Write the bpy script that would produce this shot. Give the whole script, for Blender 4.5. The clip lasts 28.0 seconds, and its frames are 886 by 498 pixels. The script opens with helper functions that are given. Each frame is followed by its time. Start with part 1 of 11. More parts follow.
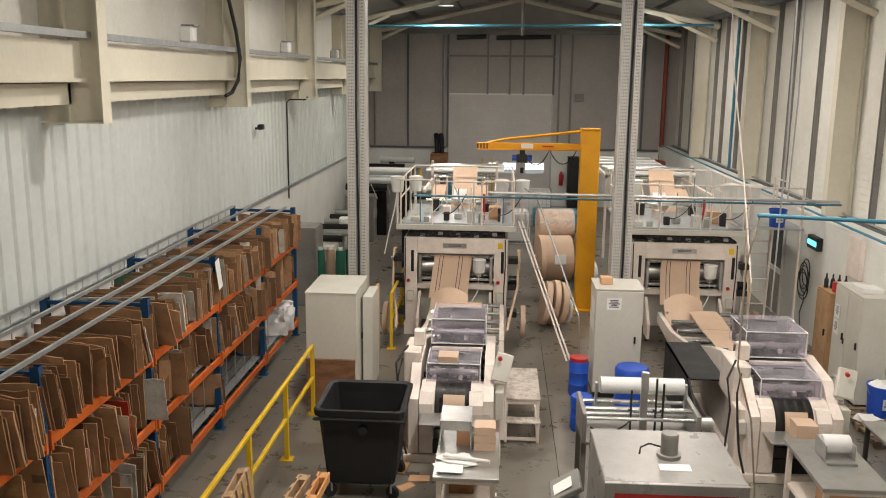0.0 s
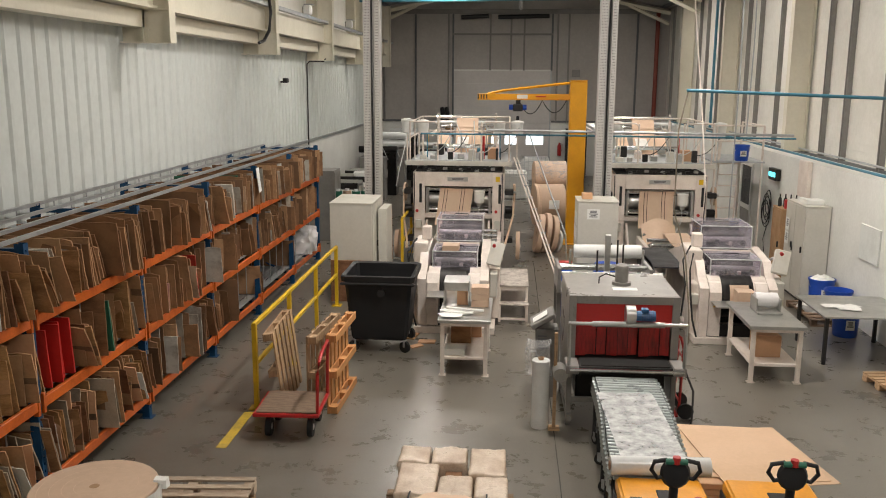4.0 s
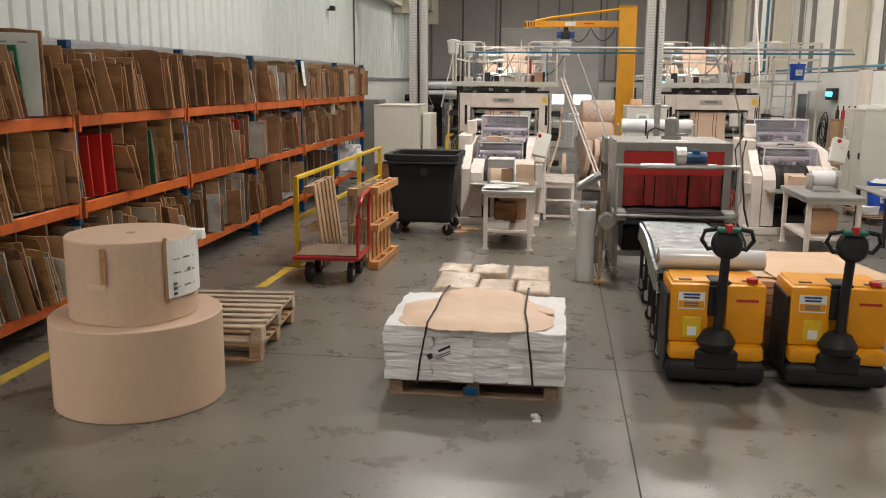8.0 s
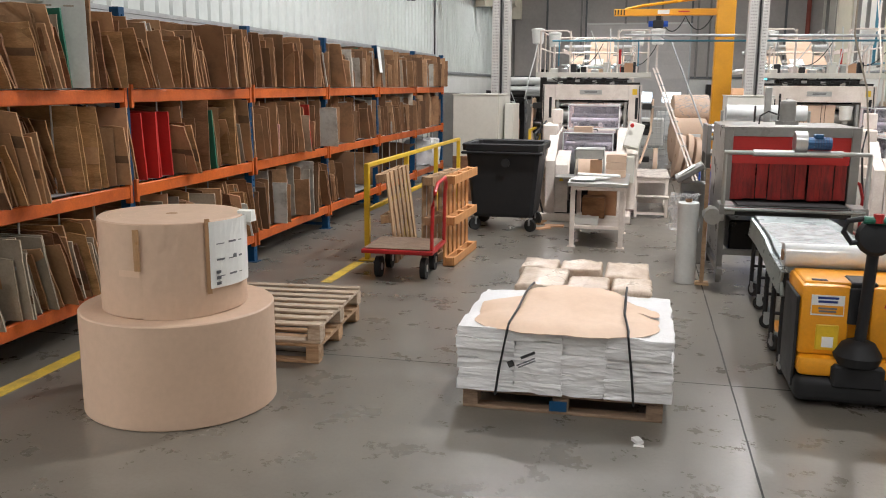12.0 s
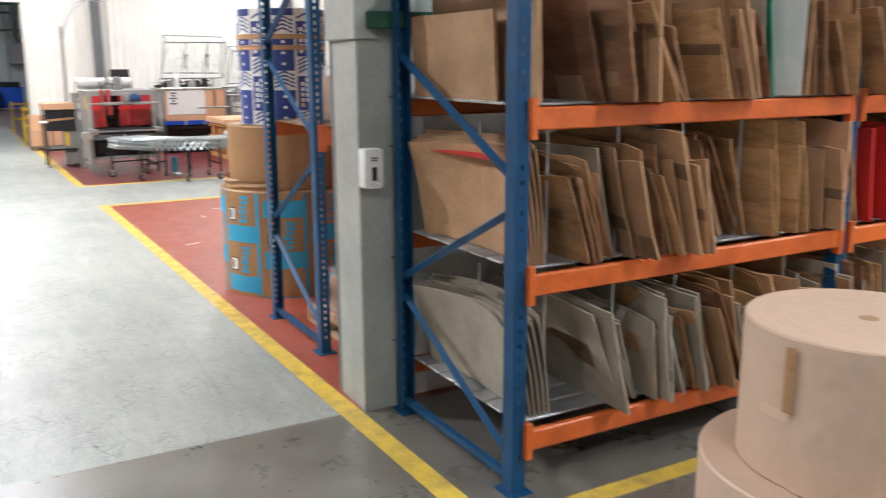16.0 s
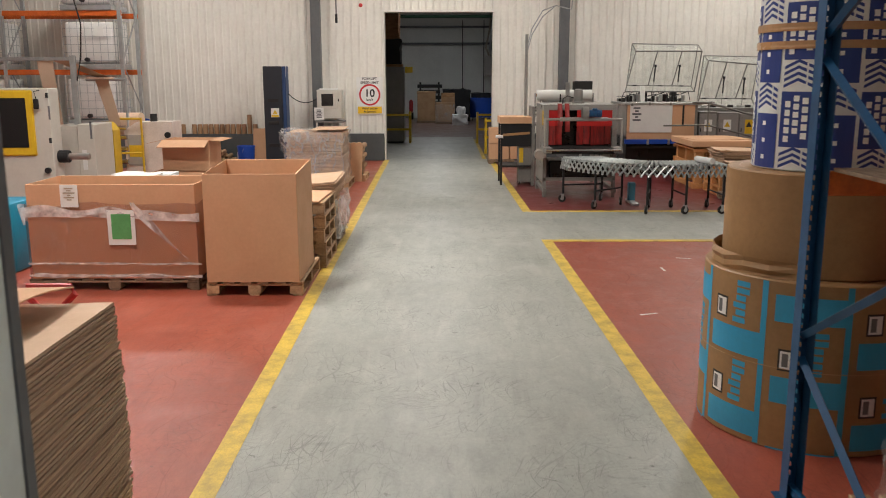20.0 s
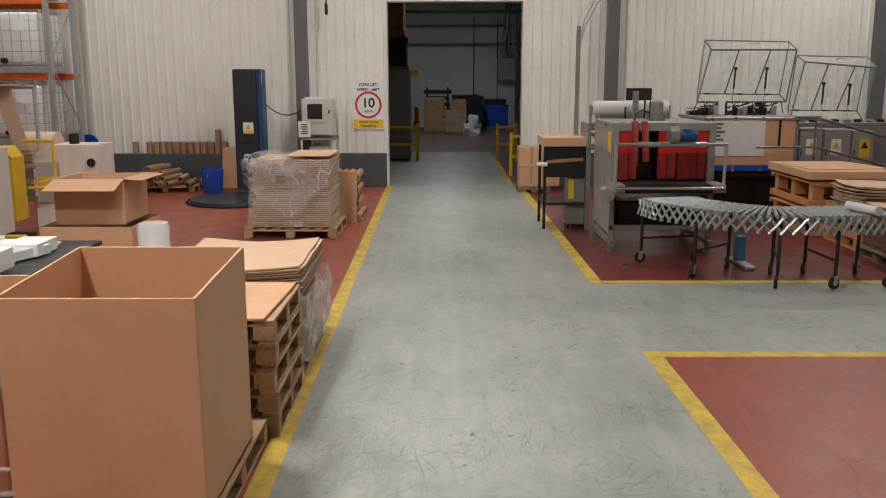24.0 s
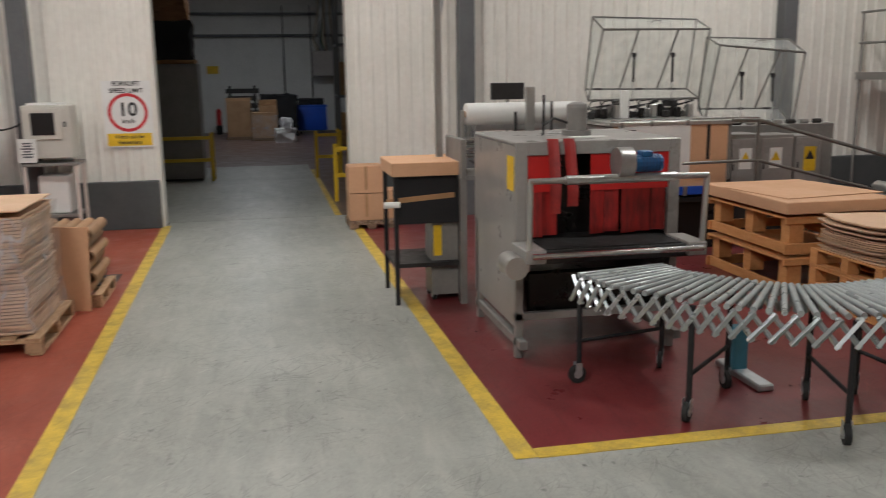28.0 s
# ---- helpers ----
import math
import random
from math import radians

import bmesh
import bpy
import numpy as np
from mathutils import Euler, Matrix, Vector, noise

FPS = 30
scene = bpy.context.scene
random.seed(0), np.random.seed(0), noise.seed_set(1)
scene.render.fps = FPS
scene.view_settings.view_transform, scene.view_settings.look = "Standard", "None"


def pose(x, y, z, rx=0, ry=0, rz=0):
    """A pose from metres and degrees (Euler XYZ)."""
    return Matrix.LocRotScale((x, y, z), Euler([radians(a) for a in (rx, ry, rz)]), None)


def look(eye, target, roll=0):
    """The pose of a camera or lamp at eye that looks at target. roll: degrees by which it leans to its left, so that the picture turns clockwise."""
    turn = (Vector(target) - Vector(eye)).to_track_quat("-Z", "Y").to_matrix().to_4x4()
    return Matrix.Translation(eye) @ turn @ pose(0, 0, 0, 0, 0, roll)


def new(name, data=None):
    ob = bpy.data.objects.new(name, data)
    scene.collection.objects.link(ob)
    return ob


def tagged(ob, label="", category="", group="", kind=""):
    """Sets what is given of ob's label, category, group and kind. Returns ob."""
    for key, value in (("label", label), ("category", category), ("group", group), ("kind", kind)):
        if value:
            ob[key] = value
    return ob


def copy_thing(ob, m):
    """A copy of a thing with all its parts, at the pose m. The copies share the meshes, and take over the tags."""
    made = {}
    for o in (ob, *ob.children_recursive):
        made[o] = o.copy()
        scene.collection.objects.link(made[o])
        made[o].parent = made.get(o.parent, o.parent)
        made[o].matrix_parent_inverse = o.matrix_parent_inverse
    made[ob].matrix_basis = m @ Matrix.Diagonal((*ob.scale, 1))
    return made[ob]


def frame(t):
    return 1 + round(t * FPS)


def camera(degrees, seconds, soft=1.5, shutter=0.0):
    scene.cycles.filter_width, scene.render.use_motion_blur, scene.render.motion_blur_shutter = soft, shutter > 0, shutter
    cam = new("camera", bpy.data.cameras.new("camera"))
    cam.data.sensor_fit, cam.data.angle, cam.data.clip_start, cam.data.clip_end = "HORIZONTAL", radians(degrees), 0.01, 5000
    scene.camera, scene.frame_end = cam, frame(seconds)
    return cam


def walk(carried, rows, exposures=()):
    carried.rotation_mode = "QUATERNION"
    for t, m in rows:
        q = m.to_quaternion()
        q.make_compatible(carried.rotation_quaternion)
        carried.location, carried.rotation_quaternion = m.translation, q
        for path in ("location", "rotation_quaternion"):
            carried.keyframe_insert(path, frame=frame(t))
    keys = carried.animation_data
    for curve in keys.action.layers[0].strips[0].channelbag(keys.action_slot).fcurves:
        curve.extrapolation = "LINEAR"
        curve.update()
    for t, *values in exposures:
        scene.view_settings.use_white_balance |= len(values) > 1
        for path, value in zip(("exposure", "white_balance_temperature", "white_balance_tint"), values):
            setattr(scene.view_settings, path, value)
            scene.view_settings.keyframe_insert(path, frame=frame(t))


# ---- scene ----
cam = camera(54.4, 28.0, 1.0, 0.35)
PATH = [
    (0, (0.065, 0.903, 5.311), (-0.068, 2.859, 4.918), 0.6),
    (0.5, (0.137, 0.512, 5.183), (0.001, 2.469, 4.792), 0.3),
    (1, (0.186, 0.141, 5.031), (0.05, 2.098, 4.641), 0.2),
    (1.5, (0.165, -0.185, 4.783), (0.035, 1.773, 4.395), 0.7),
    (2, (0.229, -0.47, 4.552), (0.092, 1.487, 4.162), 0.5),
    (2.5, (0.259, -0.801, 4.356), (0.12, 1.156, 3.968), 0.5),
    (4.5, (0.343, -1.877, 4.057), (0.187, 0.08, 3.672), 0.4),
    (5, (0.334, -1.861, 3.832), (0.171, 0.095, 3.447), 0.6),
    (5.5, (0.366, -1.886, 3.595), (0.191, 0.069, 3.21), 0.4),
    (6, (0.39, -1.906, 3.323), (0.202, 0.047, 2.938), 0.3),
    (6.5, (0.398, -1.942, 3.04), (0.198, 0.011, 2.658), 0.3),
    (7, (0.402, -1.932, 2.784), (0.187, 0.019, 2.401), 0.3),
    (7.5, (0.398, -1.924, 2.547), (0.164, 0.025, 2.164), 0.3),
    (8, (0.394, -1.93, 2.33), (0.138, 0.016, 1.948), 0.4),
    (8.5, (0.406, -1.94, 2.135), (0.126, 0.003, 1.755), 0.4),
    (9, (0.397, -1.927, 2.069), (0.092, 0.012, 1.687), 0.6),
    (9.5, (0.404, -1.9, 2.055), (0.075, 0.036, 1.674), 0.5),
    (10, (0.358, -1.808, 2.08), (0.012, 0.124, 1.698), 0.7),
    (10.5, (0.317, -1.646, 2.08), (-0.05, 0.283, 1.7), 0.5),
    (11, (0.271, -1.452, 2.074), (-0.115, 0.473, 1.692), 0.6),
    (11.5, (0.253, -1.259, 2.058), (-0.154, 0.662, 1.679), 0.5),
    (13.5, (0.094, -0.325, 2.053), (-0.593, 1.515, 1.675), 0.5),
    (14, (0.006, -0.085, 2.119), (-0.857, 1.675, 1.722), 0.5),
    (14.5, (-0.09, 0.218, 2.126), (-1.167, 1.855, 1.726), 0.3),
    (15, (-0.256, 0.495, 2.199), (-1.55, 1.96, 1.774), 0.2),
    (15.5, (-0.469, 0.732, 2.224), (-1.976, 1.973, 1.787), 0.1),
    (16, (-0.677, 0.91, 2.208), (-2.385, 1.86, 1.783), -0.3),
    (16.5, (-0.915, 1.083, 2.207), (-2.77, 1.709, 1.794), 0.1),
    (17, (-1.233, 1.247, 2.235), (-3.168, 1.535, 1.821), -0.3),
    (17.5, (-1.542, 1.357, 2.236), (-3.499, 1.396, 1.827), -0.3),
    (18, (-1.845, 1.425, 2.245), (-3.803, 1.434, 1.84), -0.2),
    (18.5, (-2.165, 1.447, 2.242), (-4.124, 1.448, 1.84), -0.2),
    (19, (-2.587, 1.427, 2.217), (-4.547, 1.428, 1.818), -0.1),
    (19.5, (-3.087, 1.415, 2.198), (-5.048, 1.414, 1.803), -0.1),
    (20, (-3.657, 1.412, 2.172), (-5.618, 1.406, 1.779), -0.1),
    (20.5, (-4.274, 1.375, 2.167), (-6.235, 1.364, 1.776), -0.0),
    (21, (-4.886, 1.332, 2.179), (-6.847, 1.307, 1.787), -0.1),
    (21.5, (-5.527, 1.291, 2.145), (-7.489, 1.252, 1.756), -0.1),
    (23.5, (-7.683, 1.086, 2.217), (-9.645, 1.063, 1.831), 0.1),
    (24, (-8.279, 1.1, 2.211), (-10.241, 1.088, 1.826), -0.1),
    (24.5, (-8.873, 1.104, 2.22), (-10.836, 1.116, 1.838), -0.2),
    (25, (-9.46, 1.11, 2.245), (-11.422, 1.152, 1.858), -0.4),
    (25.5, (-10.046, 1.139, 2.234), (-12.007, 1.205, 1.847), -0.6),
    (26, (-10.641, 1.15, 2.233), (-12.601, 1.244, 1.843), -0.5),
    (26.5, (-11.288, 1.164, 2.211), (-13.246, 1.284, 1.823), -0.6),
    (27, (-11.918, 1.215, 2.196), (-13.875, 1.356, 1.806), -0.6),
    (27.5, (-12.552, 1.276, 2.171), (-14.505, 1.453, 1.78), -0.8),
    (28, (-13.142, 1.36, 2.166), (-15.063, 1.752, 1.771), -0.8),
]
walk(cam, [(t, look(eye, target, roll)) for t, eye, target, roll in PATH],
     [(0, -0.17, 6900, 10), (6, -0.19, 6750, 10), (8, -0.02, 6650, 10), (9.5, 0.2, 6400, 10), (10, 0.26, 6320, 10), (11.5, 0.32, 6180, 10), (13.5, 0.3, 5960, 10), (14, 0.28, 5850, 9), (15, 0.64, 5700, 9), (15.6, 0.7, 5740, 9), (16.3, 0.6, 5750, 9), (17, 0.12, 5850, 9), (17.5, -0.12, 5900, 9), (18, -0.32, 5980, 9), (19, -0.38, 6200, 10), (20, -0.5, 6450, 10), (21, -0.66, 6450, 10), (24, -0.8, 6250, 10), (26, -0.92, 6175, 10), (28, -0.72, 6150, 10)])

# ---- world, sun, lamps ----
world = bpy.data.worlds.new("world")
scene.world = world
world.use_nodes = True
_wn = world.node_tree.nodes
_sky = _wn.new("ShaderNodeTexSky")
_sky.sky_type, _sky.sun_disc = "NISHITA", False
_sky.sun_elevation, _sky.sun_rotation = radians(38), radians(20)
world.node_tree.links.new(_sky.outputs[0], _wn["Background"].inputs[0])
_wn["Background"].inputs[1].default_value = 0.12
sun = new("sun", bpy.data.lights.new("sun", "SUN"))
sun.data.energy, sun.data.angle, sun.data.color = 3.0, radians(0.5), (1.0, 0.95, 0.88)
sun.matrix_world = look((0, 0, 20), (0.4, -0.9, 19.2))

HALL_POWER, BACK_POWER, STORE_POWER = 215.0, 262.0, 55.0
HALL_TINT, BACK_TINT = (1.0, 0.955, 0.915), (1.0, 0.95, 0.885)
LAMPS = [(1.2, 8.6, 7.45, HALL_POWER * 1.9, HALL_TINT), (-1.2, -4.0, 7.0, HALL_POWER * 0.6, HALL_TINT), (3.2, 1.0, 7.4, HALL_POWER * 0.85, HALL_TINT)]
LAMPS += [(x, y, 7.45, HALL_POWER * 1.02, HALL_TINT) for x in (-1.8, 3.8) for y in (12.5, 20.0, 28.5)]
LAMPS += [(x, y, 6.7, BACK_POWER * k, BACK_TINT) for x, y, k in ((-10.2, -2.4, 1.95), (-13.8, -1.7, 1.45), (-22.6, 1.1, 1.25), (-22.8, -5.4, 1.05), (-14.0, 0.6, 0.85), (-18.7, 6.8, 0.6), (-23.6, 8.6, 0.95))]
LAMPS += [(-33.0, 1.0, 5.8, STORE_POWER, BACK_TINT), (-42.0, 1.0, 5.8, STORE_POWER * 3.4, (0.95, 0.98, 1.0))]

# ---- materials ----
def nodes_of(name):
    m = bpy.data.materials.new(name)
    m.use_nodes = True
    nt = m.node_tree
    return m, nt, nt.nodes["Principled BSDF"]


def link(nt, a, b):
    nt.links.new(a, b)


def node(nt, kind, **kw):
    n = nt.nodes.new(kind)
    for k, v in kw.items():
        n.inputs[k.replace("_", " ")].default_value = v
    return n


def coords(nt, world_space=False):
    if world_space:
        return nt.nodes.new("ShaderNodeNewGeometry").outputs["Position"]
    tc = nt.nodes.new("ShaderNodeTexCoord")
    oi = nt.nodes.new("ShaderNodeObjectInfo")
    mul = nt.nodes.new("ShaderNodeMath")
    mul.operation = "MULTIPLY"
    mul.inputs[1].default_value = 53.0
    link(nt, oi.outputs["Random"], mul.inputs[0])
    add = nt.nodes.new("ShaderNodeVectorMath")
    link(nt, tc.outputs["Object"], add.inputs[0])
    link(nt, mul.outputs[0], add.inputs[1])
    return add.outputs[0]


def ramp(nt, src, lo, hi, a=0.0, b=1.0):
    r = nt.nodes.new("ShaderNodeMapRange")
    r.inputs[1].default_value, r.inputs[2].default_value = lo, hi
    r.inputs[3].default_value, r.inputs[4].default_value = a, b
    link(nt, src, r.inputs[0])
    return r.outputs[0]


def mixc(nt, fac, a, b):
    m = nt.nodes.new("ShaderNodeMix")
    m.data_type = "RGBA"
    for sock, v in ((m.inputs[0], fac), (m.inputs[6], a), (m.inputs[7], b)):
        if hasattr(v, "is_output"):
            link(nt, v, sock)
        elif isinstance(v, (int, float)):
            sock.default_value = v
        else:
            sock.default_value = (*v, 1)
    return m.outputs[2]


def noise_tex(nt, vec, scale, detail=4.0, rough=0.6, stretch=None):
    if stretch:
        mp = nt.nodes.new("ShaderNodeMapping")
        mp.inputs["Scale"].default_value = stretch
        link(nt, vec, mp.inputs["Vector"])
        vec = mp.outputs[0]
    n = node(nt, "ShaderNodeTexNoise", Scale=scale, Detail=detail, Roughness=rough)
    link(nt, vec, n.inputs["Vector"])
    return n.outputs["Fac"]


def bump(nt, bsdf, height, strength, dist=0.01):
    b = node(nt, "ShaderNodeBump", Strength=strength, Distance=dist)
    link(nt, height, b.inputs["Height"])
    link(nt, b.outputs[0], bsdf.inputs["Normal"])


def mat(name, col, dark=None, rough=0.5, metal=0.0, scale=3.0, relief=0.15, vary=0.0, dirt=0.25, world_space=False, stretch=None, hue=0.0, gloss=0.5):
    """Colour with stains at one scale, grain at another, wear in the gloss; vary: difference from piece to piece."""
    m, nt, bs = nodes_of(name)
    vec = coords(nt, world_space)
    big = noise_tex(nt, vec, scale, 5.0, 0.65, stretch)
    fine = noise_tex(nt, vec, scale * 14, 3.0, 0.6, stretch)
    dark = dark or tuple(c * 0.62 for c in col)
    c = mixc(nt, ramp(nt, big, 0.42, 0.72, 0.0, min(1.0, dirt * 2.2)), col, dark)
    c = mixc(nt, ramp(nt, fine, 0.35, 0.75, 0.0, dirt), c, tuple(x * 0.8 for x in dark))
    if vary or hue:
        oi = nt.nodes.new("ShaderNodeObjectInfo")
        hs = nt.nodes.new("ShaderNodeHueSaturation")
        link(nt, c, hs.inputs["Color"])
        link(nt, ramp(nt, oi.outputs["Random"], 0, 1, 1 - vary, 1 + vary), hs.inputs["Value"])
        link(nt, ramp(nt, oi.outputs["Random"], 0, 1, 0.5 - hue, 0.5 + hue), hs.inputs["Hue"])
        c = hs.outputs[0]
    link(nt, c, bs.inputs["Base Color"])
    link(nt, ramp(nt, big, 0.3, 0.75, rough * 0.82, min(1, rough * 1.25)), bs.inputs["Roughness"])
    bs.inputs["Metallic"].default_value = metal
    bs.inputs["Specular IOR Level"].default_value = gloss
    if relief:
        bump(nt, bs, fine, relief, 0.004)
    return m


def scratches(nt, p, angle, long, short, lo, hi):
    """Thin marks that run one way; angle in degrees."""
    mp = nt.nodes.new("ShaderNodeMapping")
    mp.inputs["Rotation"].default_value = (0, 0, radians(angle))
    link(nt, p, mp.inputs["Vector"])
    return ramp(nt, noise_tex(nt, mp.outputs[0], 1.0, 3.0, 0.6, (long, short, 1.0)), lo, hi)


def times(nt, a, b, op="MULTIPLY"):
    n = nt.nodes.new("ShaderNodeMath")
    n.operation = op
    for k, v in enumerate((a, b)):
        if hasattr(v, "is_output"):
            link(nt, v, n.inputs[k])
        else:
            n.inputs[k].default_value = v
    return n.outputs[0]


def floor_mat(name, col, dark, light, rough, wear=0.5, mark=None, gloss=0.5, fine=0.3):
    """Painted or power-floated concrete: cloudy patches, tyre marks, clusters of scratches, specks, worn gloss."""
    m, nt, bs = nodes_of(name)
    p = coords(nt, True)
    cloud = noise_tex(nt, p, 0.5, 6.0, 0.62)
    patch = noise_tex(nt, p, 2.4, 7.0, 0.72)
    grit = noise_tex(nt, p, 38.0, 5.0, 0.75)
    mottle = noise_tex(nt, p, 9.0, 6.0, 0.75, (0.6, 1.4, 1.0))
    where = ramp(nt, noise_tex(nt, p, 1.1, 4.0, 0.7), 0.40, 0.60)
    where2 = ramp(nt, noise_tex(nt, p, 1.7, 4.0, 0.7, (1.0, 1.0, 7.0)), 0.48, 0.62)
    warp = nt.nodes.new("ShaderNodeVectorMath")
    warp.operation = "MULTIPLY_ADD"
    wn = node(nt, "ShaderNodeTexNoise", Scale=0.7, Detail=2.0)
    link(nt, p, wn.inputs["Vector"])
    link(nt, wn.outputs["Color"], warp.inputs[0])
    warp.inputs[1].default_value = (1.3, 1.3, 0.0)
    link(nt, p, warp.inputs[2])
    pw = warp.outputs[0]
    sc = scratches(nt, pw, 10, 0.9, 38.0, 0.63, 0.71)
    for ang, a_, b_ in ((-17, 1.1, 46.0), (33, 0.8, 42.0), (75, 1.3, 52.0), (-60, 1.0, 50.0)):
        sc = times(nt, sc, scratches(nt, pw, ang, a_, b_, 0.64, 0.72), "MAXIMUM")
    blot = ramp(nt, noise_tex(nt, p, 8.0, 8.0, 0.85), 0.60, 0.70)
    tyre = ramp(nt, noise_tex(nt, p, 0.8, 5.0, 0.75, (0.35, 3.2, 1.0)), 0.54, 0.70)
    c = mixc(nt, ramp(nt, cloud, 0.35, 0.66), col, dark)
    c = mixc(nt, ramp(nt, patch, 0.48, 0.72, 0.0, 0.6), c, light)
    c = mixc(nt, times(nt, tyre, min(1.0, wear * (0.7 - 0.35 * fine))), c, tuple(x * 0.72 for x in dark))
    c = mixc(nt, times(nt, times(nt, sc, where), wear * 0.62), c, mark or tuple(x * 0.42 for x in dark))
    c = mixc(nt, times(nt, times(nt, scratches(nt, p, 38, 2.4, 30.0, 0.62, 0.7), where2), wear * 0.7), c, tuple(min(1, x * 1.3) for x in light))
    c = mixc(nt, times(nt, times(nt, blot, where), wear * (0.15 + 0.95 * fine)), c, tuple(x * 0.5 for x in dark))
    c = mixc(nt, ramp(nt, mottle, 0.48, 0.74, 0.0, 0.34 * wear), c, tuple(x * 0.66 for x in dark))
    c = mixc(nt, ramp(nt, mottle, 0.44, 0.28, 0.0, 0.3 * wear), c, light)
    c = mixc(nt, ramp(nt, grit, 0.45, 0.68, 0.0, 0.36 - 0.1 * fine), c, tuple(x * 0.6 for x in dark))
    lane = times(nt, scratches(nt, p, 2, 0.7, 11.0, 0.54, 0.70), ramp(nt, noise_tex(nt, p, 0.75, 5.0, 0.7), 0.44, 0.60))
    c = mixc(nt, times(nt, lane, min(1.0, wear * (0.95 - 0.55 * fine))), c, tuple(x * 0.55 for x in dark))
    fleck = noise_tex(nt, p, 17.0, 7.0, 0.82)
    spot = ramp(nt, noise_tex(nt, p, 1.6, 4.0, 0.65), 0.36, 0.62, 0.35, 1.0)
    c = mixc(nt, times(nt, times(nt, ramp(nt, fleck, 0.54, 0.66), spot), 0.24 * fine), c, tuple(x * 0.62 for x in dark))
    c = mixc(nt, times(nt, times(nt, ramp(nt, fleck, 0.46, 0.36), spot), 0.26 * fine), c, tuple(min(1, x * 1.12) for x in light))
    smear = noise_tex(nt, p, 1.0, 6.0, 0.7, (1.1, 4.2, 1.0))
    c = mixc(nt, ramp(nt, smear, 0.50, 0.68, 0.0, 0.45 * fine), c, light)
    c = mixc(nt, ramp(nt, smear, 0.46, 0.30, 0.0, 0.42 * fine), c, tuple(x * 0.85 for x in dark))
    pock = ramp(nt, noise_tex(nt, p, 13.0, 3.0, 0.5), 0.675, 0.71)
    c = mixc(nt, times(nt, times(nt, pock, where), 0.8 * fine), c, tuple(x * 0.3 for x in dark))
    hair = scratches(nt, pw, 52, 2.2, 52.0, 0.61, 0.645)
    for ang, a_, b_ in ((-38, 2.0, 60.0), (4, 1.6, 64.0), (88, 2.4, 56.0), (24, 3.0, 48.0), (-12, 2.0, 70.0)):
        hair = times(nt, hair, scratches(nt, pw, ang, a_, b_, 0.615, 0.65), "MAXIMUM")
    c = mixc(nt, times(nt, times(nt, hair, where), 0.48 * fine), c, tuple(x * 0.40 for x in dark))
    link(nt, c, bs.inputs["Base Color"])
    r = times(nt, ramp(nt, patch, 0.3, 0.75, rough * 0.72, rough * 1.35), times(nt, sc, 0.12 * fine), "ADD")
    link(nt, r, bs.inputs["Roughness"])
    bs.inputs["Specular IOR Level"].default_value = gloss
    bump(nt, bs, patch, 0.06, 0.01)
    return m


def clear_mat(name, tint, rough=0.05, alpha=0.25, bumpy=0.0, scale=20.0, folds=False):
    """Thin film or acrylic: mostly see-through, with a glossy skin; folds: bright creases on clear film."""
    m, nt, bs = nodes_of(name)
    tr = nt.nodes.new("ShaderNodeBsdfTransparent")
    tr.inputs[0].default_value = (*tint, 1)
    mx = nt.nodes.new("ShaderNodeMixShader")
    bs.inputs["Base Color"].default_value = (*[min(1, c * 1.0) for c in tint], 1)
    bs.inputs["Roughness"].default_value = rough
    vec = coords(nt)
    n = noise_tex(nt, vec, scale, 4.0, 0.6)
    if folds:
        crease = noise_tex(nt, vec, scale * 0.9, 3.0, 0.55, (1.0, 1.0, 0.45))
        ridge = times(nt, times(nt, crease, 0.5, "SUBTRACT"), 0.0, "ADD")
        ab = nt.nodes.new("ShaderNodeMath")
        ab.operation = "ABSOLUTE"
        link(nt, ridge, ab.inputs[0])
        line_ = ramp(nt, ab.outputs[0], 0.0, 0.03, min(1, alpha * 2.4), 0.0)
        link(nt, times(nt, line_, ramp(nt, n, 0.38, 0.72, alpha * 0.45, alpha * 1.7), "MAXIMUM"), mx.inputs[0])
    else:
        link(nt, ramp(nt, n, 0.3, 0.7, alpha * 0.5, min(1, alpha * 1.7)), mx.inputs[0])
    if bumpy:
        bump(nt, bs, n, bumpy, 0.02)
    link(nt, tr.outputs[0], mx.inputs[1])
    link(nt, bs.outputs[0], mx.inputs[2])
    link(nt, mx.outputs[0], nt.nodes["Material Output"].inputs[0])
    return m


def glow_mat(name, col, strength):
    m, nt, bs = nodes_of(name)
    bs.inputs["Base Color"].default_value = (*col, 1)
    bs.inputs["Emission Color"].default_value = (*col, 1)
    bs.inputs["Emission Strength"].default_value = strength
    return m


FLOOR_HALL = floor_mat("hall_floor", (0.172, 0.155, 0.128), (0.122, 0.110, 0.092), (0.225, 0.205, 0.172), 0.31, 0.04, None, 1.0, 0.04)
FLOOR_WALK = floor_mat("walkway_floor", (0.39, 0.402, 0.365), (0.27, 0.28, 0.252), (0.455, 0.46, 0.412), 0.42, 0.72, None, 0.5, 1.0)
FLOOR_RED = floor_mat("red_floor", (0.35, 0.077, 0.043), (0.245, 0.053, 0.032), (0.43, 0.125, 0.08), 0.42, 0.6, (0.12, 0.04, 0.033), 0.5, 0.7)
FLOOR_MAROON = floor_mat("maroon_floor", (0.185, 0.032, 0.034), (0.13, 0.024, 0.026), (0.24, 0.05, 0.045), 0.34, 0.6, (0.07, 0.02, 0.02), 0.5, 0.6)
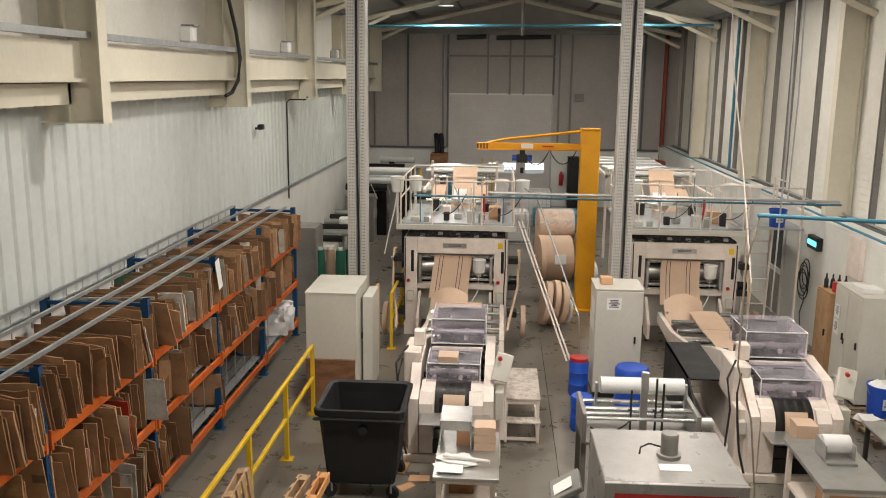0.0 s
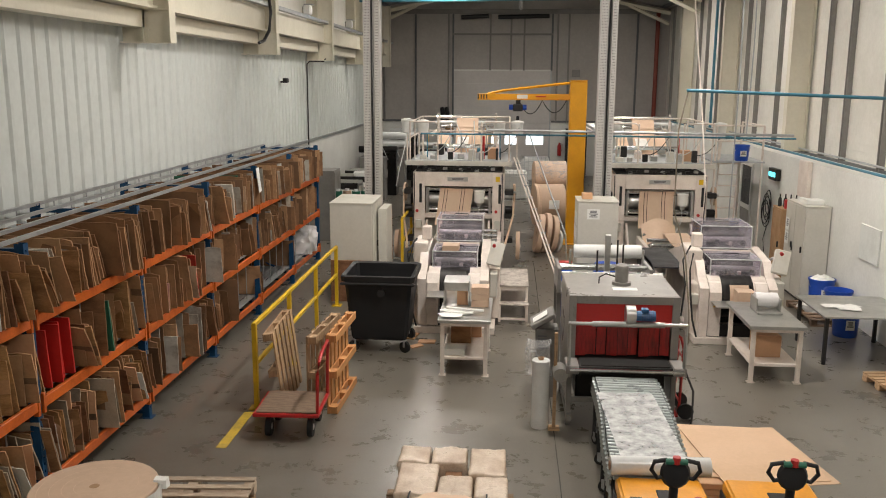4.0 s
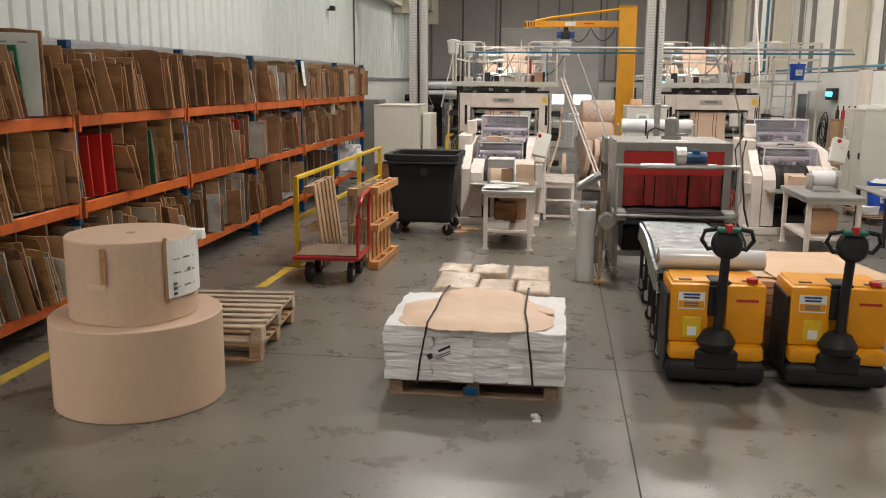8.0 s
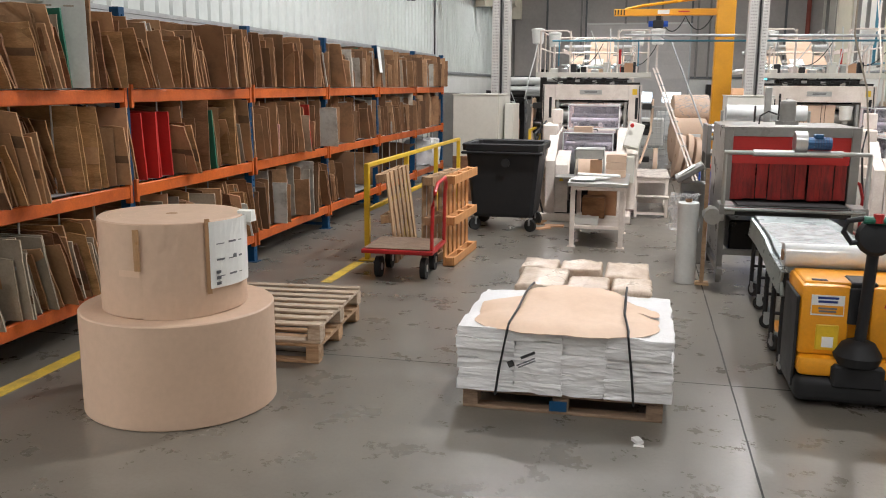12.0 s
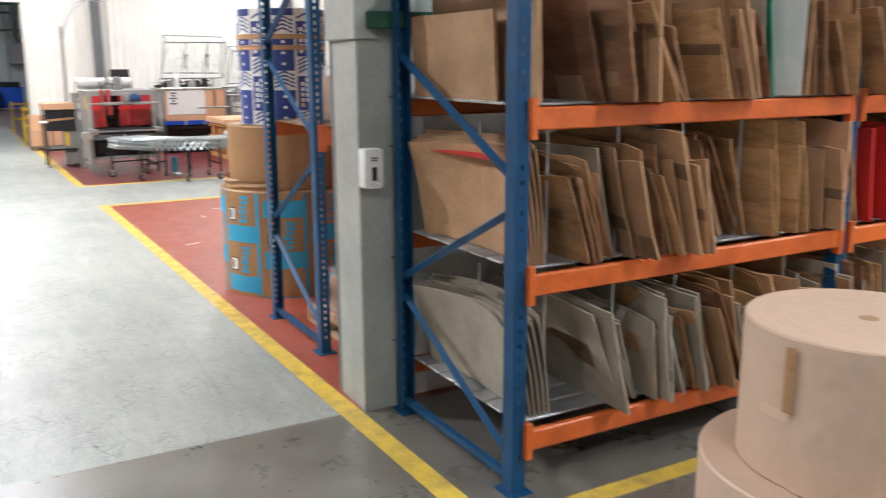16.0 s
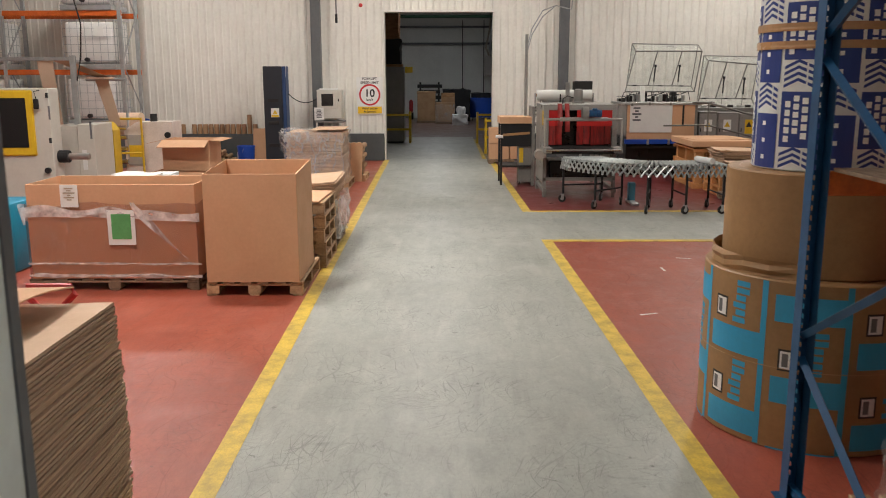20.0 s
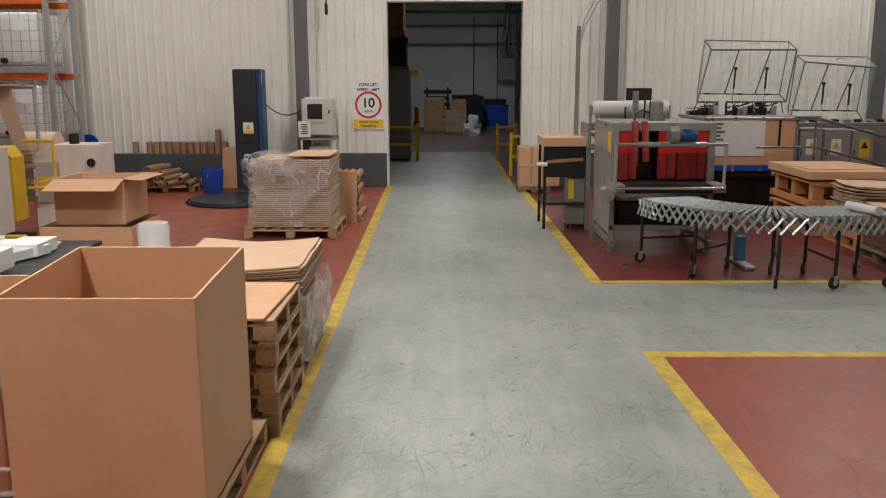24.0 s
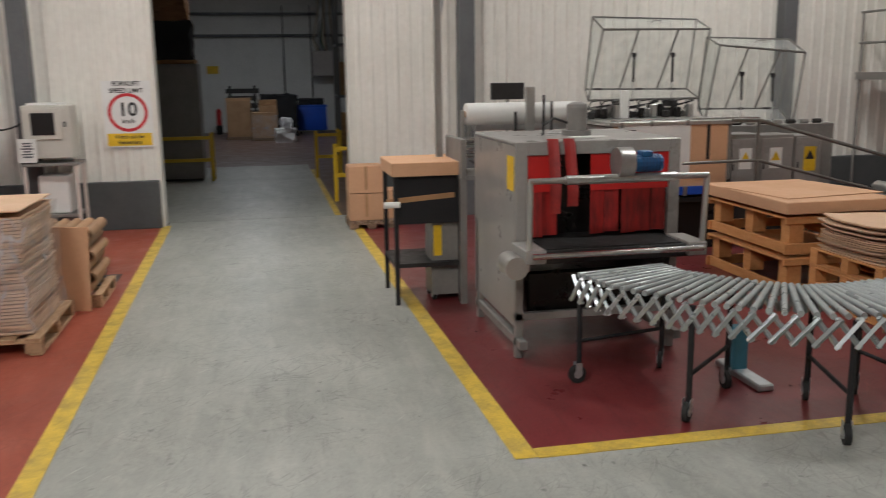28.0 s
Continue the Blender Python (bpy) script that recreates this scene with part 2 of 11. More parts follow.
FLOOR_STORE = floor_mat("store_floor", (0.16, 0.1, 0.085), (0.11, 0.07, 0.06), (0.2, 0.14, 0.12), 0.4, 0.4)
LINE = mat("line_paint", (0.72, 0.5, 0.05), (0.38, 0.27, 0.075), 0.5, scale=6.0, dirt=0.5, world_space=True)
GROUND = mat("yard_asphalt", (0.2, 0.2, 0.19), None, 0.9, scale=2.0, world_space=True)
CLAD = mat("white_cladding", (0.66, 0.70, 0.68), (0.5, 0.52, 0.5), 0.42, scale=0.8, relief=0.05, dirt=0.2, world_space=True)
CLAD_WARM = mat("cream_cladding", (0.82, 0.80, 0.74), (0.62, 0.60, 0.53), 0.45, scale=0.9, relief=0.05, dirt=0.2, world_space=True)
GREYWALL = mat("grey_wall_panel", (0.44, 0.41, 0.385), (0.33, 0.305, 0.285), 0.6, scale=0.7, relief=0.06, world_space=True)
DOOR_WHITE = mat("door_white", (0.62, 0.59, 0.57), (0.48, 0.455, 0.44), 0.5, scale=0.8, relief=0.04, dirt=0.22, world_space=True)
COLUMN_GREY = mat("column_grey", (0.60, 0.585, 0.56), (0.46, 0.45, 0.43), 0.5, 0.15, scale=3.0, relief=0.05, dirt=0.25)
BLOCK = mat("white_blockwork", (0.78, 0.78, 0.74), (0.6, 0.6, 0.56), 0.7, scale=1.2, relief=0.25, dirt=0.2, world_space=True)
DADO = mat("grey_dado_paint", (0.075, 0.085, 0.088), (0.05, 0.056, 0.058), 0.5, scale=1.5, world_space=True)
BOARD_WHITE = mat("white_wall_board", (0.80, 0.87, 0.84), (0.66, 0.71, 0.69), 0.45, scale=0.9, dirt=0.3, relief=0.04, world_space=True)
TRIM_GREY = mat("grey_flashing", (0.38, 0.395, 0.36), (0.26, 0.27, 0.245), 0.45, scale=2.5, dirt=0.35, world_space=True)
STEEL_CREAM = mat("cream_steelwork", (0.72, 0.68, 0.565), (0.55, 0.51, 0.40), 0.5, scale=1.1, relief=0.04, dirt=0.16, world_space=True)
STEEL_GREY = mat("grey_steelwork", (0.13, 0.135, 0.14), (0.08, 0.085, 0.09), 0.5, scale=2.0, world_space=True)
ROOF = mat("roof_sheet", (0.45, 0.45, 0.43), (0.33, 0.33, 0.31), 0.6, scale=0.8, world_space=True)
GREEN = mat("green_gutter", (0.012, 0.075, 0.04), None, 0.4, scale=3.0, world_space=True)
JOINT = mat("floor_joint", (0.03, 0.029, 0.027), None, 0.9, world_space=True)

CARD = mat("cardboard", (0.63, 0.37, 0.215), (0.54, 0.31, 0.175), 0.75, scale=2.2, relief=0.1, vary=0.08, dirt=0.2)
CARD_EDGE = mat("cardboard_edges", (0.60, 0.41, 0.27), (0.42, 0.28, 0.175), 0.85, scale=6.0, relief=0.5, vary=0.14, dirt=0.3, stretch=(0.5, 0.5, 30.0))
CARD_DARK = mat("dark_cardboard_edges", (0.26, 0.15, 0.088), (0.15, 0.085, 0.05), 0.85, scale=6.0, relief=0.5, vary=0.2, dirt=0.35, stretch=(0.5, 0.5, 30.0))
CARD_OLD = mat("old_cardboard", (0.39, 0.215, 0.106), (0.165, 0.086, 0.044), 0.8, scale=2.6, relief=0.35, vary=0.42, dirt=0.42, hue=0.014, stretch=(1.0, 1.0, 3.2), gloss=0.25)
CARD_TAN = mat("tan_board", (0.45, 0.27, 0.14), (0.28, 0.16, 0.083), 0.75, scale=2.5, relief=0.2, vary=0.18, dirt=0.35)
CARD_PALE = mat("pale_cardboard", (0.64, 0.435, 0.285), (0.54, 0.36, 0.23), 0.75, scale=2.2, relief=0.1, vary=0.06, dirt=0.2)
CARD_GREY = mat("grey_board", (0.42, 0.365, 0.285), (0.28, 0.235, 0.175), 0.8, scale=4.0, relief=0.2, vary=0.25, dirt=0.35)
CARD_WHITE = mat("white_board", (0.70, 0.72, 0.69), (0.52, 0.53, 0.5), 0.6, scale=3.0, relief=0.1, vary=0.08, dirt=0.25)
SHEET_RED = mat("red_sheet", (0.55, 0.025, 0.02), (0.38, 0.02, 0.02), 0.5, scale=3.0)
SHEET_GREEN = mat("green_sheet", (0.02, 0.16, 0.1), None, 0.5, scale=3.0)
KRAFT = mat("kraft_paper", (0.60, 0.43, 0.31), (0.51, 0.36, 0.255), 0.6, scale=1.6, relief=0.04, vary=0.05, dirt=0.22)
KRAFT_PALE = mat("pale_kraft_paper", (0.68, 0.49, 0.35), (0.58, 0.41, 0.29), 0.62, scale=2.0, relief=0.06, vary=0.05, dirt=0.2)
WOOD = mat("pallet_wood", (0.50, 0.33, 0.19), (0.30, 0.18, 0.095), 0.75, scale=3.0, relief=0.4, vary=0.18, dirt=0.4, stretch=(2.0, 9.0, 9.0))
WOOD_OLD = mat("weathered_pallet_wood", (0.27, 0.18, 0.115), (0.14, 0.09, 0.06), 0.85, scale=3.0, relief=0.5, vary=0.25, dirt=0.45, stretch=(2.0, 9.0, 9.0))
WOOD_GREY = mat("bleached_pallet_wood", (0.56, 0.46, 0.35), (0.30, 0.21, 0.14), 0.8, scale=3.0, relief=0.5, vary=0.2, dirt=0.45, stretch=(2.0, 9.0, 9.0))
WOOD_ORANGE = mat("fresh_orange_wood", (0.62, 0.30, 0.11), (0.45, 0.2, 0.07), 0.7, scale=3.0, relief=0.3, vary=0.1, stretch=(2.0, 9.0, 9.0))
PAPER = mat("white_paper", (0.80, 0.80, 0.77), (0.68, 0.68, 0.66), 0.7, scale=5.0, relief=0.05, dirt=0.15)
PRINT = mat("grey_print", (0.16, 0.16, 0.17), None, 0.7, relief=0)
BLACK_PRINT = mat("black_print", (0.02, 0.02, 0.02), None, 0.6, relief=0)
BLUE = mat("blue_rack_paint", (0.008, 0.066, 0.165), (0.007, 0.04, 0.095), 0.45, scale=4.0, relief=0.05, vary=0.06, dirt=0.3, gloss=0.3)
ORANGE = mat("orange_rack_paint", (0.66, 0.14, 0.02), (0.40, 0.075, 0.012), 0.42, scale=4.0, relief=0.06, vary=0.08, dirt=0.35)
YELLOW = mat("yellow_paint", (0.74, 0.49, 0.02), (0.5, 0.31, 0.02), 0.4, scale=4.0, relief=0.04, dirt=0.22)
CRANE = mat("crane_orange_yellow", (0.78, 0.36, 0.01), (0.58, 0.26, 0.01), 0.4, scale=2.5, relief=0.03, dirt=0.2)
TRUCK_YELLOW = mat("truck_yellow", (0.83, 0.345, 0.008), (0.6, 0.24, 0.01), 0.36, scale=3.0, relief=0.03, dirt=0.25)
CREAM = mat("machine_cream", (0.80, 0.72, 0.655), (0.50, 0.41, 0.35), 0.42, scale=3.0, relief=0.05, dirt=0.24, vary=0.04)
CABINET = mat("cabinet_beige", (0.60, 0.58, 0.52), (0.48, 0.46, 0.4), 0.42, scale=1.6, relief=0.03, dirt=0.18)
GREYPAINT = mat("grey_machine_paint", (0.235, 0.225, 0.21), (0.16, 0.152, 0.142), 0.42, scale=2.0, relief=0.04, dirt=0.28)
ENAMEL = mat("grey_enamel", (0.30, 0.288, 0.272), (0.22, 0.21, 0.20), 0.3, scale=2.0, relief=0.03, dirt=0.25)
STEEL_DULL = mat("dull_steel", (0.20, 0.195, 0.18), (0.12, 0.118, 0.11), 0.4, 0.5, scale=4.0, relief=0.05, dirt=0.3)
STEEL = mat("brushed_steel", (0.52, 0.52, 0.50), (0.36, 0.36, 0.35), 0.34, 0.85, scale=4.0, relief=0.06, dirt=0.25)
GALV = mat("galvanised_steel", (0.50, 0.52, 0.53), (0.36, 0.38, 0.39), 0.45, 0.7, scale=7.0, relief=0.06, dirt=0.3)
CHROME = mat("roller_chrome", (0.72, 0.73, 0.73), (0.5, 0.5, 0.5), 0.2, 0.95, scale=5.0, relief=0.03)
DARK = mat("dark_metal", (0.038, 0.036, 0.035), (0.025, 0.024, 0.023), 0.5, 0.3, scale=6.0, relief=0.1, dirt=0.3, gloss=0.3)
# black oily steel; also colours the sheets that stand for shade inside machines
OILY_AND_SHADE = mat("oily_steel_and_inner_shade", (0.028, 0.026, 0.025), None, 0.3, 0.6, scale=6.0, relief=0.15)
BLACK = mat("black_plastic", (0.018, 0.018, 0.020), (0.03, 0.03, 0.03), 0.55, scale=3.0, relief=0.08, dirt=0.3, gloss=0.25)
RUBBER = mat("black_rubber", (0.02, 0.02, 0.02), (0.05, 0.05, 0.048), 0.75, scale=8.0, relief=0.2, gloss=0.25)
RED = mat("red_paint", (0.50, 0.022, 0.02), (0.33, 0.02, 0.02), 0.4, scale=4.0, relief=0.04)
CURTAIN_HEAD = mat("clean_red_curtain", (0.52, 0.016, 0.014), (0.40, 0.014, 0.012), 0.45, scale=3.0, relief=0.05, dirt=0.2)
CURTAIN = mat("red_curtain", (0.33, 0.018, 0.014), (0.15, 0.012, 0.011), 0.5, scale=3.0, relief=0.1, dirt=0.4)
CURTAIN_GREASY = mat("greasy_red_curtain", (0.40, 0.014, 0.012), (0.09, 0.009, 0.008), 0.45, scale=3.0, relief=0.1, dirt=0.42, stretch=(7.0, 7.0, 1.0))
BLUE_PLASTIC = mat("blue_plastic", (0.014, 0.085, 0.50), (0.01, 0.06, 0.36), 0.4, scale=3.0, relief=0.04)
MOTOR_BLUE = mat("motor_blue", (0.02, 0.10, 0.24), (0.015, 0.06, 0.15), 0.4, scale=3.0, relief=0.04)
TEAL = mat("teal_plastic", (0.01, 0.22, 0.34), None, 0.42, scale=2.0, relief=0.03)
NAVY = mat("dark_navy_paint", (0.014, 0.018, 0.026), (0.022, 0.028, 0.038), 0.4, scale=2.0, relief=0.03)
NAVY_BLUE = mat("blue_panel", (0.02, 0.06, 0.17), None, 0.4, scale=2.0, relief=0.03)
WHITE_PLASTIC = mat("white_plastic", (0.74, 0.74, 0.71), (0.6, 0.6, 0.57), 0.4, scale=4.0, relief=0.03, dirt=0.15)
SACK = mat("white_sack", (0.78, 0.77, 0.77), (0.62, 0.61, 0.61), 0.36, scale=3.2, relief=1.0, dirt=0.2, vary=0.04, stretch=(1.0, 1.0, 3.5))
SACK_WORN = mat("stained_sack", (0.70, 0.59, 0.48), (0.38, 0.26, 0.17), 0.3, scale=4.5, relief=0.9, dirt=0.42, vary=0.05)
FILM = clear_mat("stretch_film", (0.99, 0.99, 0.99), 0.12, 0.05, 0.5, 3.0, True)
FILM_TIGHT = clear_mat("tight_film", (0.80, 0.70, 0.68), 0.1, 0.06, 0.4, 3.0, True)
FILM_THICK = clear_mat("crumpled_film", (0.97, 0.97, 0.97), 0.16, 0.15, 0.9, 2.4, True)
FILM_SOFT = clear_mat("milky_film", (0.97, 0.97, 0.97), 0.18, 0.17, 1.0, 4.0, True)
FILM_SHEET = clear_mat("film_sheet", (0.97, 0.97, 0.97), 0.18, 0.38, 1.0, 9.0)
ROLLER = mat("conveyor_roller", (0.40, 0.44, 0.44), (0.28, 0.31, 0.31), 0.3, 0.4, scale=5.0, relief=0.03)
FILM_ROLL = mat("film_roll", (0.72, 0.73, 0.72), (0.46, 0.47, 0.46), 0.16, scale=3.0, relief=0.05, dirt=0.15)
ACRYLIC = clear_mat("acrylic", (0.92, 0.895, 0.945), 0.06, 0.13, 0.05, 5.0)
MESHGLASS = clear_mat("clear_guard", (0.9, 0.92, 0.9), 0.1, 0.14, 0.1, 6.0)
GLASS = clear_mat("window_glass", (0.95, 0.97, 0.98), 0.03, 0.08)
SCREEN = mat("dark_screen", (0.012, 0.012, 0.014), None, 0.12, relief=0)
BAGBLUE = mat("print_blue", (0.012, 0.035, 0.19), (0.02, 0.05, 0.22), 0.45, scale=3.0, relief=0.03)
CYAN = mat("print_cyan", (0.03, 0.32, 0.55), (0.05, 0.28, 0.45), 0.6, scale=3.0, relief=0.03)
TUBE = mat("brown_tube", (0.40, 0.24, 0.13), (0.3, 0.17, 0.09), 0.7, scale=5.0, vary=0.15)
CABLE = mat("black_cable", (0.02, 0.02, 0.02), None, 0.5, relief=0)
AIRLINE = mat("blue_pipe", (0.06, 0.24, 0.34), (0.05, 0.17, 0.24), 0.45, scale=5.0, relief=0.03)
PIPE_RED = mat("red_pipe", (0.28, 0.05, 0.03), None, 0.5, relief=0.03)
LAMP_GLOW = glow_mat("lamp_lens", (1.0, 0.98, 0.93), 9.0)
SKY_GLOW = glow_mat("hazy_daylight", (0.9, 0.95, 1.0), 3.0)
CYAN_GLOW = glow_mat("fly_killer_tube", (0.1, 0.75, 0.9), 2.5)
EXTING = mat("extinguisher_red", (0.5, 0.02, 0.02), None, 0.35, relief=0.02)
SIGN_YELLOW = mat("sign_yellow", (0.85, 0.55, 0.02), None, 0.5, relief=0)
SIGN_RED = mat("sign_red", (0.62, 0.03, 0.04), None, 0.5, relief=0)
SIGN_WHITE = mat("sign_white", (0.8, 0.8, 0.78), None, 0.5, relief=0, dirt=0.1)
LABEL_GREEN = mat("label_green", (0.12, 0.42, 0.14), None, 0.5, relief=0)
TAPE = mat("brown_tape", (0.44, 0.25, 0.12), None, 0.3, relief=0.05)

# ---- building helpers ----
def part(name, bm, material, parent=None, label="", smooth=False):
    me = bpy.data.meshes.new(name)
    bmesh.ops.recalc_face_normals(bm, faces=bm.faces)
    bm.to_mesh(me)
    bm.free()
    if smooth:
        me.shade_smooth()
        me.set_sharp_from_angle(angle=radians(38))
    me.materials.append(material)
    ob = new(name, me)
    if parent is not None:
        ob.parent = parent
    if label:
        tagged(ob, label)
    return ob


def piece(name, me, parent, m):
    """One more object on a mesh that alike pieces share."""
    ob = new(name, me)
    ob.parent = parent
    ob.matrix_basis = m
    return ob


def thing(name, at, label, category, group="", turn=0.0, kind=""):
    ob = new(name)
    ob.empty_display_size = 0.1
    ob.matrix_basis = pose(*at, 0, 0, turn)
    return tagged(ob, label, category, group, kind)


def box(bm, x0, x1, y0, y1, z0, z1, bevel=0.0, m=None, seg=1):
    mm = Matrix.Translation(((x0 + x1) / 2, (y0 + y1) / 2, (z0 + z1) / 2)) @ Matrix.Diagonal((abs(x1 - x0), abs(y1 - y0), abs(z1 - z0), 1))
    if m is not None:
        mm = m @ mm
    vs = bmesh.ops.create_cube(bm, size=1.0, matrix=mm)["verts"]
    if bevel:
        es = list({e for v in vs for e in v.link_edges})
        bmesh.ops.bevel(bm, geom=es, offset=bevel, segments=seg, affect="EDGES", profile=0.5)
    return bm


def cyl(bm, p0, p1, r, seg=14, r2=None, cap=True):
    p0, p1 = Vector(p0), Vector(p1)
    d = p1 - p0
    m = Matrix.Translation((p0 + p1) / 2) @ d.to_track_quat("Z", "Y").to_matrix().to_4x4()
    bmesh.ops.create_cone(bm, cap_ends=cap, segments=seg, radius1=r, radius2=r if r2 is None else r2, depth=d.length, matrix=m)
    return bm


def lathe(bm, prof, seg=24, m=None, caps=True):
    """Turn a profile of (radius, z) about z."""
    m = m or Matrix.Identity(4)
    rings = []
    for r, z in prof:
        rings.append([bm.verts.new(m @ Vector((r * math.cos(a), r * math.sin(a), z))) for a in (2 * math.pi * k / seg for k in range(seg))])
    for a, b in zip(rings, rings[1:]):
        for k in range(seg):
            bm.faces.new((a[k], a[(k + 1) % seg], b[(k + 1) % seg], b[k]))
    for ring in (rings[0], rings[-1]) if caps else ():
        if (ring[0].co - ring[seg // 2].co).length > 1e-3:
            bm.faces.new(ring)
    return bm


def tube(bm, pts, r, seg=8, closed=False):
    pts = [Vector(p) for p in pts]
    n = len(pts)
    rings = []
    up = Vector((0.13, 0.21, 0.97)).normalized()
    for i, p in enumerate(pts):
        d = (pts[min(i + 1, n - 1)] - pts[max(i - 1, 0)]).normalized()
        u = d.cross(up)
        if u.length < 1e-3:
            u = d.cross(Vector((1, 0, 0)))
        u.normalize()
        v = d.cross(u).normalized()
        rings.append([bm.verts.new(p + r * (math.cos(a) * u + math.sin(a) * v)) for a in (2 * math.pi * k / seg for k in range(seg))])
    for a, b in zip(rings, rings[1:]):
        for k in range(seg):
            bm.faces.new((a[k], a[(k + 1) % seg], b[(k + 1) % seg], b[k]))
    bm.faces.new(rings[0])
    bm.faces.new(rings[-1])
    return bm


def arc(p0, p1, sag, n=10):
    """Points of a hanging line from p0 to p1."""
    p0, p1 = Vector(p0), Vector(p1)
    return [p0.lerp(p1, k / n) - Vector((0, 0, sag * 4 * (k / n) * (1 - k / n))) for k in range(n + 1)]


def grid(bm, n, k, fn):
    """A sheet of n by k cells over fn(u, v)."""
    vs = [[bm.verts.new(fn(i / n, j / k)) for j in range(k + 1)] for i in range(n + 1)]
    for i in range(n):
        for j in range(k):
            bm.faces.new((vs[i][j], vs[i + 1][j], vs[i + 1][j + 1], vs[i][j + 1]))
    return bm


def thicken(bm, t):
    """Give a sheet its thickness, below its upper side."""
    bm.normal_update()
    if sum(f.normal.z for f in bm.faces) < 0:
        bmesh.ops.reverse_faces(bm, faces=bm.faces[:])
        bm.normal_update()
    bmesh.ops.solidify(bm, geom=bm.faces[:], thickness=t)


def B():
    return bmesh.new()


def slab(name, x0, x1, y0, y1, z0, z1, material, parent=None, label="", category="", bevel=0.0):
    """A block of the setting."""
    ob = part(name, box(B(), x0, x1, y0, y1, z0, z1, bevel), material, parent)
    if parent is None:
        tagged(ob, label, category or name.split("_")[0], kind="structure")
    return ob


def words(text, size, material, parent, m, name="lettering"):
    cu = bpy.data.curves.new(name, "FONT")
    cu.body, cu.size, cu.extrude, cu.offset, cu.align_x, cu.align_y = text, size, 0.001, size * 0.022, "CENTER", "CENTER"
    ob = new(name, cu)
    me = bpy.data.meshes.new_from_object(ob.evaluated_get(bpy.context.evaluated_depsgraph_get()))
    bpy.data.objects.remove(ob)
    me.materials.append(material)
    ob = new(name, me)
    ob.parent = parent
    ob.matrix_basis = m
    return ob


def rnd(a, b):
    return random.uniform(a, b)


# ---- the setting: press hall, packing hall behind the opening, store beyond ----
WX, EX, NY, SY, EAVE = -5.6, 7.0, 37.0, -7.0, 7.2
BX, B_S, B_N = -26.5, -12.0, 12.5
OPEN_S, OPEN_N = 0.36, 2.93
D_S, D_N, D_TOP = -0.15, 2.63, 3.78

slab("floor_hall", -5.52, EX, SY, NY, -0.2, 0.0, FLOOR_HALL, None, "worn grey power-floated concrete floor of the press hall", "floor")
def floor_piece(name, pts, material, label):
    bm = B()
    hi = [bm.verts.new((x, y, 0.0)) for x, y in pts]
    lo = [bm.verts.new((x, y, -0.2)) for x, y in pts]
    bm.faces.new(hi)
    bm.faces.new(lo[::-1])
    for k in range(len(pts)):
        j = (k + 1) % len(pts)
        bm.faces.new((hi[k], lo[k], lo[j], hi[j]))
    return tagged(part(name, bm, material), label, "floor", kind="structure")


EDGE_E, EDGE_W = 0.165, -0.14
slab("floor_threshold", BX - 0.3, BX, -0.14, 2.61, -0.2, 0.0, FLOOR_WALK, None, "scuffed pale grey painted walkway floor", "floor")
floor_piece("floor_walkway", ((-5.52, EDGE_E), (-5.52, 2.914), (-15.05, 2.776), (-17.62, 2.738), (BX, 2.61), (BX, EDGE_W)), FLOOR_WALK, "scuffed pale grey painted walkway floor")
floor_piece("floor_red_south", ((-5.52, B_S), (-5.52, EDGE_E), (BX, EDGE_W), (BX, B_S)), FLOOR_RED, "worn brick-red painted floor beside the walkway")
floor_piece("floor_red_north_1", ((-15.05, 2.776), (-5.52, 2.914), (-5.52, B_N), (-15.05, B_N)), FLOOR_RED, "worn brick-red painted floor bay")
floor_piece("floor_cross_aisle", ((-17.62, 2.738), (-15.05, 2.776), (-15.05, B_N), (-17.62, B_N)), FLOOR_WALK, "scuffed pale grey painted cross aisle")
floor_piece("floor_red_north_2", ((BX, 2.61), (-17.62, 2.738), (-17.62, B_N), (BX, B_N)), FLOOR_MAROON, "worn dark maroon painted floor bay")
slab("floor_store", -49.6, BX - 0.3, -9.0, 11.0, -0.2, -0.001, FLOOR_STORE, None, "dull floor of the store room beyond the doorway", "floor")
slab("floor_store_walkway", -35.2, BX - 0.3, -2.2, 2.40, 0.0, 0.003, FLOOR_WALK, None, "grey walkway paint continuing into the store room", "floor")


def line(x0, x1, y0, y1, n=1):
    bm = B()
    box(bm, x0, x1, y0, y1, 0.0, 0.004)
    return tagged(part("floor_line", bm, LINE), "worn yellow floor marking line", "floor marking", kind="structure")


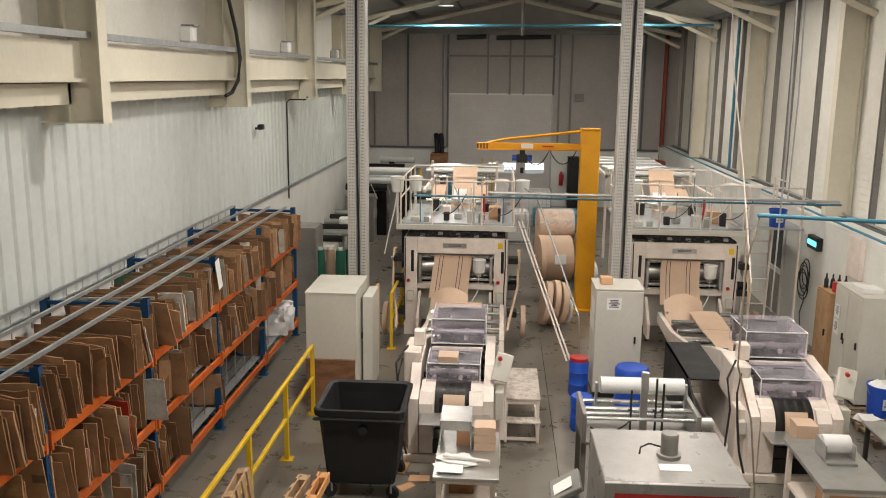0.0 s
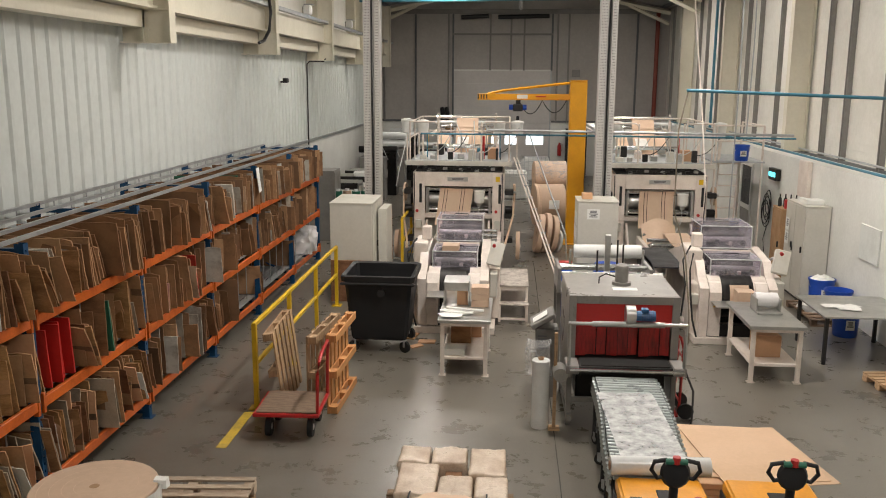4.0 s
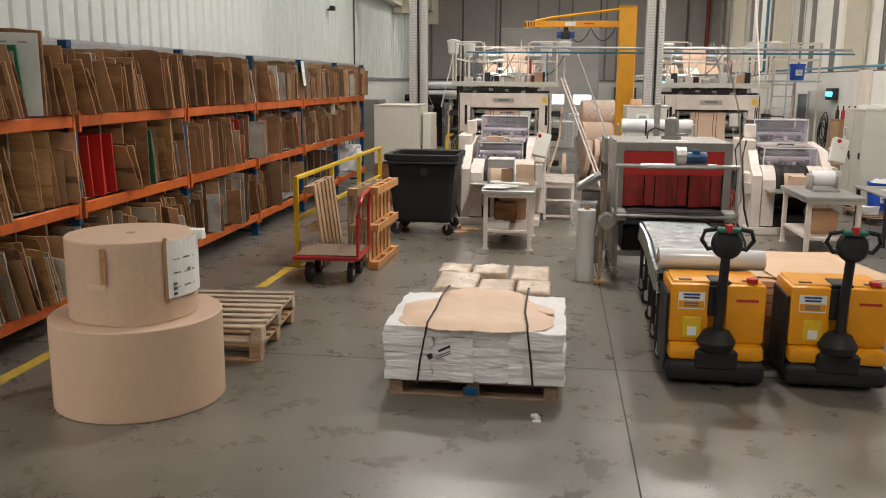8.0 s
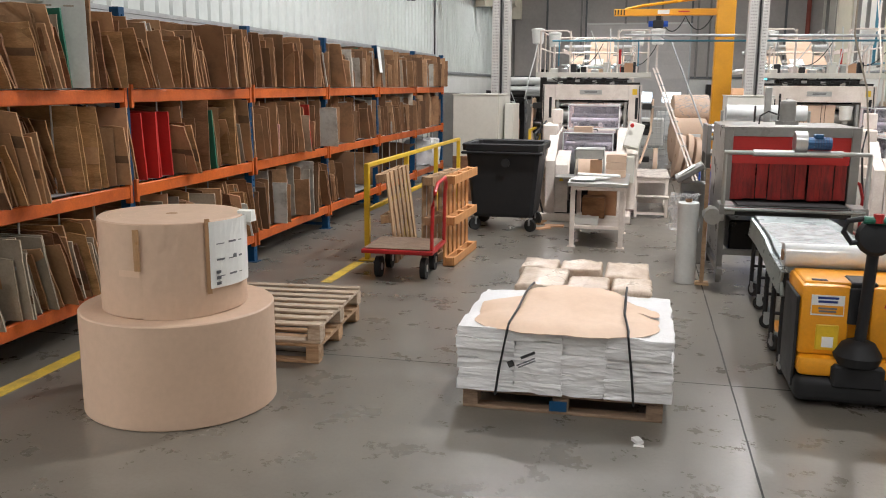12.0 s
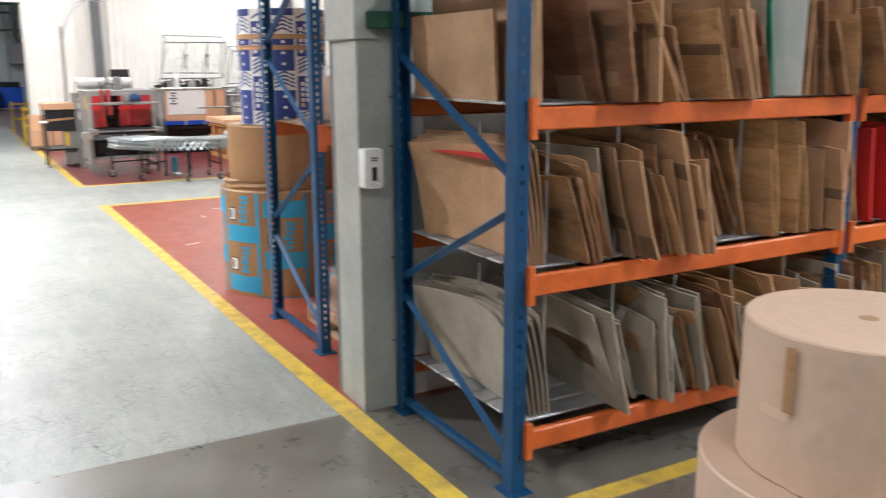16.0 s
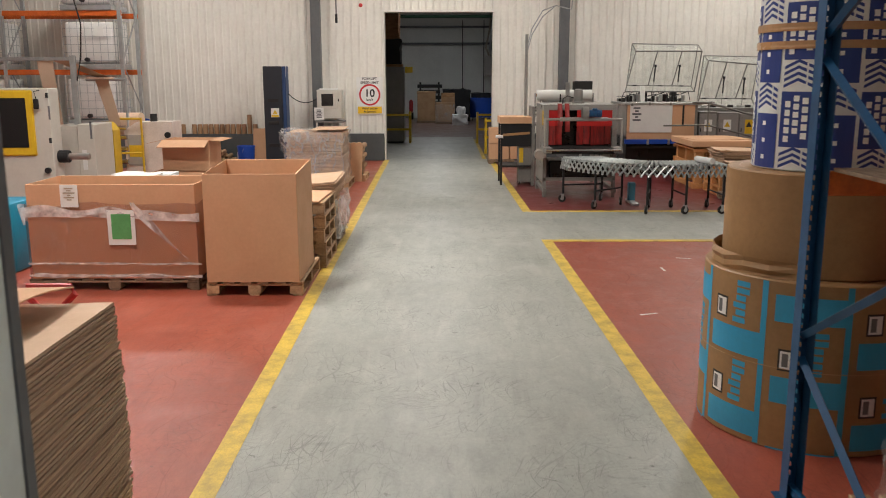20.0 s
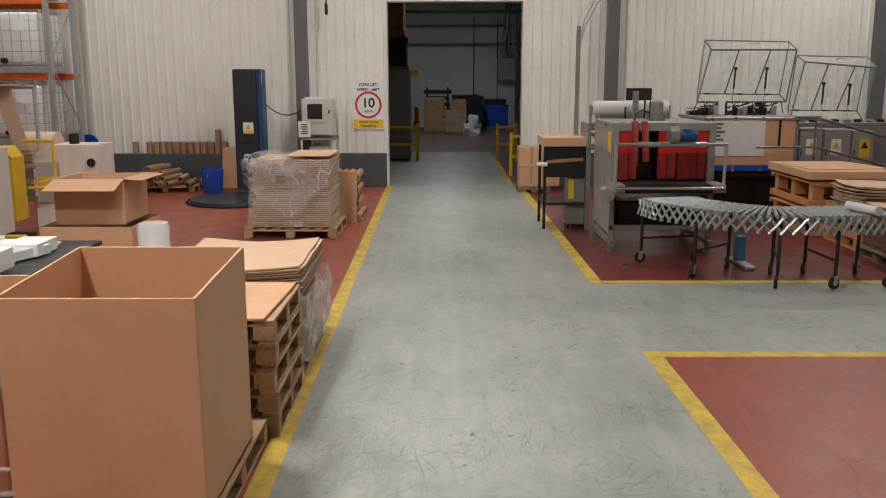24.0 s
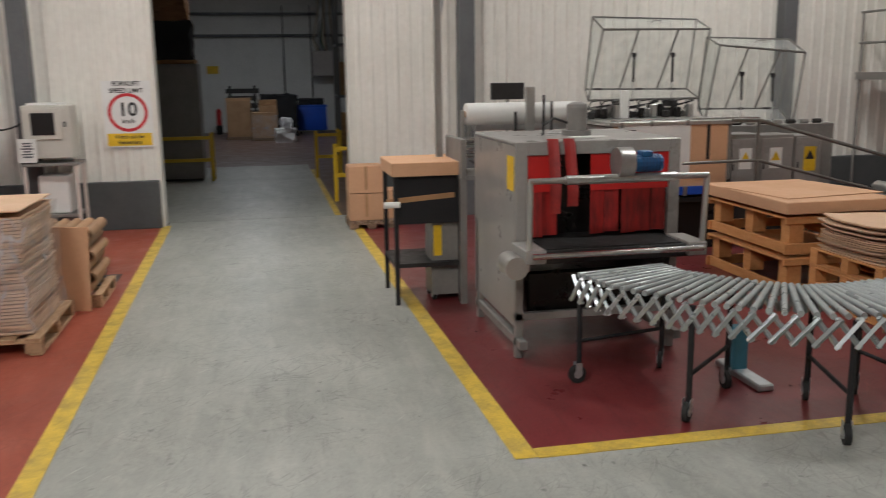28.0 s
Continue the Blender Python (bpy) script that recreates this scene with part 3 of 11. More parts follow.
line(-5.35, -4.35, 0.06, 0.20)
bm = B()
for k in range(42):
    xa, xb = -5.52 - 0.4995 * k, -5.52 - 0.4995 * (k + 1)
    ya, yb = (EDGE_E + (EDGE_W - EDGE_E) * (-5.52 - x) / 20.98 for x in (xa, xb))
    v = [bm.verts.new(p) for p in ((xa, ya - 0.068, 0.004), (xa, ya + 0.068, 0.004), (xb, yb + 0.068, 0.004), (xb, yb - 0.068, 0.004))]
    bm.faces.new(v)
tagged(part("floor_line", bm, LINE), "worn yellow floor marking line along the walkway", "floor marking", kind="structure")
for x_far, x_near in ((-15.12, -3.83), (BX, -17.57)):
    bm = B()
    n = round((x_near - x_far) / 0.5)
    for k in range(n):
        xa, xb = (x_far + (x_near - x_far) * q / n for q in (k, k + 1))
        ya, yb = (2.776 + 0.0145 * (x + 15.05) for x in (xa, xb))
        bm.faces.new([bm.verts.new(p) for p in ((xa, ya - 0.07, 0.004), (xb, yb - 0.07, 0.004), (xb, yb + 0.07, 0.004), (xa, ya + 0.07, 0.004))])
    tagged(part("floor_line", bm, LINE), "worn yellow floor marking line along the walkway", "floor marking", kind="structure")
line(-15.12, -14.98, 2.848, 9.5)
line(-34.0, BX - 0.3, 2.40, 2.50)
line(-17.69, -17.56, 2.812, 9.5)
line(-3.94, -3.82, 3.02, 5.2)
line(-2.98, -2.86, 7.3, 8.4)
bm = B()
for k in range(60):
    xa = -5.4 + 0.205 * k
    o1, o2 = (0.006 * noise.noise(Vector((k_ * 0.7, 2.0, 0.0))) for k_ in (k, k + 1))
    w1, w2 = (0.008 + 0.004 * noise.noise(Vector((k_ * 1.3, 7.0, 0.0))) for k_ in (k, k + 1))
    bm.faces.new([bm.verts.new(p) for p in ((xa, 4.99 + o1 - w1, 0.002), (xa + 0.205, 4.99 + o2 - w2, 0.002), (xa + 0.205, 4.99 + o2 + w2, 0.002), (xa, 4.99 + o1 + w1, 0.002))])
for k in range(110):
    ya = -6.9 + 0.226 * k
    o1, o2 = (0.005 * noise.noise(Vector((k_ * 0.7, 9.0, 0.0))) for k_ in (k, k + 1))
    w1, w2 = (0.006 + 0.004 * noise.noise(Vector((k_ * 1.3, 4.0, 0.0))) for k_ in (k, k + 1))
    bm.faces.new([bm.verts.new(p) for p in ((0.931 + o1 - w1, ya, 0.0025), (0.931 + o1 + w1, ya, 0.0025), (0.931 + o2 + w2, ya + 0.226, 0.0025), (0.931 + o2 - w2, ya + 0.226, 0.0025))])
tagged(part("floor_joint", bm, JOINT), "dark sawn joints in the concrete floor", "floor joint", kind="structure")


def cladding(name, along, a0, a1, z0, z1, at, facing, material, label, width=1.0, pitch=0.25, depth=0.035):
    """Profiled sheets side by side on a wall; along: the axis the wall runs on; facing: +1 or -1 for the side with ribs."""
    wall = thing(name, (0, 0, 0), label, "wall", kind="structure")
    n = max(1, round((a1 - a0) / width))
    w = (a1 - a0) / n
    bm = B()
    prof = []
    k = max(1, round(w / pitch))
    p = w / k
    for i in range(k):
        b = i * p
        prof += [(b, 0), (b + p * 0.62, 0), (b + p * 0.72, depth), (b + p * 0.90, depth)]
    prof.append((w, 0))
    lo = [bm.verts.new((u, v, 0)) for u, v in prof]
    hi = [bm.verts.new((u, v, z1 - z0)) for u, v in prof]
    back_lo = [bm.verts.new((u, -0.05, 0)) for u in (0, w)]
    back_hi = [bm.verts.new((u, -0.05, z1 - z0)) for u in (0, w)]
    for i in range(len(prof) - 1):
        bm.faces.new((lo[i], lo[i + 1], hi[i + 1], hi[i]))
    bm.faces.new((back_lo[0], back_lo[1], back_hi[1], back_hi[0]))
    me = bpy.data.meshes.new("cladding_sheet")
    bm.to_mesh(me)
    bm.free()
    me.materials.append(material)
    for i in range(n):
        if along == "y":
            m = Matrix.Translation((at, a0 + i * w, z0)) @ Matrix(((0, facing, 0, 0), (1, 0, 0, 0), (0, 0, 1, 0), (0, 0, 0, 1)))
        else:
            m = Matrix.Translation((a0 + i * w, at, z0)) @ Matrix.Diagonal((1, facing, 1, 1))
        piece("cladding_sheet", me, wall, m)
    return wall


# west wall of the hall: painted board below, profiled sheets above, with the opening to the packing hall
slab("wall_west_low_1", -5.85, WX + 0.1, SY, 0.103, 0, 2.38, BOARD_WHITE, None, "smooth white painted lower wall boards", "wall")
slab("wall_west_low_2", -5.85, WX, 3.25, NY, 0, 2.42, BLOCK, None, "white painted lower wall behind the rack", "wall")
cladding("wall_west_cladding", "y", 3.25, NY, 2.42, EAVE, WX, 1, CLAD, "white profiled metal wall cladding above the rack", pitch=0.3, depth=0.032)
cladding("wall_west_cladding_south", "y", SY, 0.02, 2.5, EAVE, WX, 1, CLAD, "white profiled metal wall cladding")
slab("wall_west_lintel", -5.85, WX + 0.02, 0.02, 3.25, 4.4, EAVE, CLAD, None, "white panel above the opening between the halls", "wall")
def lining(name, pts, z0, z1, material, label):
    """Folded sheet metal round a jamb, drawn as a closed outline in plan."""
    bm = B()
    lo = [bm.verts.new((x, y, z0)) for x, y in pts]
    hi = [bm.verts.new((x, y, z1)) for x, y in pts]
    bm.faces.new(lo[::-1])
    bm.faces.new(hi)
    for k in range(len(pts)):
        j = (k + 1) % len(pts)
        bm.faces.new((lo[k], lo[j], hi[j], hi[k]))
    bmesh.ops.bevel(bm, geom=[e for e in bm.edges if abs((e.verts[0].co - e.verts[1].co).z) > 1], offset=0.006, segments=2, affect="EDGES")
    return tagged(part(name, bm, material), label, "trim", kind="structure")


lining("trim_opening_south", ((-5.485, 0.105), (-5.485, 0.24), (-5.95, 0.20), (-5.95, 0.105)), 0, 4.4, TRIM_GREY, "grey folded metal lining on the side of the opening")
# white sheet over the grey lining: light on the reveal, put into its colour
lining("trim_opening_south_reveal", ((-5.50, 0.225), (-5.50, 0.243), (-5.95, 0.205), (-5.95, 0.190)), 0, 2.40, BOARD_WHITE, "inner side of the opening, coloured paler to stand for light on it")
slab("trim_opening_south_edge", -6.0, -5.95, 0.07, 0.212, 0, 4.4, STEEL_GREY, None, "dark edge strip of the opening", "trim")
lining("trim_opening_north", ((-5.485, 3.26), (-5.485, 3.005), (-5.90, 3.02), (-5.90, 3.26)), 0, 4.4, TRIM_GREY, "grey folded metal column casing beside the opening")
slab("trim_opening_north_edge", -5.95, -5.90, 3.02, 3.08, 0, 4.4, STEEL_GREY, None, "dark edge strip of the opening", "trim")
slab("trim_column_cap_north", -5.93, -5.46, 2.985, 3.14, 2.34, 4.4, TRIM_GREY, None, "grimy grey-green column casing above head height", "trim", 0.006)
slab("trim_column_cap_south", -5.93, -5.46, -0.01, 0.25, 2.40, 4.4, TRIM_GREY, None, "grimy grey-green column casing above head height", "trim", 0.006)
for y_, zs in ((0.135, (2.2, 1.66, 0.9, 0.3)), (3.22, (2.0, 1.7, 1.0, 0.45))):
    for z_ in zs:
        sc_ = part("fixing_screw", cyl(B(), (-5.485, y_, z_), (-5.478, y_, z_), 0.008, 8), DARK)
        tagged(sc_, "small dark fixing screw in the grey casing", "screw", "casing screws", kind="structure")
slab("gutter_south", -5.55, -5.40, SY, 0.20, 2.38, 2.50, GREEN, None, "dark green metal gutter rail along the wall", "gutter", 0.008)
slab("gutter_north", -5.55, -5.40, 3.06, 3.6, 2.40, 2.50, GREEN, None, "dark green metal gutter rail along the wall", "gutter", 0.008)
slab("trim_west_rail", WX, WX + 0.05, 3.3, NY, 2.36, 2.44, GALV, None, "galvanised cable tray along the foot of the cladding", "trim")

slab("wall_west_upper", WX - 0.02, WX + 0.06, 3.3, NY, 5.5, EAVE, CLAD_WARM, None, "smooth cream wall panels above the girder", "wall")
# crane girder along the west wall, with plates, brackets and floodlights
gd = thing("crane_girder", (-5.2, 0, 4.93), "cream painted steel girder along the wall", "girder", kind="structure")
part("web", box(B(), -0.02, 0.15, SY, NY, 0.31, 0.75), STEEL_CREAM, gd)
part("flange", box(B(), -0.12, 0.22, SY, NY, 0.27, 0.31), STEEL_CREAM, gd)
part("packing_beam", box(B(), -0.30, 0.0, SY, NY, 0.0, 0.25), STEEL_CREAM, gd)
bm = B()
box(bm, -5.02, -4.9, SY, NY, 5.71, 5.75)
box(bm, -4.93, -4.9, SY, NY, 5.75, 5.79)
box(bm, -5.02, -4.99, SY, NY, 5.75, 5.79)
tagged(part("cable_tray", bm, GALV), "galvanised cable tray above the girder", "cable tray", kind="structure")
for i, y in enumerate((5.4, 11.4, 17.4, 23.4, 29.4, 35.4)):
    col = thing("column_west", (-5.2, y, 0), "cream painted steel column and bracket on the wall", "column", "wall columns", kind="structure")
    part("web_plate", box(B(), -0.35, 0.40, -0.17, -0.155, 4.72, EAVE), STEEL_CREAM, col)
    part("front_flange", box(B(), 0.40, 0.42, -0.24, 0.0, 4.72, EAVE), STEEL_CREAM, col)
    part("bracket_plate", box(B(), -0.38, 0.42, -0.24, 0.0, 4.70, 4.719), STEEL_CREAM, col)
    part("stiffener", box(B(), -0.03, 0.0, -0.235, -0.17, 4.72, EAVE), STEEL_CREAM, col)
    part("seat_plate", box(B(), -0.03, 0.40, -0.235, -0.17, 5.185, 5.20), STEEL_CREAM, col)
    bm = B()
    for k in range(5):
        cyl(bm, (0.05, -0.172, 4.80 + 0.09 * k), (0.05, -0.19, 4.80 + 0.09 * k), 0.014, 6)
    part("bolt_row", bm, STEEL_CREAM, col)


def floodlight(y):
    f = thing("floodlight", (-4.98, y, 5.8), "small white floodlight clamped on the cable tray", "floodlight", "wall floodlights")
    part("body", box(B(), -0.05, 0.14, -0.13, 0.13, 0.0, 0.24, 0.02), WHITE_PLASTIC, f)
    part("lens", box(B(), 0.14, 0.15, -0.10, 0.10, 0.03, 0.20, 0.004), SIGN_WHITE, f)
    part("visor", box(B(), -0.02, 0.20, -0.14, 0.14, 0.245, 0.265, 0.004), GALV, f)
    part("bracket", box(B(), -0.08, -0.02, -0.02, 0.02, -0.05, 0.2), DARK, f)


for y in (14.6, 20.8, 26.6):
    floodlight(y)
cam_box = thing("wall_camera", (-5.56, 20.3, 4.1), "small black security camera on the white cladding", "camera")
part("mount", cyl(B(), (0, 0, 0), (0.12, 0, 0.02), 0.025, 8), BLACK, cam_box)
part("head", box(B(), 0.08, 0.2, -0.12, 0.08, -0.02, 0.1, 0.02), BLACK, cam_box)
hose = thing("girder_cable", (-5.0, 17.1, 4.9), "thick dark cable looping over the girder", "cable")
part("cable", tube(B(), [(0, -0.55, 0.02), (0.06, -0.35, 0.08), (0.12, -0.15, 0.3), (0.14, -0.05, 0.7), (0.1, -0.12, 1.2), (0.05, -0.3, 1.7), (-0.1, -0.32, 2.2)], 0.035), DARK, hose)
for y, z in ((23.2, 2.4),):
    c = thing("wall_conduit", (WX + 0.05, y, 2.4), "grey conduit run down the cladding", "conduit", kind="structure")
    part("pipe", tube(B(), [(0, 0, -0.3), (0, 0, 2.2), (0.08, 0, 2.28), (0.5, 0, 2.28), (0.55, 0, 2.36)], 0.02), DARK, c)

# east wall: white blockwork, then tall ribbed panels between dark rails
LX = 6.42
slab("wall_east_low", LX, EX + 0.25, SY, NY, 0, 2.58, BLOCK, None, "white painted blockwork lower wall", "wall")
east = thing("wall_east_panels", (0, 0, 0), "tall white ribbed wall panels between dark posts", "wall", kind="structure")
def ribbed_panel(w):
    """A tall panel w metres wide with fine level ribs and open joints every two metres."""
    bm = B()
    nrib = 33
    h = (EAVE - 2.6) / nrib
    for k in range(nrib):
        z = 2.60 + k * h
        gap = 0.80 if k % 14 == 9 else 0.95
        box(bm, 0.0, 0.05, 0, w, z, z + h * gap)
        box(bm, 0.012, 0.05, 0, w, z + h * gap, z + h)
    me = bpy.data.meshes.new("ribbed_panel")
    bm.to_mesh(me)
    bm.free()
    me.materials.append(CLAD_WARM)
    return me


bm = B()
box(bm, -0.07, 0.05, 0, 0.03, 2.6, EAVE)
box(bm, -0.07, 0.05, 0.10, 0.13, 2.6, EAVE)
box(bm, -0.03, 0.04, 0.03, 0.10, 2.6, EAVE)
me_post = bpy.data.meshes.new("dark_post")
bm.to_mesh(me_post)
bm.free()
me_post.materials.append(GREYPAINT)
BAY_E = [17.5 + 6.45 * k for k in range(-3, 4)]
panel_me = [ribbed_panel(w) for w in (3.24, 1.69, 1.09)]
for c in BAY_E:
    for dy, me_ in zip((-0.22, 3.18, 5.03), panel_me):
        if SY < c + dy < NY - 1.2:
            piece("dark_post", me_post, east, pose(EX, c + dy, 0))
            piece("ribbed_panel", me_, east, pose(EX + 0.02, c + dy + 0.145, 0))
slab("wall_east_back", EX + 0.08, EX + 0.25, SY, NY, 2.58, EAVE, CLAD_WARM, None, "pale backing sheet behind the ribbed panels", "wall")
slab("sill_east", EX - 0.06, EX + 0.06, SY, NY, 2.582, 2.63, STEEL_GREY, None, "dark sill along the top of the blockwork", "sill")
for y in BAY_E:
    if SY < y < NY - 1:
        c = thing("column_east", (EX - 0.45, y + 1.0, 0), "cream painted steel portal column", "column", "portal columns", kind="structure")
        part("flange_front", box(B(), 0.0, 0.02, 0.0, 0.23, 2.63, EAVE), STEEL_CREAM, c)
        part("web", box(B(), 0.02, 0.445, 0.03, 0.05, 2.63, EAVE), STEEL_CREAM, c)
        part("flange_rear", box(B(), 0.425, 0.445, -0.10, 0.03, 2.63, EAVE), STEEL_CREAM, c)

# north wall with the sectional door
slab("wall_north_low_1", -5.85, -2.25, NY, NY + 0.25, 0, 2.4, BLOCK, None, "white painted blockwork beside the loading door", "wall")
slab("wall_north_low_2", 2.06, EX + 0.25, NY, NY + 0.25, 0, 2.4, BLOCK, None, "white painted blockwork beside the loading door", "wall")
nw = thing("wall_north_panels", (0, 0, 0), "grey upper wall panels with steel posts round the loading door", "wall", kind="structure")
for x0, x1 in ((-5.85, -3.9), (-3.9, -2.25), (2.06, 2.75), (2.75, 4.6), (4.6, EX + 0.25)):
    part("wall_panel", box(B(), x0, x1, NY, NY + 0.2, 2.4, 8.6), GREYWALL, nw)
for x0, x1 in ((-2.25, -0.6), (-0.6, 0.3), (0.3, 0.9), (0.9, 2.06)):
    part("wall_panel", box(B(), x0, x1, NY, NY + 0.2, 4.6, 8.6), GREYWALL, nw)
for x in (-5.3, -3.9, -2.45, -2.25, -0.62, 0.28, 0.85, 2.06, 2.3, 2.78, 5.7):
    part("post", box(B(), x - 0.04, x + 0.04, NY - 0.10, NY, 2.4 if abs(x) > 2.2 else 4.6, 7.2), STEEL_GREY if x in (-3.9, -2.25, 2.06, 5.7) else GREYPAINT, nw)
part("rail", box(B(), -2.3, 2.1, NY - 0.12, NY - 0.04, 6.1, 6.18), GREYPAINT, nw)
part("rail", box(B(), -5.5, -2.3, NY - 0.08, NY, 2.36, 2.44), STEEL_GREY, nw)
part("rail", box(B(), 2.1, EX, NY - 0.08, NY, 2.36, 2.44), STEEL_GREY, nw)
part("head_beam", box(B(), -5.5, EX, NY - 0.14, NY, 7.0, 7.2), GREYPAINT, nw)
bm = B()
for x0, x1 in ((-1.9, -0.7), (-0.3, 1.9)):
    cyl(bm, (x0, NY - 0.3, 6.85), (x1, NY - 0.3, 6.9), 0.09, 10)
part("spring_shaft", bm, DARK, nw)
part("wall_box", box(B(), 2.95, 3.3, NY - 0.12, NY, 4.35, 4.65, 0.01), GREYPAINT, nw)
dr = thing("loading_door", (0, NY + 0.02, 0), "grey-white sectional loading door with a row of small windows", "door", kind="structure")
for k in range(8):
    z0 = k * 0.575
    if k == 2:
        panes = ((-0.51, -0.15), (0.08, 0.61), (1.02, 1.78))
        part("door_section", box(B(), -2.2, 2.02, 0, 0.06, z0, 1.37, 0.0), DOOR_WHITE, dr)
        part("door_section", box(B(), -2.2, 2.02, 0, 0.06, 1.79, 2.30, 0.0), DOOR_WHITE, dr)
        edges = [-2.2] + [e for p in panes for e in p] + [2.02]
        for x0, x1 in zip(edges[::2], edges[1::2]):
            part("door_section", box(B(), x0, x1, 0, 0.06, 1.37, 1.79), DOOR_WHITE, dr)
        for x0, x1 in panes:
            pane = part("pane", box(B(), x0, x1, 0.02, 0.03, 1.37, 1.79), GLASS, dr)
            pane.visible_shadow = False
    elif k == 3:
        continue
    else:
        part("door_section", box(B(), -2.2, 2.02, 0, 0.06, z0, z0 + 0.575, 0.006), DOOR_WHITE, dr)
part("door_head", box(B(), -2.25, 2.06, -0.06, 0.1, 4.575, 4.64), WHITE_PLASTIC, dr)
bm = B()
box(bm, -2.26, -2.2, -0.1, 0.06, 0, 4.6)
box(bm, 2.02, 2.08, -0.1, 0.06, 0, 4.6)
part("track", bm, GALV, dr)
slab("wall_south", -5.85, EX + 0.25, SY - 0.25, SY, 0, 8.8, CLAD_WARM, None, "plain pale wall closing the hall", "wall")
slab("backdrop_sky", -14, 14, 52.0, 52.1, -0.05, 12, SKY_GLOW, None, "bright hazy daylight beyond the loading door", "backdrop")
slab("ground", -300, 300, NY + 0.3, 400, -0.25, -0.05, GROUND, None, "grey yard outside the loading door", "ground")

# roof: shallow pitch, sheets, purlins and portal rafters
def roof(name, x0, x1, y0, y1, z0, z1, label):
    xm = (x0 + x1) / 2
    bm = B()
    for a, za, b, zb in ((x0, z0, xm, z1), (xm, z1, x1, z0)):
        v = [bm.verts.new(p) for p in ((a, y0, za), (b, y0, zb), (b, y1, zb), (a, y1, za), (a, y0, za + 0.12), (b, y0, zb + 0.12), (b, y1, zb + 0.12), (a, y1, za + 0.12))]
        for f in ((0, 1, 2, 3), (7, 6, 5, 4), (0, 4, 5, 1), (1, 5, 6, 2), (2, 6, 7, 3), (3, 7, 4, 0)):
            bm.faces.new([v[i] for i in f])
    return tagged(part(name, bm, ROOF), label, "ceiling", kind="structure")


roof("ceiling_hall", -5.85, EX + 0.25, SY - 0.25, NY + 0.25, EAVE, 8.6, "grey sheeted pitched roof of the press hall")
for y in (-0.6, 5.4, 11.4, 17.4, 23.4, 29.4, 35.4):
    r = thing("roof_rafter", (0, y, 0), "cream painted steel roof rafter", "rafter", "roof rafters", kind="structure")
    for a, b in ((-5.4, 0.6), (6.8, 0.6)):
        bm = B()
        tube(bm, [(a, 0.12, 6.95), (b, 0.12, 8.25)], 0.11, 4)
        part("rafter_half", bm, STEEL_CREAM, r)
        bm = B()
        s = 1 if a < b else -1
        tube(bm, [(a + s * 0.05, 0.12, 6.5), (a + s * 1.7, 0.12, 7.25)], 0.08, 4)
        part("haunch", bm, STEEL_CREAM, r)
pur = thing("roof_purlins", (0, 0, 0), "grey steel roof purlins", "purlins", kind="structure")
for k in range(8):
    x = -5.0 + 1.65 * k
    z = 7.05 + 1.22 * (1 - abs(x - 0.6) / 6.0) + 0.05
    part("purlin", box(B(), x - 0.03, x + 0.03, SY, NY, z, z + 0.14), STEEL_GREY, pur)
tie = thing("roof_service_pipe", (0, 0, 0), "blue-green service pipe across the roof", "pipe", kind="structure")
part("pipe", cyl(B(), (-5.0, 29.0, 6.85), (6.5, 29.0, 6.95), 0.04, 8), AIRLINE, tie)
part("pipe", cyl(B(), (0.6, 29.3, 6.6), (0.6, 29.3, 8.3), 0.05, 8), GREYPAINT, tie)

# packing hall
slab("wall_pack_south", BX, -5.85, B_S - 0.2, B_S, 0, 7.4, CLAD_WARM, None, "pale wall of the packing hall", "wall")
slab("wall_pack_north", BX, -5.85, B_N, B_N + 0.2, 0, 7.4, CLAD_WARM, None, "pale wall of the packing hall", "wall")
slab("wall_pack_east_1", -6.0, -5.86, B_S, 0.02, 0, 7.4, CLAD_WARM, None, "inner face of the wall between the halls", "wall")
slab("wall_pack_east_2", -6.0, -5.905, 3.25, B_N, 0, 7.4, CLAD_WARM, None, "inner face of the wall between the halls", "wall")
slab("wall_pack_east_3", -6.0, -5.86, 0.02, 3.25, 4.4, 7.4, CLAD_WARM, None, "inner face of the wall above the opening", "wall")
cladding("wall_pack_west_1", "y", B_S, D_S - 0.02, 0.70, 7.4, BX, 1, CLAD_WARM, "cream profiled metal wall in the packing hall", 1.0, 0.2, 0.02)
cladding("wall_pack_west_2", "y", D_N + 0.02, B_N, 0.70, 7.4, BX, 1, CLAD_WARM, "cream profiled metal wall in the packing hall", 1.0, 0.2, 0.02)
cladding("wall_pack_west_3", "y", D_S, D_N, D_TOP + 0.05, 7.4, BX, 1, CLAD_WARM, "cream profiled metal wall above the doorway", 1.0, 0.2, 0.02)
slab("dado_1", BX - 0.25, BX + 0.16, B_S, D_S - 0.04, 0, 0.70, DADO, None, "dark grey painted dado along the foot of the wall", "dado", 0.006)
slab("dado_2", BX - 0.25, BX + 0.16, D_N + 0.04, B_N, 0, 0.70, DADO, None, "dark grey painted dado along the foot of the wall", "dado", 0.006)
fr = thing("doorway_frame", (BX, 0, 0), "pale metal lining of the large doorway", "door frame", kind="structure")
part("jamb", box(B(), -0.30, 0.06, D_S - 0.04, D_S, 0, D_TOP, 0.004), CLAD_WARM, fr)
part("jamb", box(B(), -0.30, 0.06, D_N, D_N + 0.04, 0, D_TOP, 0.004), CLAD_WARM, fr)
part("lintel", box(B(), -0.30, 0.06, D_S - 0.04, D_N + 0.04, D_TOP, D_TOP + 0.05, 0.004), CLAD_WARM, fr)
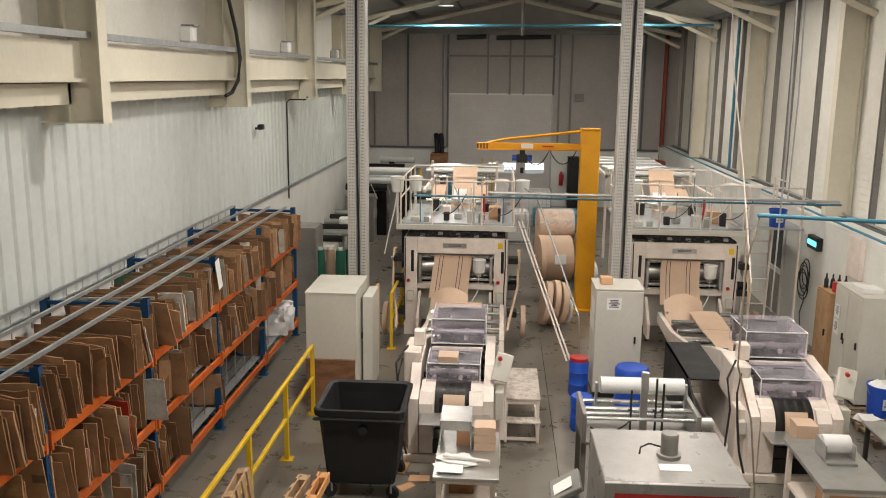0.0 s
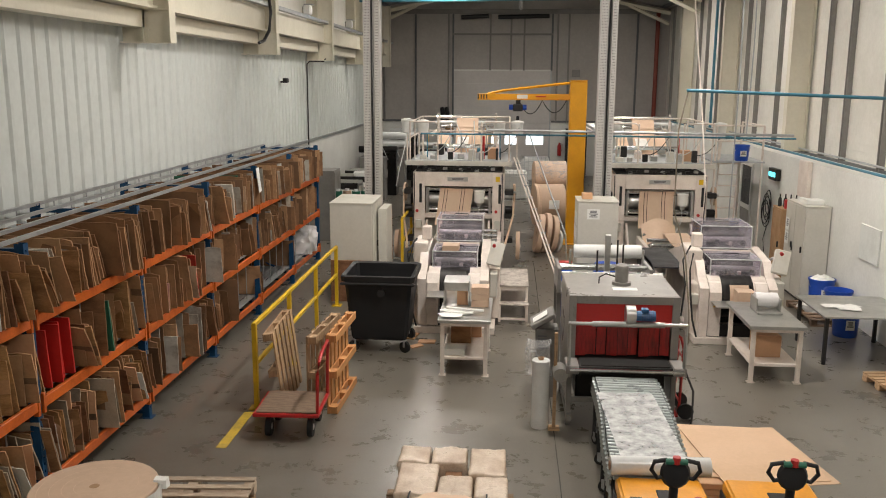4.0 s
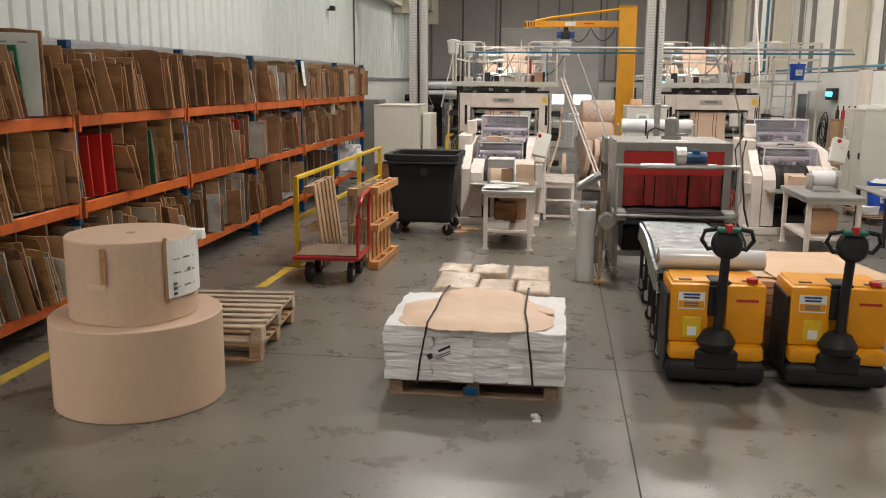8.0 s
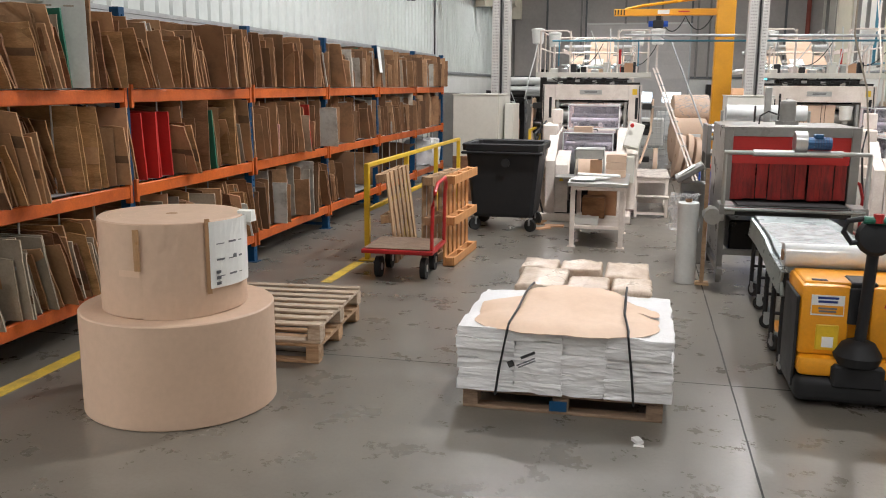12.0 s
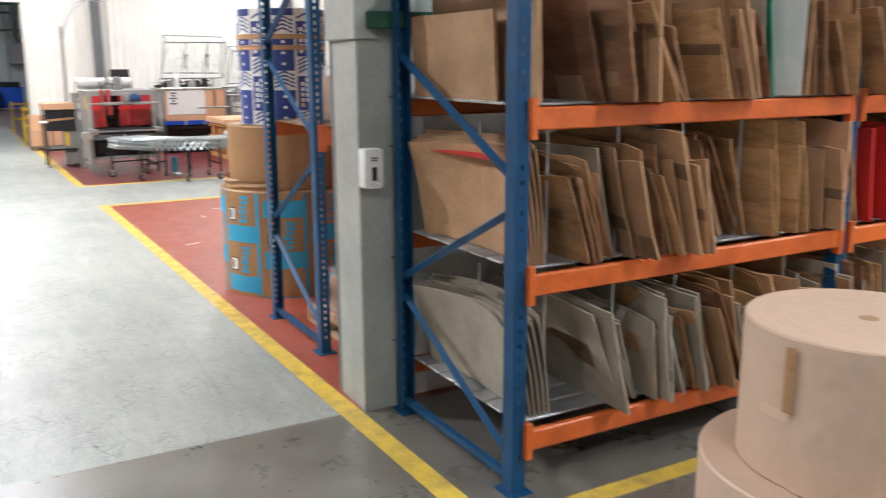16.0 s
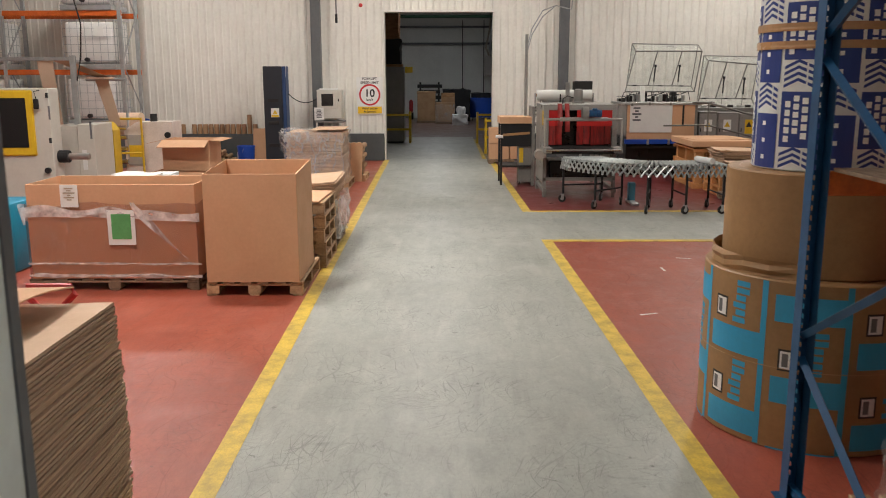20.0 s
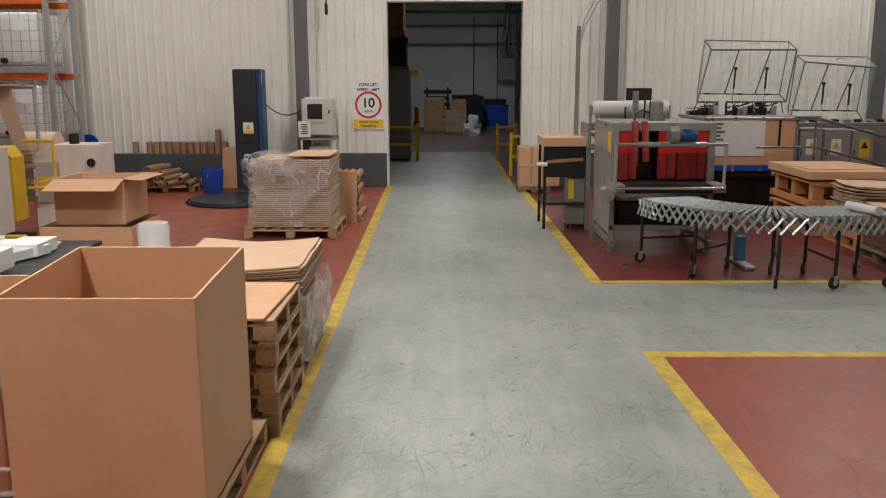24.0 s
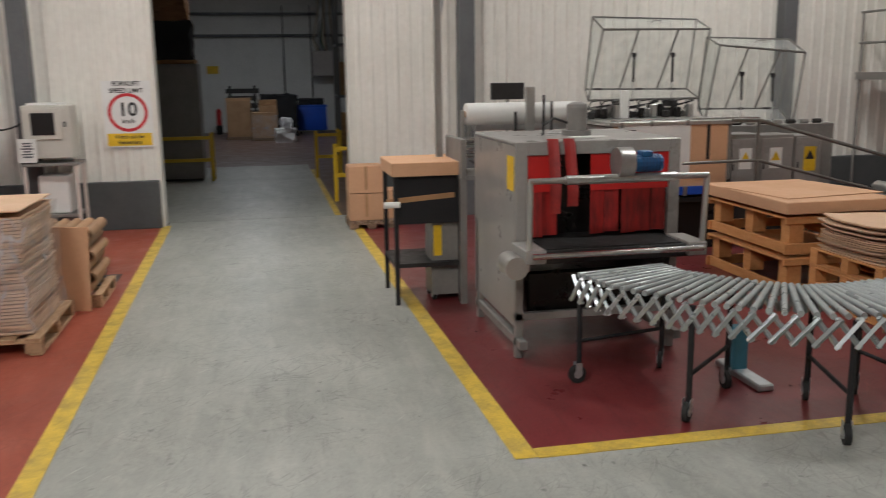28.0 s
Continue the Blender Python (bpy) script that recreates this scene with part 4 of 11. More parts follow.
for y in (-1.9, 4.45, 9.9):
    slab("column_pack", BX + 0.03, BX + 0.26, y - 0.12, y + 0.12, 0, 7.4, STEEL_GREY, None, "dark grey steel column against the cream wall", "column")
roof("ceiling_pack", -26.8, -5.7, B_S, B_N, 7.4, 8.6, "grey sheeted roof of the packing hall")
bm = B()
for y in (B_S - 0.01, B_N + 0.01):
    box(bm, BX, -5.7, y - 0.05, y + 0.05, 7.3, 8.7)
tagged(part("gable_pack", bm, CLAD_WARM), "gable sheets of the packing hall", "wall", kind="structure")
# store room
slab("wall_store_west", -49.8, -49.6, -9, 11, 0, 7.0, BLOCK, None, "white painted far wall of the store room", "wall")
slab("wall_store_south", -49.6, BX - 0.3, -9.2, -9.0, 0, 7.0, BLOCK, None, "white wall of the store room", "wall")
slab("wall_store_north", -49.6, BX - 0.3, 11.0, 11.2, 0, 7.0, BLOCK, None, "white wall of the store room", "wall")
slab("wall_store_east_1", BX - 0.3, BX - 0.06, -9.0, D_S - 0.04, 0, 7.0, BLOCK, None, "back of the doorway wall", "wall")
slab("wall_store_east_2", BX - 0.3, BX - 0.06, D_N + 0.04, 11.0, 0, 7.0, BLOCK, None, "back of the doorway wall", "wall")
slab("wall_store_east_3", BX - 0.3, BX - 0.06, D_S - 0.04, D_N + 0.04, D_TOP + 0.05, 7.0, BLOCK, None, "back of the wall above the doorway", "wall")
slab("ceiling_store", -49.8, BX - 0.06, -9.2, 11.2, 7.0, 7.15, ROOF, None, "grey roof of the store room", "ceiling")
st = thing("store_steelwork", (0, 0, 0), "dark rails and pipes across the store room", "steelwork", kind="structure")
for z in (3.78, 4.62):
    part("rail", box(B(), -49.55, -49.4, -8, 10, z, z + 0.1), STEEL_GREY, st)
for y in (-3.0, 3.75):
    part("post", box(B(), -49.55, -49.35, y, y + 0.22, 0 if y < 3 else 2.9, 7.0), STEEL_GREY if y < 3 else GREEN, st)
part("service_pipe", cyl(B(), (-36.0, -8, 4.3), (-36.0, 10, 4.3), 0.05, 8), GREEN, st)


# high-bay lamps
def high_bay(x, y, z, power, tint):
    if x > -5.8:
        rise = EAVE + 1.4 * (1 - abs(x - 0.7) / 6.55)
    elif x > BX:
        rise = 7.4 + 1.2 * (1 - abs(x + 16.25) / 10.55)
    else:
        rise = 7.0
    h = thing("high_bay_lamp", (x, y, z), "white bell-shaped high-bay lamp hanging from the roof", "ceiling lamp", "high-bay lamps")
    bm = B()
    lathe(bm, [(0.06, 0.34), (0.09, 0.30), (0.10, 0.20), (0.24, 0.03), (0.26, 0.0), (0.25, 0.0), (0.22, 0.04), (0.08, 0.2)], 20)
    part("shade", bm, WHITE_PLASTIC, h, smooth=True)
    part("lens", lathe(B(), [(0.21, 0.045), (0.21, 0.05)], 20), LAMP_GLOW, h)
    part("hanger", cyl(B(), (0, 0, 0.33), (0, 0, rise - z), 0.012, 6), DARK, h)
    li = bpy.data.lights.new("high_bay_light", "AREA")
    li.shape, li.size, li.energy, li.color = "DISK", 0.5, power, tint
    lo = new("high_bay_light", li)
    lo.matrix_basis = pose(x, y, z - 0.02)


for row in LAMPS:
    high_bay(*row)

# ---- shared things ----
def board_mesh(l, w, h, material, name="board"):
    bm = box(B(), 0, l, 0, w, 0, h, min(0.004, h * 0.2))
    me = bpy.data.meshes.new(name)
    bm.to_mesh(me)
    bm.free()
    me.materials.append(material)
    return me


_boards = {}


def pallet(at, turn=0.0, lx=1.2, ly=1.0, h=0.144, material=None, group="pallets", label="", n=7, parent=None, board=0.12):
    """Wooden pallet, corner at its origin: deck boards run along x, three bearers along y."""
    material = material or WOOD
    p = thing("pallet", at, label or "worn wooden pallet on the floor", "pallet", group, turn) if parent is None else parent
    key = (round(lx, 2), round(ly, 2), round(h, 3), material.name, n, board)
    if key not in _boards:
        bw = min(board, ly / n * 0.72)
        _boards[key] = (board_mesh(lx, bw, 0.02, material, "deck_board"), board_mesh(0.1, ly, 0.02, material, "bearer_board"),
                        board_mesh(0.1, 0.13, h - 0.06, material, "block"), board_mesh(lx, 0.1, 0.02, material, "bottom_board"), bw)
    deck, bear, blk, bot, bw = _boards[key]
    z0 = 0.0
    for k in range(n):
        y = k * (ly - bw) / (n - 1)
        piece("deck_board", deck, p, pose(0, y, z0 + h - 0.02, 0, 0, rnd(-0.3, 0.3)))
    for x in (0, lx / 2 - 0.05, lx - 0.1):
        piece("bearer_board", bear, p, pose(x, 0, z0 + h - 0.04))
        for y in (0, ly / 2 - 0.065, ly - 0.13):
            piece("block", blk, p, pose(x, y, z0 + 0.02))
    for y in (0, ly / 2 - 0.05, ly - 0.1):
        piece("bottom_board", bot, p, pose(0, y, z0))
    return p


def castor(parent, x, y, z=0.0, r=0.05, w=0.03, turn=0.0, material=None):
    c = part("castor", box(B(), -0.012, 0.012, -w, w, r, r * 2.2, 0.0, pose(x, y, z, 0, 0, turn)), GALV, parent)
    wh = part("wheel", cyl(B(), (0, -w * 0.6, 0), (0, w * 0.6, 0), r, 14), material or RUBBER, c, smooth=True)
    wh.matrix_basis = pose(x, y, z + r, 0, 0, turn)
    return c


def bars(parent, m, w, h, rows, material=None, fill=0.8):
    """Unreadable writing, as plain bars on a surface in the xz plane."""
    bm = B()
    hh = h / rows
    for k in range(rows):
        ww = w * (fill if k % 2 else 1.0) * (0.75 + 0.25 * ((k * 7) % 3) / 2)
        box(bm, -ww / 2, ww / 2, -0.002, 0.0, -k * hh - hh * 0.6, -k * hh)
    ob = part("writing_bar", bm, material or PRINT, parent)
    ob.matrix_basis = m
    return ob


def bucket(at, material, label, r=0.16, h=0.32, lid=None, fill=None, name="bucket"):
    b = thing(name, at, label, "bucket", "buckets")
    part("body", lathe(B(), [(r * 0.82, 0), (r * 0.86, 0.01), (r, h), (r * 1.05, h), (r * 1.05, h - 0.03), (r * 0.97, h), (r * 0.8, 0.03)], 20), material, b, smooth=True)
    part("handle", tube(B(), [(r * math.cos(a) * 1.06, -0.02 - 0.05 * math.sin(a), h - 0.05 - r * 0.9 * math.sin(a)) for a in (math.pi * k / 10 for k in range(11))], 0.006, 6), STEEL, b)
    part("label", box(B(), -0.07, 0.07, -r * 0.97, -r * 0.93, h * 0.3, h * 0.65), SIGN_WHITE, b)
    bars(b, pose(0, -r * 0.972, h * 0.6), 0.1, h * 0.22, 3)
    if fill:
        bm = lathe(B(), [(0.0, h + 0.05), (r * 0.5, h + 0.045), (r * 0.95, h - 0.01)], 14)
        for v in bm.verts:
            v.co += Vector((rnd(-1, 1), rnd(-1, 1), rnd(-1, 1))) * 0.018
        part("rag", bm, fill, b, "crumpled white rag")
    return b


def crumple(x0, x1, y0, y1, z0, z1, amp, n=8, seed=1):
    """A soft lump, as of cloth or a filled sack."""
    bm = B()
    bmesh.ops.create_cube(bm, size=1.0)
    bmesh.ops.subdivide_edges(bm, edges=bm.edges[:], cuts=n, use_grid_fill=True)
    sx, sy, sz = x1 - x0, y1 - y0, z1 - z0
    for v in bm.verts:
        p = v.co.copy()
        q = Vector((p.x * 2, p.y * 2, p.z * 2))
        rr = max(0.0, 1 - 0.10 * (abs(q.x) ** 4 + abs(q.y) ** 4) * abs(q.z) ** 2)
        w = Vector(((p.x * (0.97 + 0.03 * rr)) * sx, p.y * (0.97 + 0.03 * rr) * sy, p.z * sz * (0.86 + 0.14 * rr)))
        w += Vector(((x0 + x1) / 2, (y0 + y1) / 2, (z0 + z1) / 2))
        w += noise.noise_vector(w * 5.5 + Vector((seed * 3.1, 0, 0))) * amp + noise.noise_vector(w * 17 + Vector((0, seed * 1.7, 0))) * amp * 0.35
        w.z = max(w.z, z0)
        v.co = w
    return bm


# ---- press hall: the long rack of printing boards ----
RACK_X0, RACK_X1 = -5.38, -4.14
RACK_Y = [3.25 + 2.44 * k for k in range(7)]
LEVELS = (0.289, 1.116, 1.938)
RTOP = 2.68


def upright_frame(parent, x0, x1, y, top, pitch=0.075):
    """Blue frame in the plane y: channels with punched outer faces, zigzag bracing between them."""
    for x, out in ((x0, -1), (x1, 1)):
        bm = B()
        xa, xb = sorted((x + out * 0.042, x + out * 0.045))
        for ya, yb in ((-0.04, -0.009), (0.009, 0.04)):
            box(bm, xa, xb, y + ya, y + yb, 0, top)
        for ya in (-0.04, 0.037):
            box(bm, *sorted((x - out * 0.045, x + out * 0.042)), y + ya, y + ya + 0.003, 0, top)
        z, zs = 0.12, [0.0]
        while z < top - 0.06:
            zs += [z, z + 0.026]
            z += pitch
        for za, zb in zip(zs[::2], zs[1::2] + [top]):
            box(bm, xa, xb, y - 0.009, y + 0.009, za, zb)
        up = part("upright", bm, BLUE, parent)
        part("foot_plate", box(B(), x - 0.08, x + 0.08, y - 0.07, y + 0.07, 0, 0.008), BLUE, up)
    part("brace", box(B(), x0, x1, y - 0.02, y + 0.015, 0.05, 0.09), BLUE, parent)
    z, k = 0.16, 0
    while z + 0.61 < top:
        a, b = (x1, x0) if k % 2 == 0 else (x0, x1)
        part("brace", tube(B(), [(a, y, z), (b, y, z + 0.61)], 0.026, 4), BLUE, parent)
        z, k = z + 0.735, k + 1


rack = thing("pallet_rack", (0, 0, 0), "long blue and orange pallet rack filled with printing boards", "rack")
for y in RACK_Y:
    upright_frame(rack, RACK_X0, RACK_X1, y, RTOP)
plank_me = board_mesh(0.15, 2.34, 0.014, GALV, "shelf_plank")
for a, b in zip(RACK_Y, RACK_Y[1:]):
    for z in LEVELS:
        for x in (RACK_X1 + 0.045, RACK_X0 - 0.03):
            be = part("beam", box(B(), x - 0.022, x + 0.022, a + 0.04, b - 0.04, z - 0.055, z + 0.055, 0.008), ORANGE, rack)
            if x > RACK_X0 + 0.1:
                for yy in (a + 0.03, b - 0.07):
                    part("beam_connector", box(B(), x - 0.026, x + 0.03, yy, yy + 0.04, z - 0.10, z + 0.10, 0.004), ORANGE, be)
        for k in range(7):
            piece("shelf_plank", plank_me, rack, pose(RACK_X0 + 0.02 + k * 0.172, a + 0.05, z + 0.056))
    for k in range(5):
        y = a + 0.25 + k * 0.46
        for z in LEVELS[:2]:
            for x in (RACK_X1 - 0.1, RACK_X1 - 0.75):
                part("divider_rod", cyl(B(), (x, y, z + 0.07), (x, y, z + 0.76), 0.008, 6), GALV, rack)
for x in (RACK_X0 + 0.02, RACK_X0 + 0.40, RACK_X1 - 0.48, RACK_X1 - 0.14):
    part("top_rail", box(B(), x - 0.018, x + 0.018, RACK_Y[0], RACK_Y[-1], RTOP - 0.02, RTOP + 0.02), GALV, rack)
for k in range(34):
    part("hanger_wire", cyl(B(), (RACK_X0 + 0.02, RACK_Y[0] + 0.25 + 0.42 * k, RTOP - 0.3), (RACK_X0 + 0.02, RACK_Y[0] + 0.25 + 0.42 * k, RTOP), 0.008, 5), GALV, rack)
for y in RACK_Y:
    part("top_tie", box(B(), RACK_X0, RACK_X1, y - 0.025, y + 0.025, RTOP - 0.1, RTOP - 0.05), BLUE, rack)


def sheet_mesh(w, h, t, bow, curl, material, ragged=1.0):
    """A board standing on edge in the xz plane, bowed, dog-eared and frayed along the top."""
    bm = B()
    n = 8
    e = random.random() * 90
    cut, cut2 = (rnd(0.0, 0.09) if random.random() < 0.22 else 0.0) * ragged, (rnd(0.0, 0.07) if random.random() < 0.2 else 0.0) * ragged
    slope = rnd(-0.05, 0.04) * ragged

    def f(side):
        def g(u, v):
            x, z = -w * u, h * v
            y = bow * math.sin(math.pi * u) * (0.3 + 0.7 * v) + curl * v * v + 0.009 * ragged * noise.noise(Vector((u * 3, v * 3, e)))
            z += (0.030 * noise.noise(Vector((u * 5, e, v))) * ragged + slope * u) * v * v
            x += 0.006 * ragged * noise.noise(Vector((e, v * 6, 0))) * (1 - u)
            if v > 0.6:
                z -= cut * max(0.0, 1 - u * 5) * (v - 0.6) / 0.4 + cut2 * max(0.0, u * 4 - 3) * (v - 0.6) / 0.4
                y += cut * 0.6 * max(0.0, 1 - u * 6) * (v - 0.6)
            return Vector((x, y + side * t / 2, z))
        return g
    grid(bm, n, n, f(1))
    grid(bm, n, n, f(-1))
    bm.verts.ensure_lookup_table()
    k = (n + 1) ** 2
    ring = [i * (n + 1) for i in range(n + 1)] + [n * (n + 1) + j for j in range(1, n + 1)] + [i * (n + 1) + n for i in range(n - 1, -1, -1)] + [j for j in range(n - 1, 0, -1)]
    for a, b in zip(ring, ring[1:] + ring[:1]):
        bm.faces.new((bm.verts[a], bm.verts[b], bm.verts[b + k], bm.verts[a + k]))
    bmesh.ops.recalc_face_normals(bm, faces=bm.faces)
    me = bpy.data.meshes.new("board")
    bm.to_mesh(me)
    bm.free()
    me.materials.append(material)
    if ragged >= 1.0:
        me.materials.append(CARD_PATCH)
        me.materials.append(CARD_TAN)
        for slot in (1, 2):
            i0, j0, di, dj = random.randrange(5), random.randrange(6), random.choice((1, 2, 3)), random.choice((1, 1, 2))
            for f_ in me.polygons[:2 * n * n]:
                q = f_.index % (n * n)
                if i0 <= q // n < i0 + di and j0 <= q % n < j0 + dj and random.random() < 0.85:
                    f_.material_index = slot
    return me


CARD_PATCH = mat("stained_board_patch", (0.20, 0.12, 0.065), (0.10, 0.06, 0.035), 0.7, scale=5.0, relief=0.3, vary=0.2, dirt=0.4)
BOARDS = [sheet_mesh(rnd(0.65, 1.2), rnd(0.46, 0.70), rnd(0.006, 0.018), rnd(-0.028, 0.028), rnd(-0.035, 0.035), (CARD_TAN if k % 3 == 0 else CARD if k % 7 == 5 else CARD_OLD)) for k in range(30)]
BOARDS_TALL = [sheet_mesh(rnd(0.7, 1.2), rnd(0.44, 0.63), rnd(0.006, 0.018), rnd(-0.028, 0.028), rnd(-0.035, 0.035), (CARD_TAN if k % 3 == 0 else CARD if k % 7 == 5 else CARD_OLD)) for k in range(22)]
BOARDS_GREY = [sheet_mesh(1.05, h, 0.012, 0.03, 0.02, CARD_GREY) for h in (0.46, 0.50, 0.54, 0.6)]
BOARDS_WHITE = [sheet_mesh(1.05, h, 0.008, 0.02, 0.0, CARD_WHITE) for h in (0.46, 0.54, 0.6)]
BOARD_RED = sheet_mesh(1.0, 0.60, 0.02, 0.0, 0.01, SHEET_RED, 0.35)
BOARD_DARK = sheet_mesh(1.0, 0.40, 0.012, 0.02, 0.03, CARD_PATCH)
BOARD_GREEN = sheet_mesh(1.0, 0.60, 0.02, 0.0, 0.01, SHEET_GREEN, 0.35)
WORN = "brown corrugated printing board standing on edge in the rack"
count = 0
far = []


def stand(me, y, z, lean, x, turn, label=WORN):
    global count
    m = pose(x, y, z, lean, 0, turn)
    if count < 275:
        ob = new("printing_board", me)
        ob.matrix_basis = m
        tagged(ob, label, "board", "boards in the rack")
        count += 1
    else:
        far.append((me, m))


RED_LAB, GREEN_LAB = "red printing board standing on edge in the rack", "green printing board standing on edge in the rack"
for bay, (a, b) in enumerate(zip(RACK_Y, RACK_Y[1:])):
    for lev, z in enumerate(LEVELS):
        zz = z + 0.071
        y = a + 0.07 if bay else a + (0.62, 0.42, 0.5)[lev]
        lean = rnd(10, 19) if bay < 2 else rnd(6, 16)
        out, swing = rnd(0.0, 0.12), rnd(-7, 6)
        while y < b - 0.05:
            r = random.random()
            if bay == 0 and lev == 2 and 4.86 < y < 5.22:
                y = 5.24
            if (bay == 1 and lev == 1 and a + 0.2 < y < a + 0.72) or (bay == 2 and lev == 1 and y < a + 0.12):
                stand(BOARD_RED, y, zz, rnd(-2, 7), RACK_X1 + rnd(0.0, 0.07), rnd(-4, 4), RED_LAB)
                y += rnd(0.10, 0.16)
                continue
            if lev == 0 and bay in (3, 4, 5) and y > a + (1.2 if bay == 3 else 0.1):
                break
            if bay == 3 and lev == 2 and a + 0.40 < y < a + 0.45:
                me, lab = BOARD_RED, RED_LAB
            elif bay == 4 and lev == 1 and abs(y - a - 0.9) < 0.05:
                me, lab = BOARD_GREEN, GREEN_LAB
            elif r < (0.62 if lev == 0 and y < 4.5 else 0.25 if lev == 0 and bay < 2 else 0.07):
                me, lab = random.choice(BOARDS_GREY + BOARDS_WHITE[:1]), "grey-white board standing on edge in the rack"
            elif r > 0.985:
                me, lab = (BOARD_DARK, "dark board standing on edge in the rack") if r > 0.988 else (BOARD_GREEN, GREEN_LAB)
            elif r < 0.09:
                me, lab = random.choice(BOARDS_WHITE), "white faced board standing on edge in the rack"
            else:
                me, lab = random.choice(BOARDS_TALL if lev == 2 else BOARDS), WORN
            stand(me, y, zz, lean + rnd(-4, 5), RACK_X1 + out + rnd(-0.09, 0.09) + (0.05 if lev == 2 else 0.0), swing + rnd(-4, 4), lab)
            y += random.choice((0.016, 0.02, 0.022, 0.026, 0.032, 0.045))
            if random.random() < 0.2:
                lean = rnd(2, 22) if bay < 2 else rnd(-6, 19)
                out, swing = rnd(-0.10, 0.16), rnd(-10, 8)
                y += rnd(0.0, 0.06)
                if random.random() < 0.22:
                    stand(random.choice(BOARDS_TALL), y + 0.03, zz, lean * 0.6, RACK_X1 + rnd(-0.05, 0.08), rnd(8, 24), WORN)
                    y += 0.12
# near end: bundles of large bowed sheets, and the tall white board
keep, count = count, 0
for k in range(6):
    stand(sheet_mesh(1.10, 0.50 + 0.012 * k, 0.008, 0.13, -0.05, CARD_GREY, 0.4), 3.36 + 0.03 * k, LEVELS[0] + 0.071, 9 - k, RACK_X1 - 0.05, rnd(-2, 2), "large bowed grey board at the rack end")
for k in range(5):
    stand(sheet_mesh(1.12, 0.56 + 0.015 * k, 0.010, 0.16, -0.06, CARD_TAN, 0.12), 3.36 + 0.022 * k, LEVELS[1] + 0.071, 5 - k, RACK_X1 - 0.04, 0, "large bowed tan board at the rack end")
stand(sheet_mesh(1.10, 0.035, 0.05, 0.16, 0.0, SHEET_RED, 0.2), 3.325, LEVELS[1] + 0.58, 0, RACK_X1 - 0.05, 0, "thin red board edge among bowed boards")
stand(sheet_mesh(0.86, 0.62, 0.02, 0.02, 0.0, CARD_TAN, 0.5), 3.36, LEVELS[2] + 0.071, 2, RACK_X1 + 0.02, -6, "wide brown board at the rack end")
stand(sheet_mesh(0.9, 0.46, 0.02, 0.02, 0.0, CARD_TAN, 0.5), 3.33, LEVELS[2] + 0.071, 3, RACK_X1 - 0.3, 0, "wide tan board at the rack end")
stand(sheet_mesh(1.1, 0.62, 0.012, 0.03, 0.0, CARD_TAN, 0.8), 3.46, LEVELS[2] + 0.071, 2, RACK_X1 - 0.1, 0, "wide tan board at the rack end")
wb_ = tagged(part("white_board_sheet", box(B(), -0.62, 0.0, -0.006, 0.006, 0, 0.70, 0.002), CARD_WHITE), "tall white board with faint handwriting in the rack", "board")
wb_.matrix_basis = pose(RACK_X1 + 0.10, 5.12, LEVELS[2] + 0.071, 1, 0, 36)
for zz, xx, ww in ((0.63, -0.30, 0.16), (0.63, -0.12, 0.1), (0.56, -0.34, 0.22)):
    bars(wb_, pose(xx, -0.007, zz), ww, 0.022, 1, CARD_GREY)
stand(sheet_mesh(1.0, 0.74, 0.02, 0.0, 0.0, CARD_OLD, 0.5), 5.16, LEVELS[2] + 0.071, 0, RACK_X1 + 0.11, 3)
stand(BOARD_GREEN, 4.93, LEVELS[2] + 0.071, 9, RACK_X1 + 0.07, 3, GREEN_LAB)
stand(BOARDS_GREY[2], 4.88, LEVELS[2] + 0.071, 9, RACK_X1 + 0.05, 12, "grey-white board standing on edge in the rack")
count = keep
hs = tagged(part("hanging_paper_sheet", box(B(), -0.01, 0.0, -0.14, 0.14, -0.42, 0.0, 0.002), PAPER), "white paper sheet taped to the boards in the rack", "paper sheet")
hs.matrix_basis = pose(RACK_X1 + 0.10, 12.9, LEVELS[2] + 0.72, 0, -6, 8)
tagged(part("plastic_bag", crumple(RACK_X1 - 0.5, RACK_X1 + 0.12, 16.6, 17.3, LEVELS[0] + 0.072, LEVELS[0] + 0.62, 0.09, 9, 3), SACK, None, smooth=True), "crumpled whitish plastic bag on the lowest rack shelf", "bag")
verts, faces, off = [], [], 0
for me, m in far:
    for v in me.vertices:
        verts.append(tuple(m @ v.co))
    for p in me.polygons:
        faces.append([off + i for i in p.vertices])
    off += len(me.vertices)
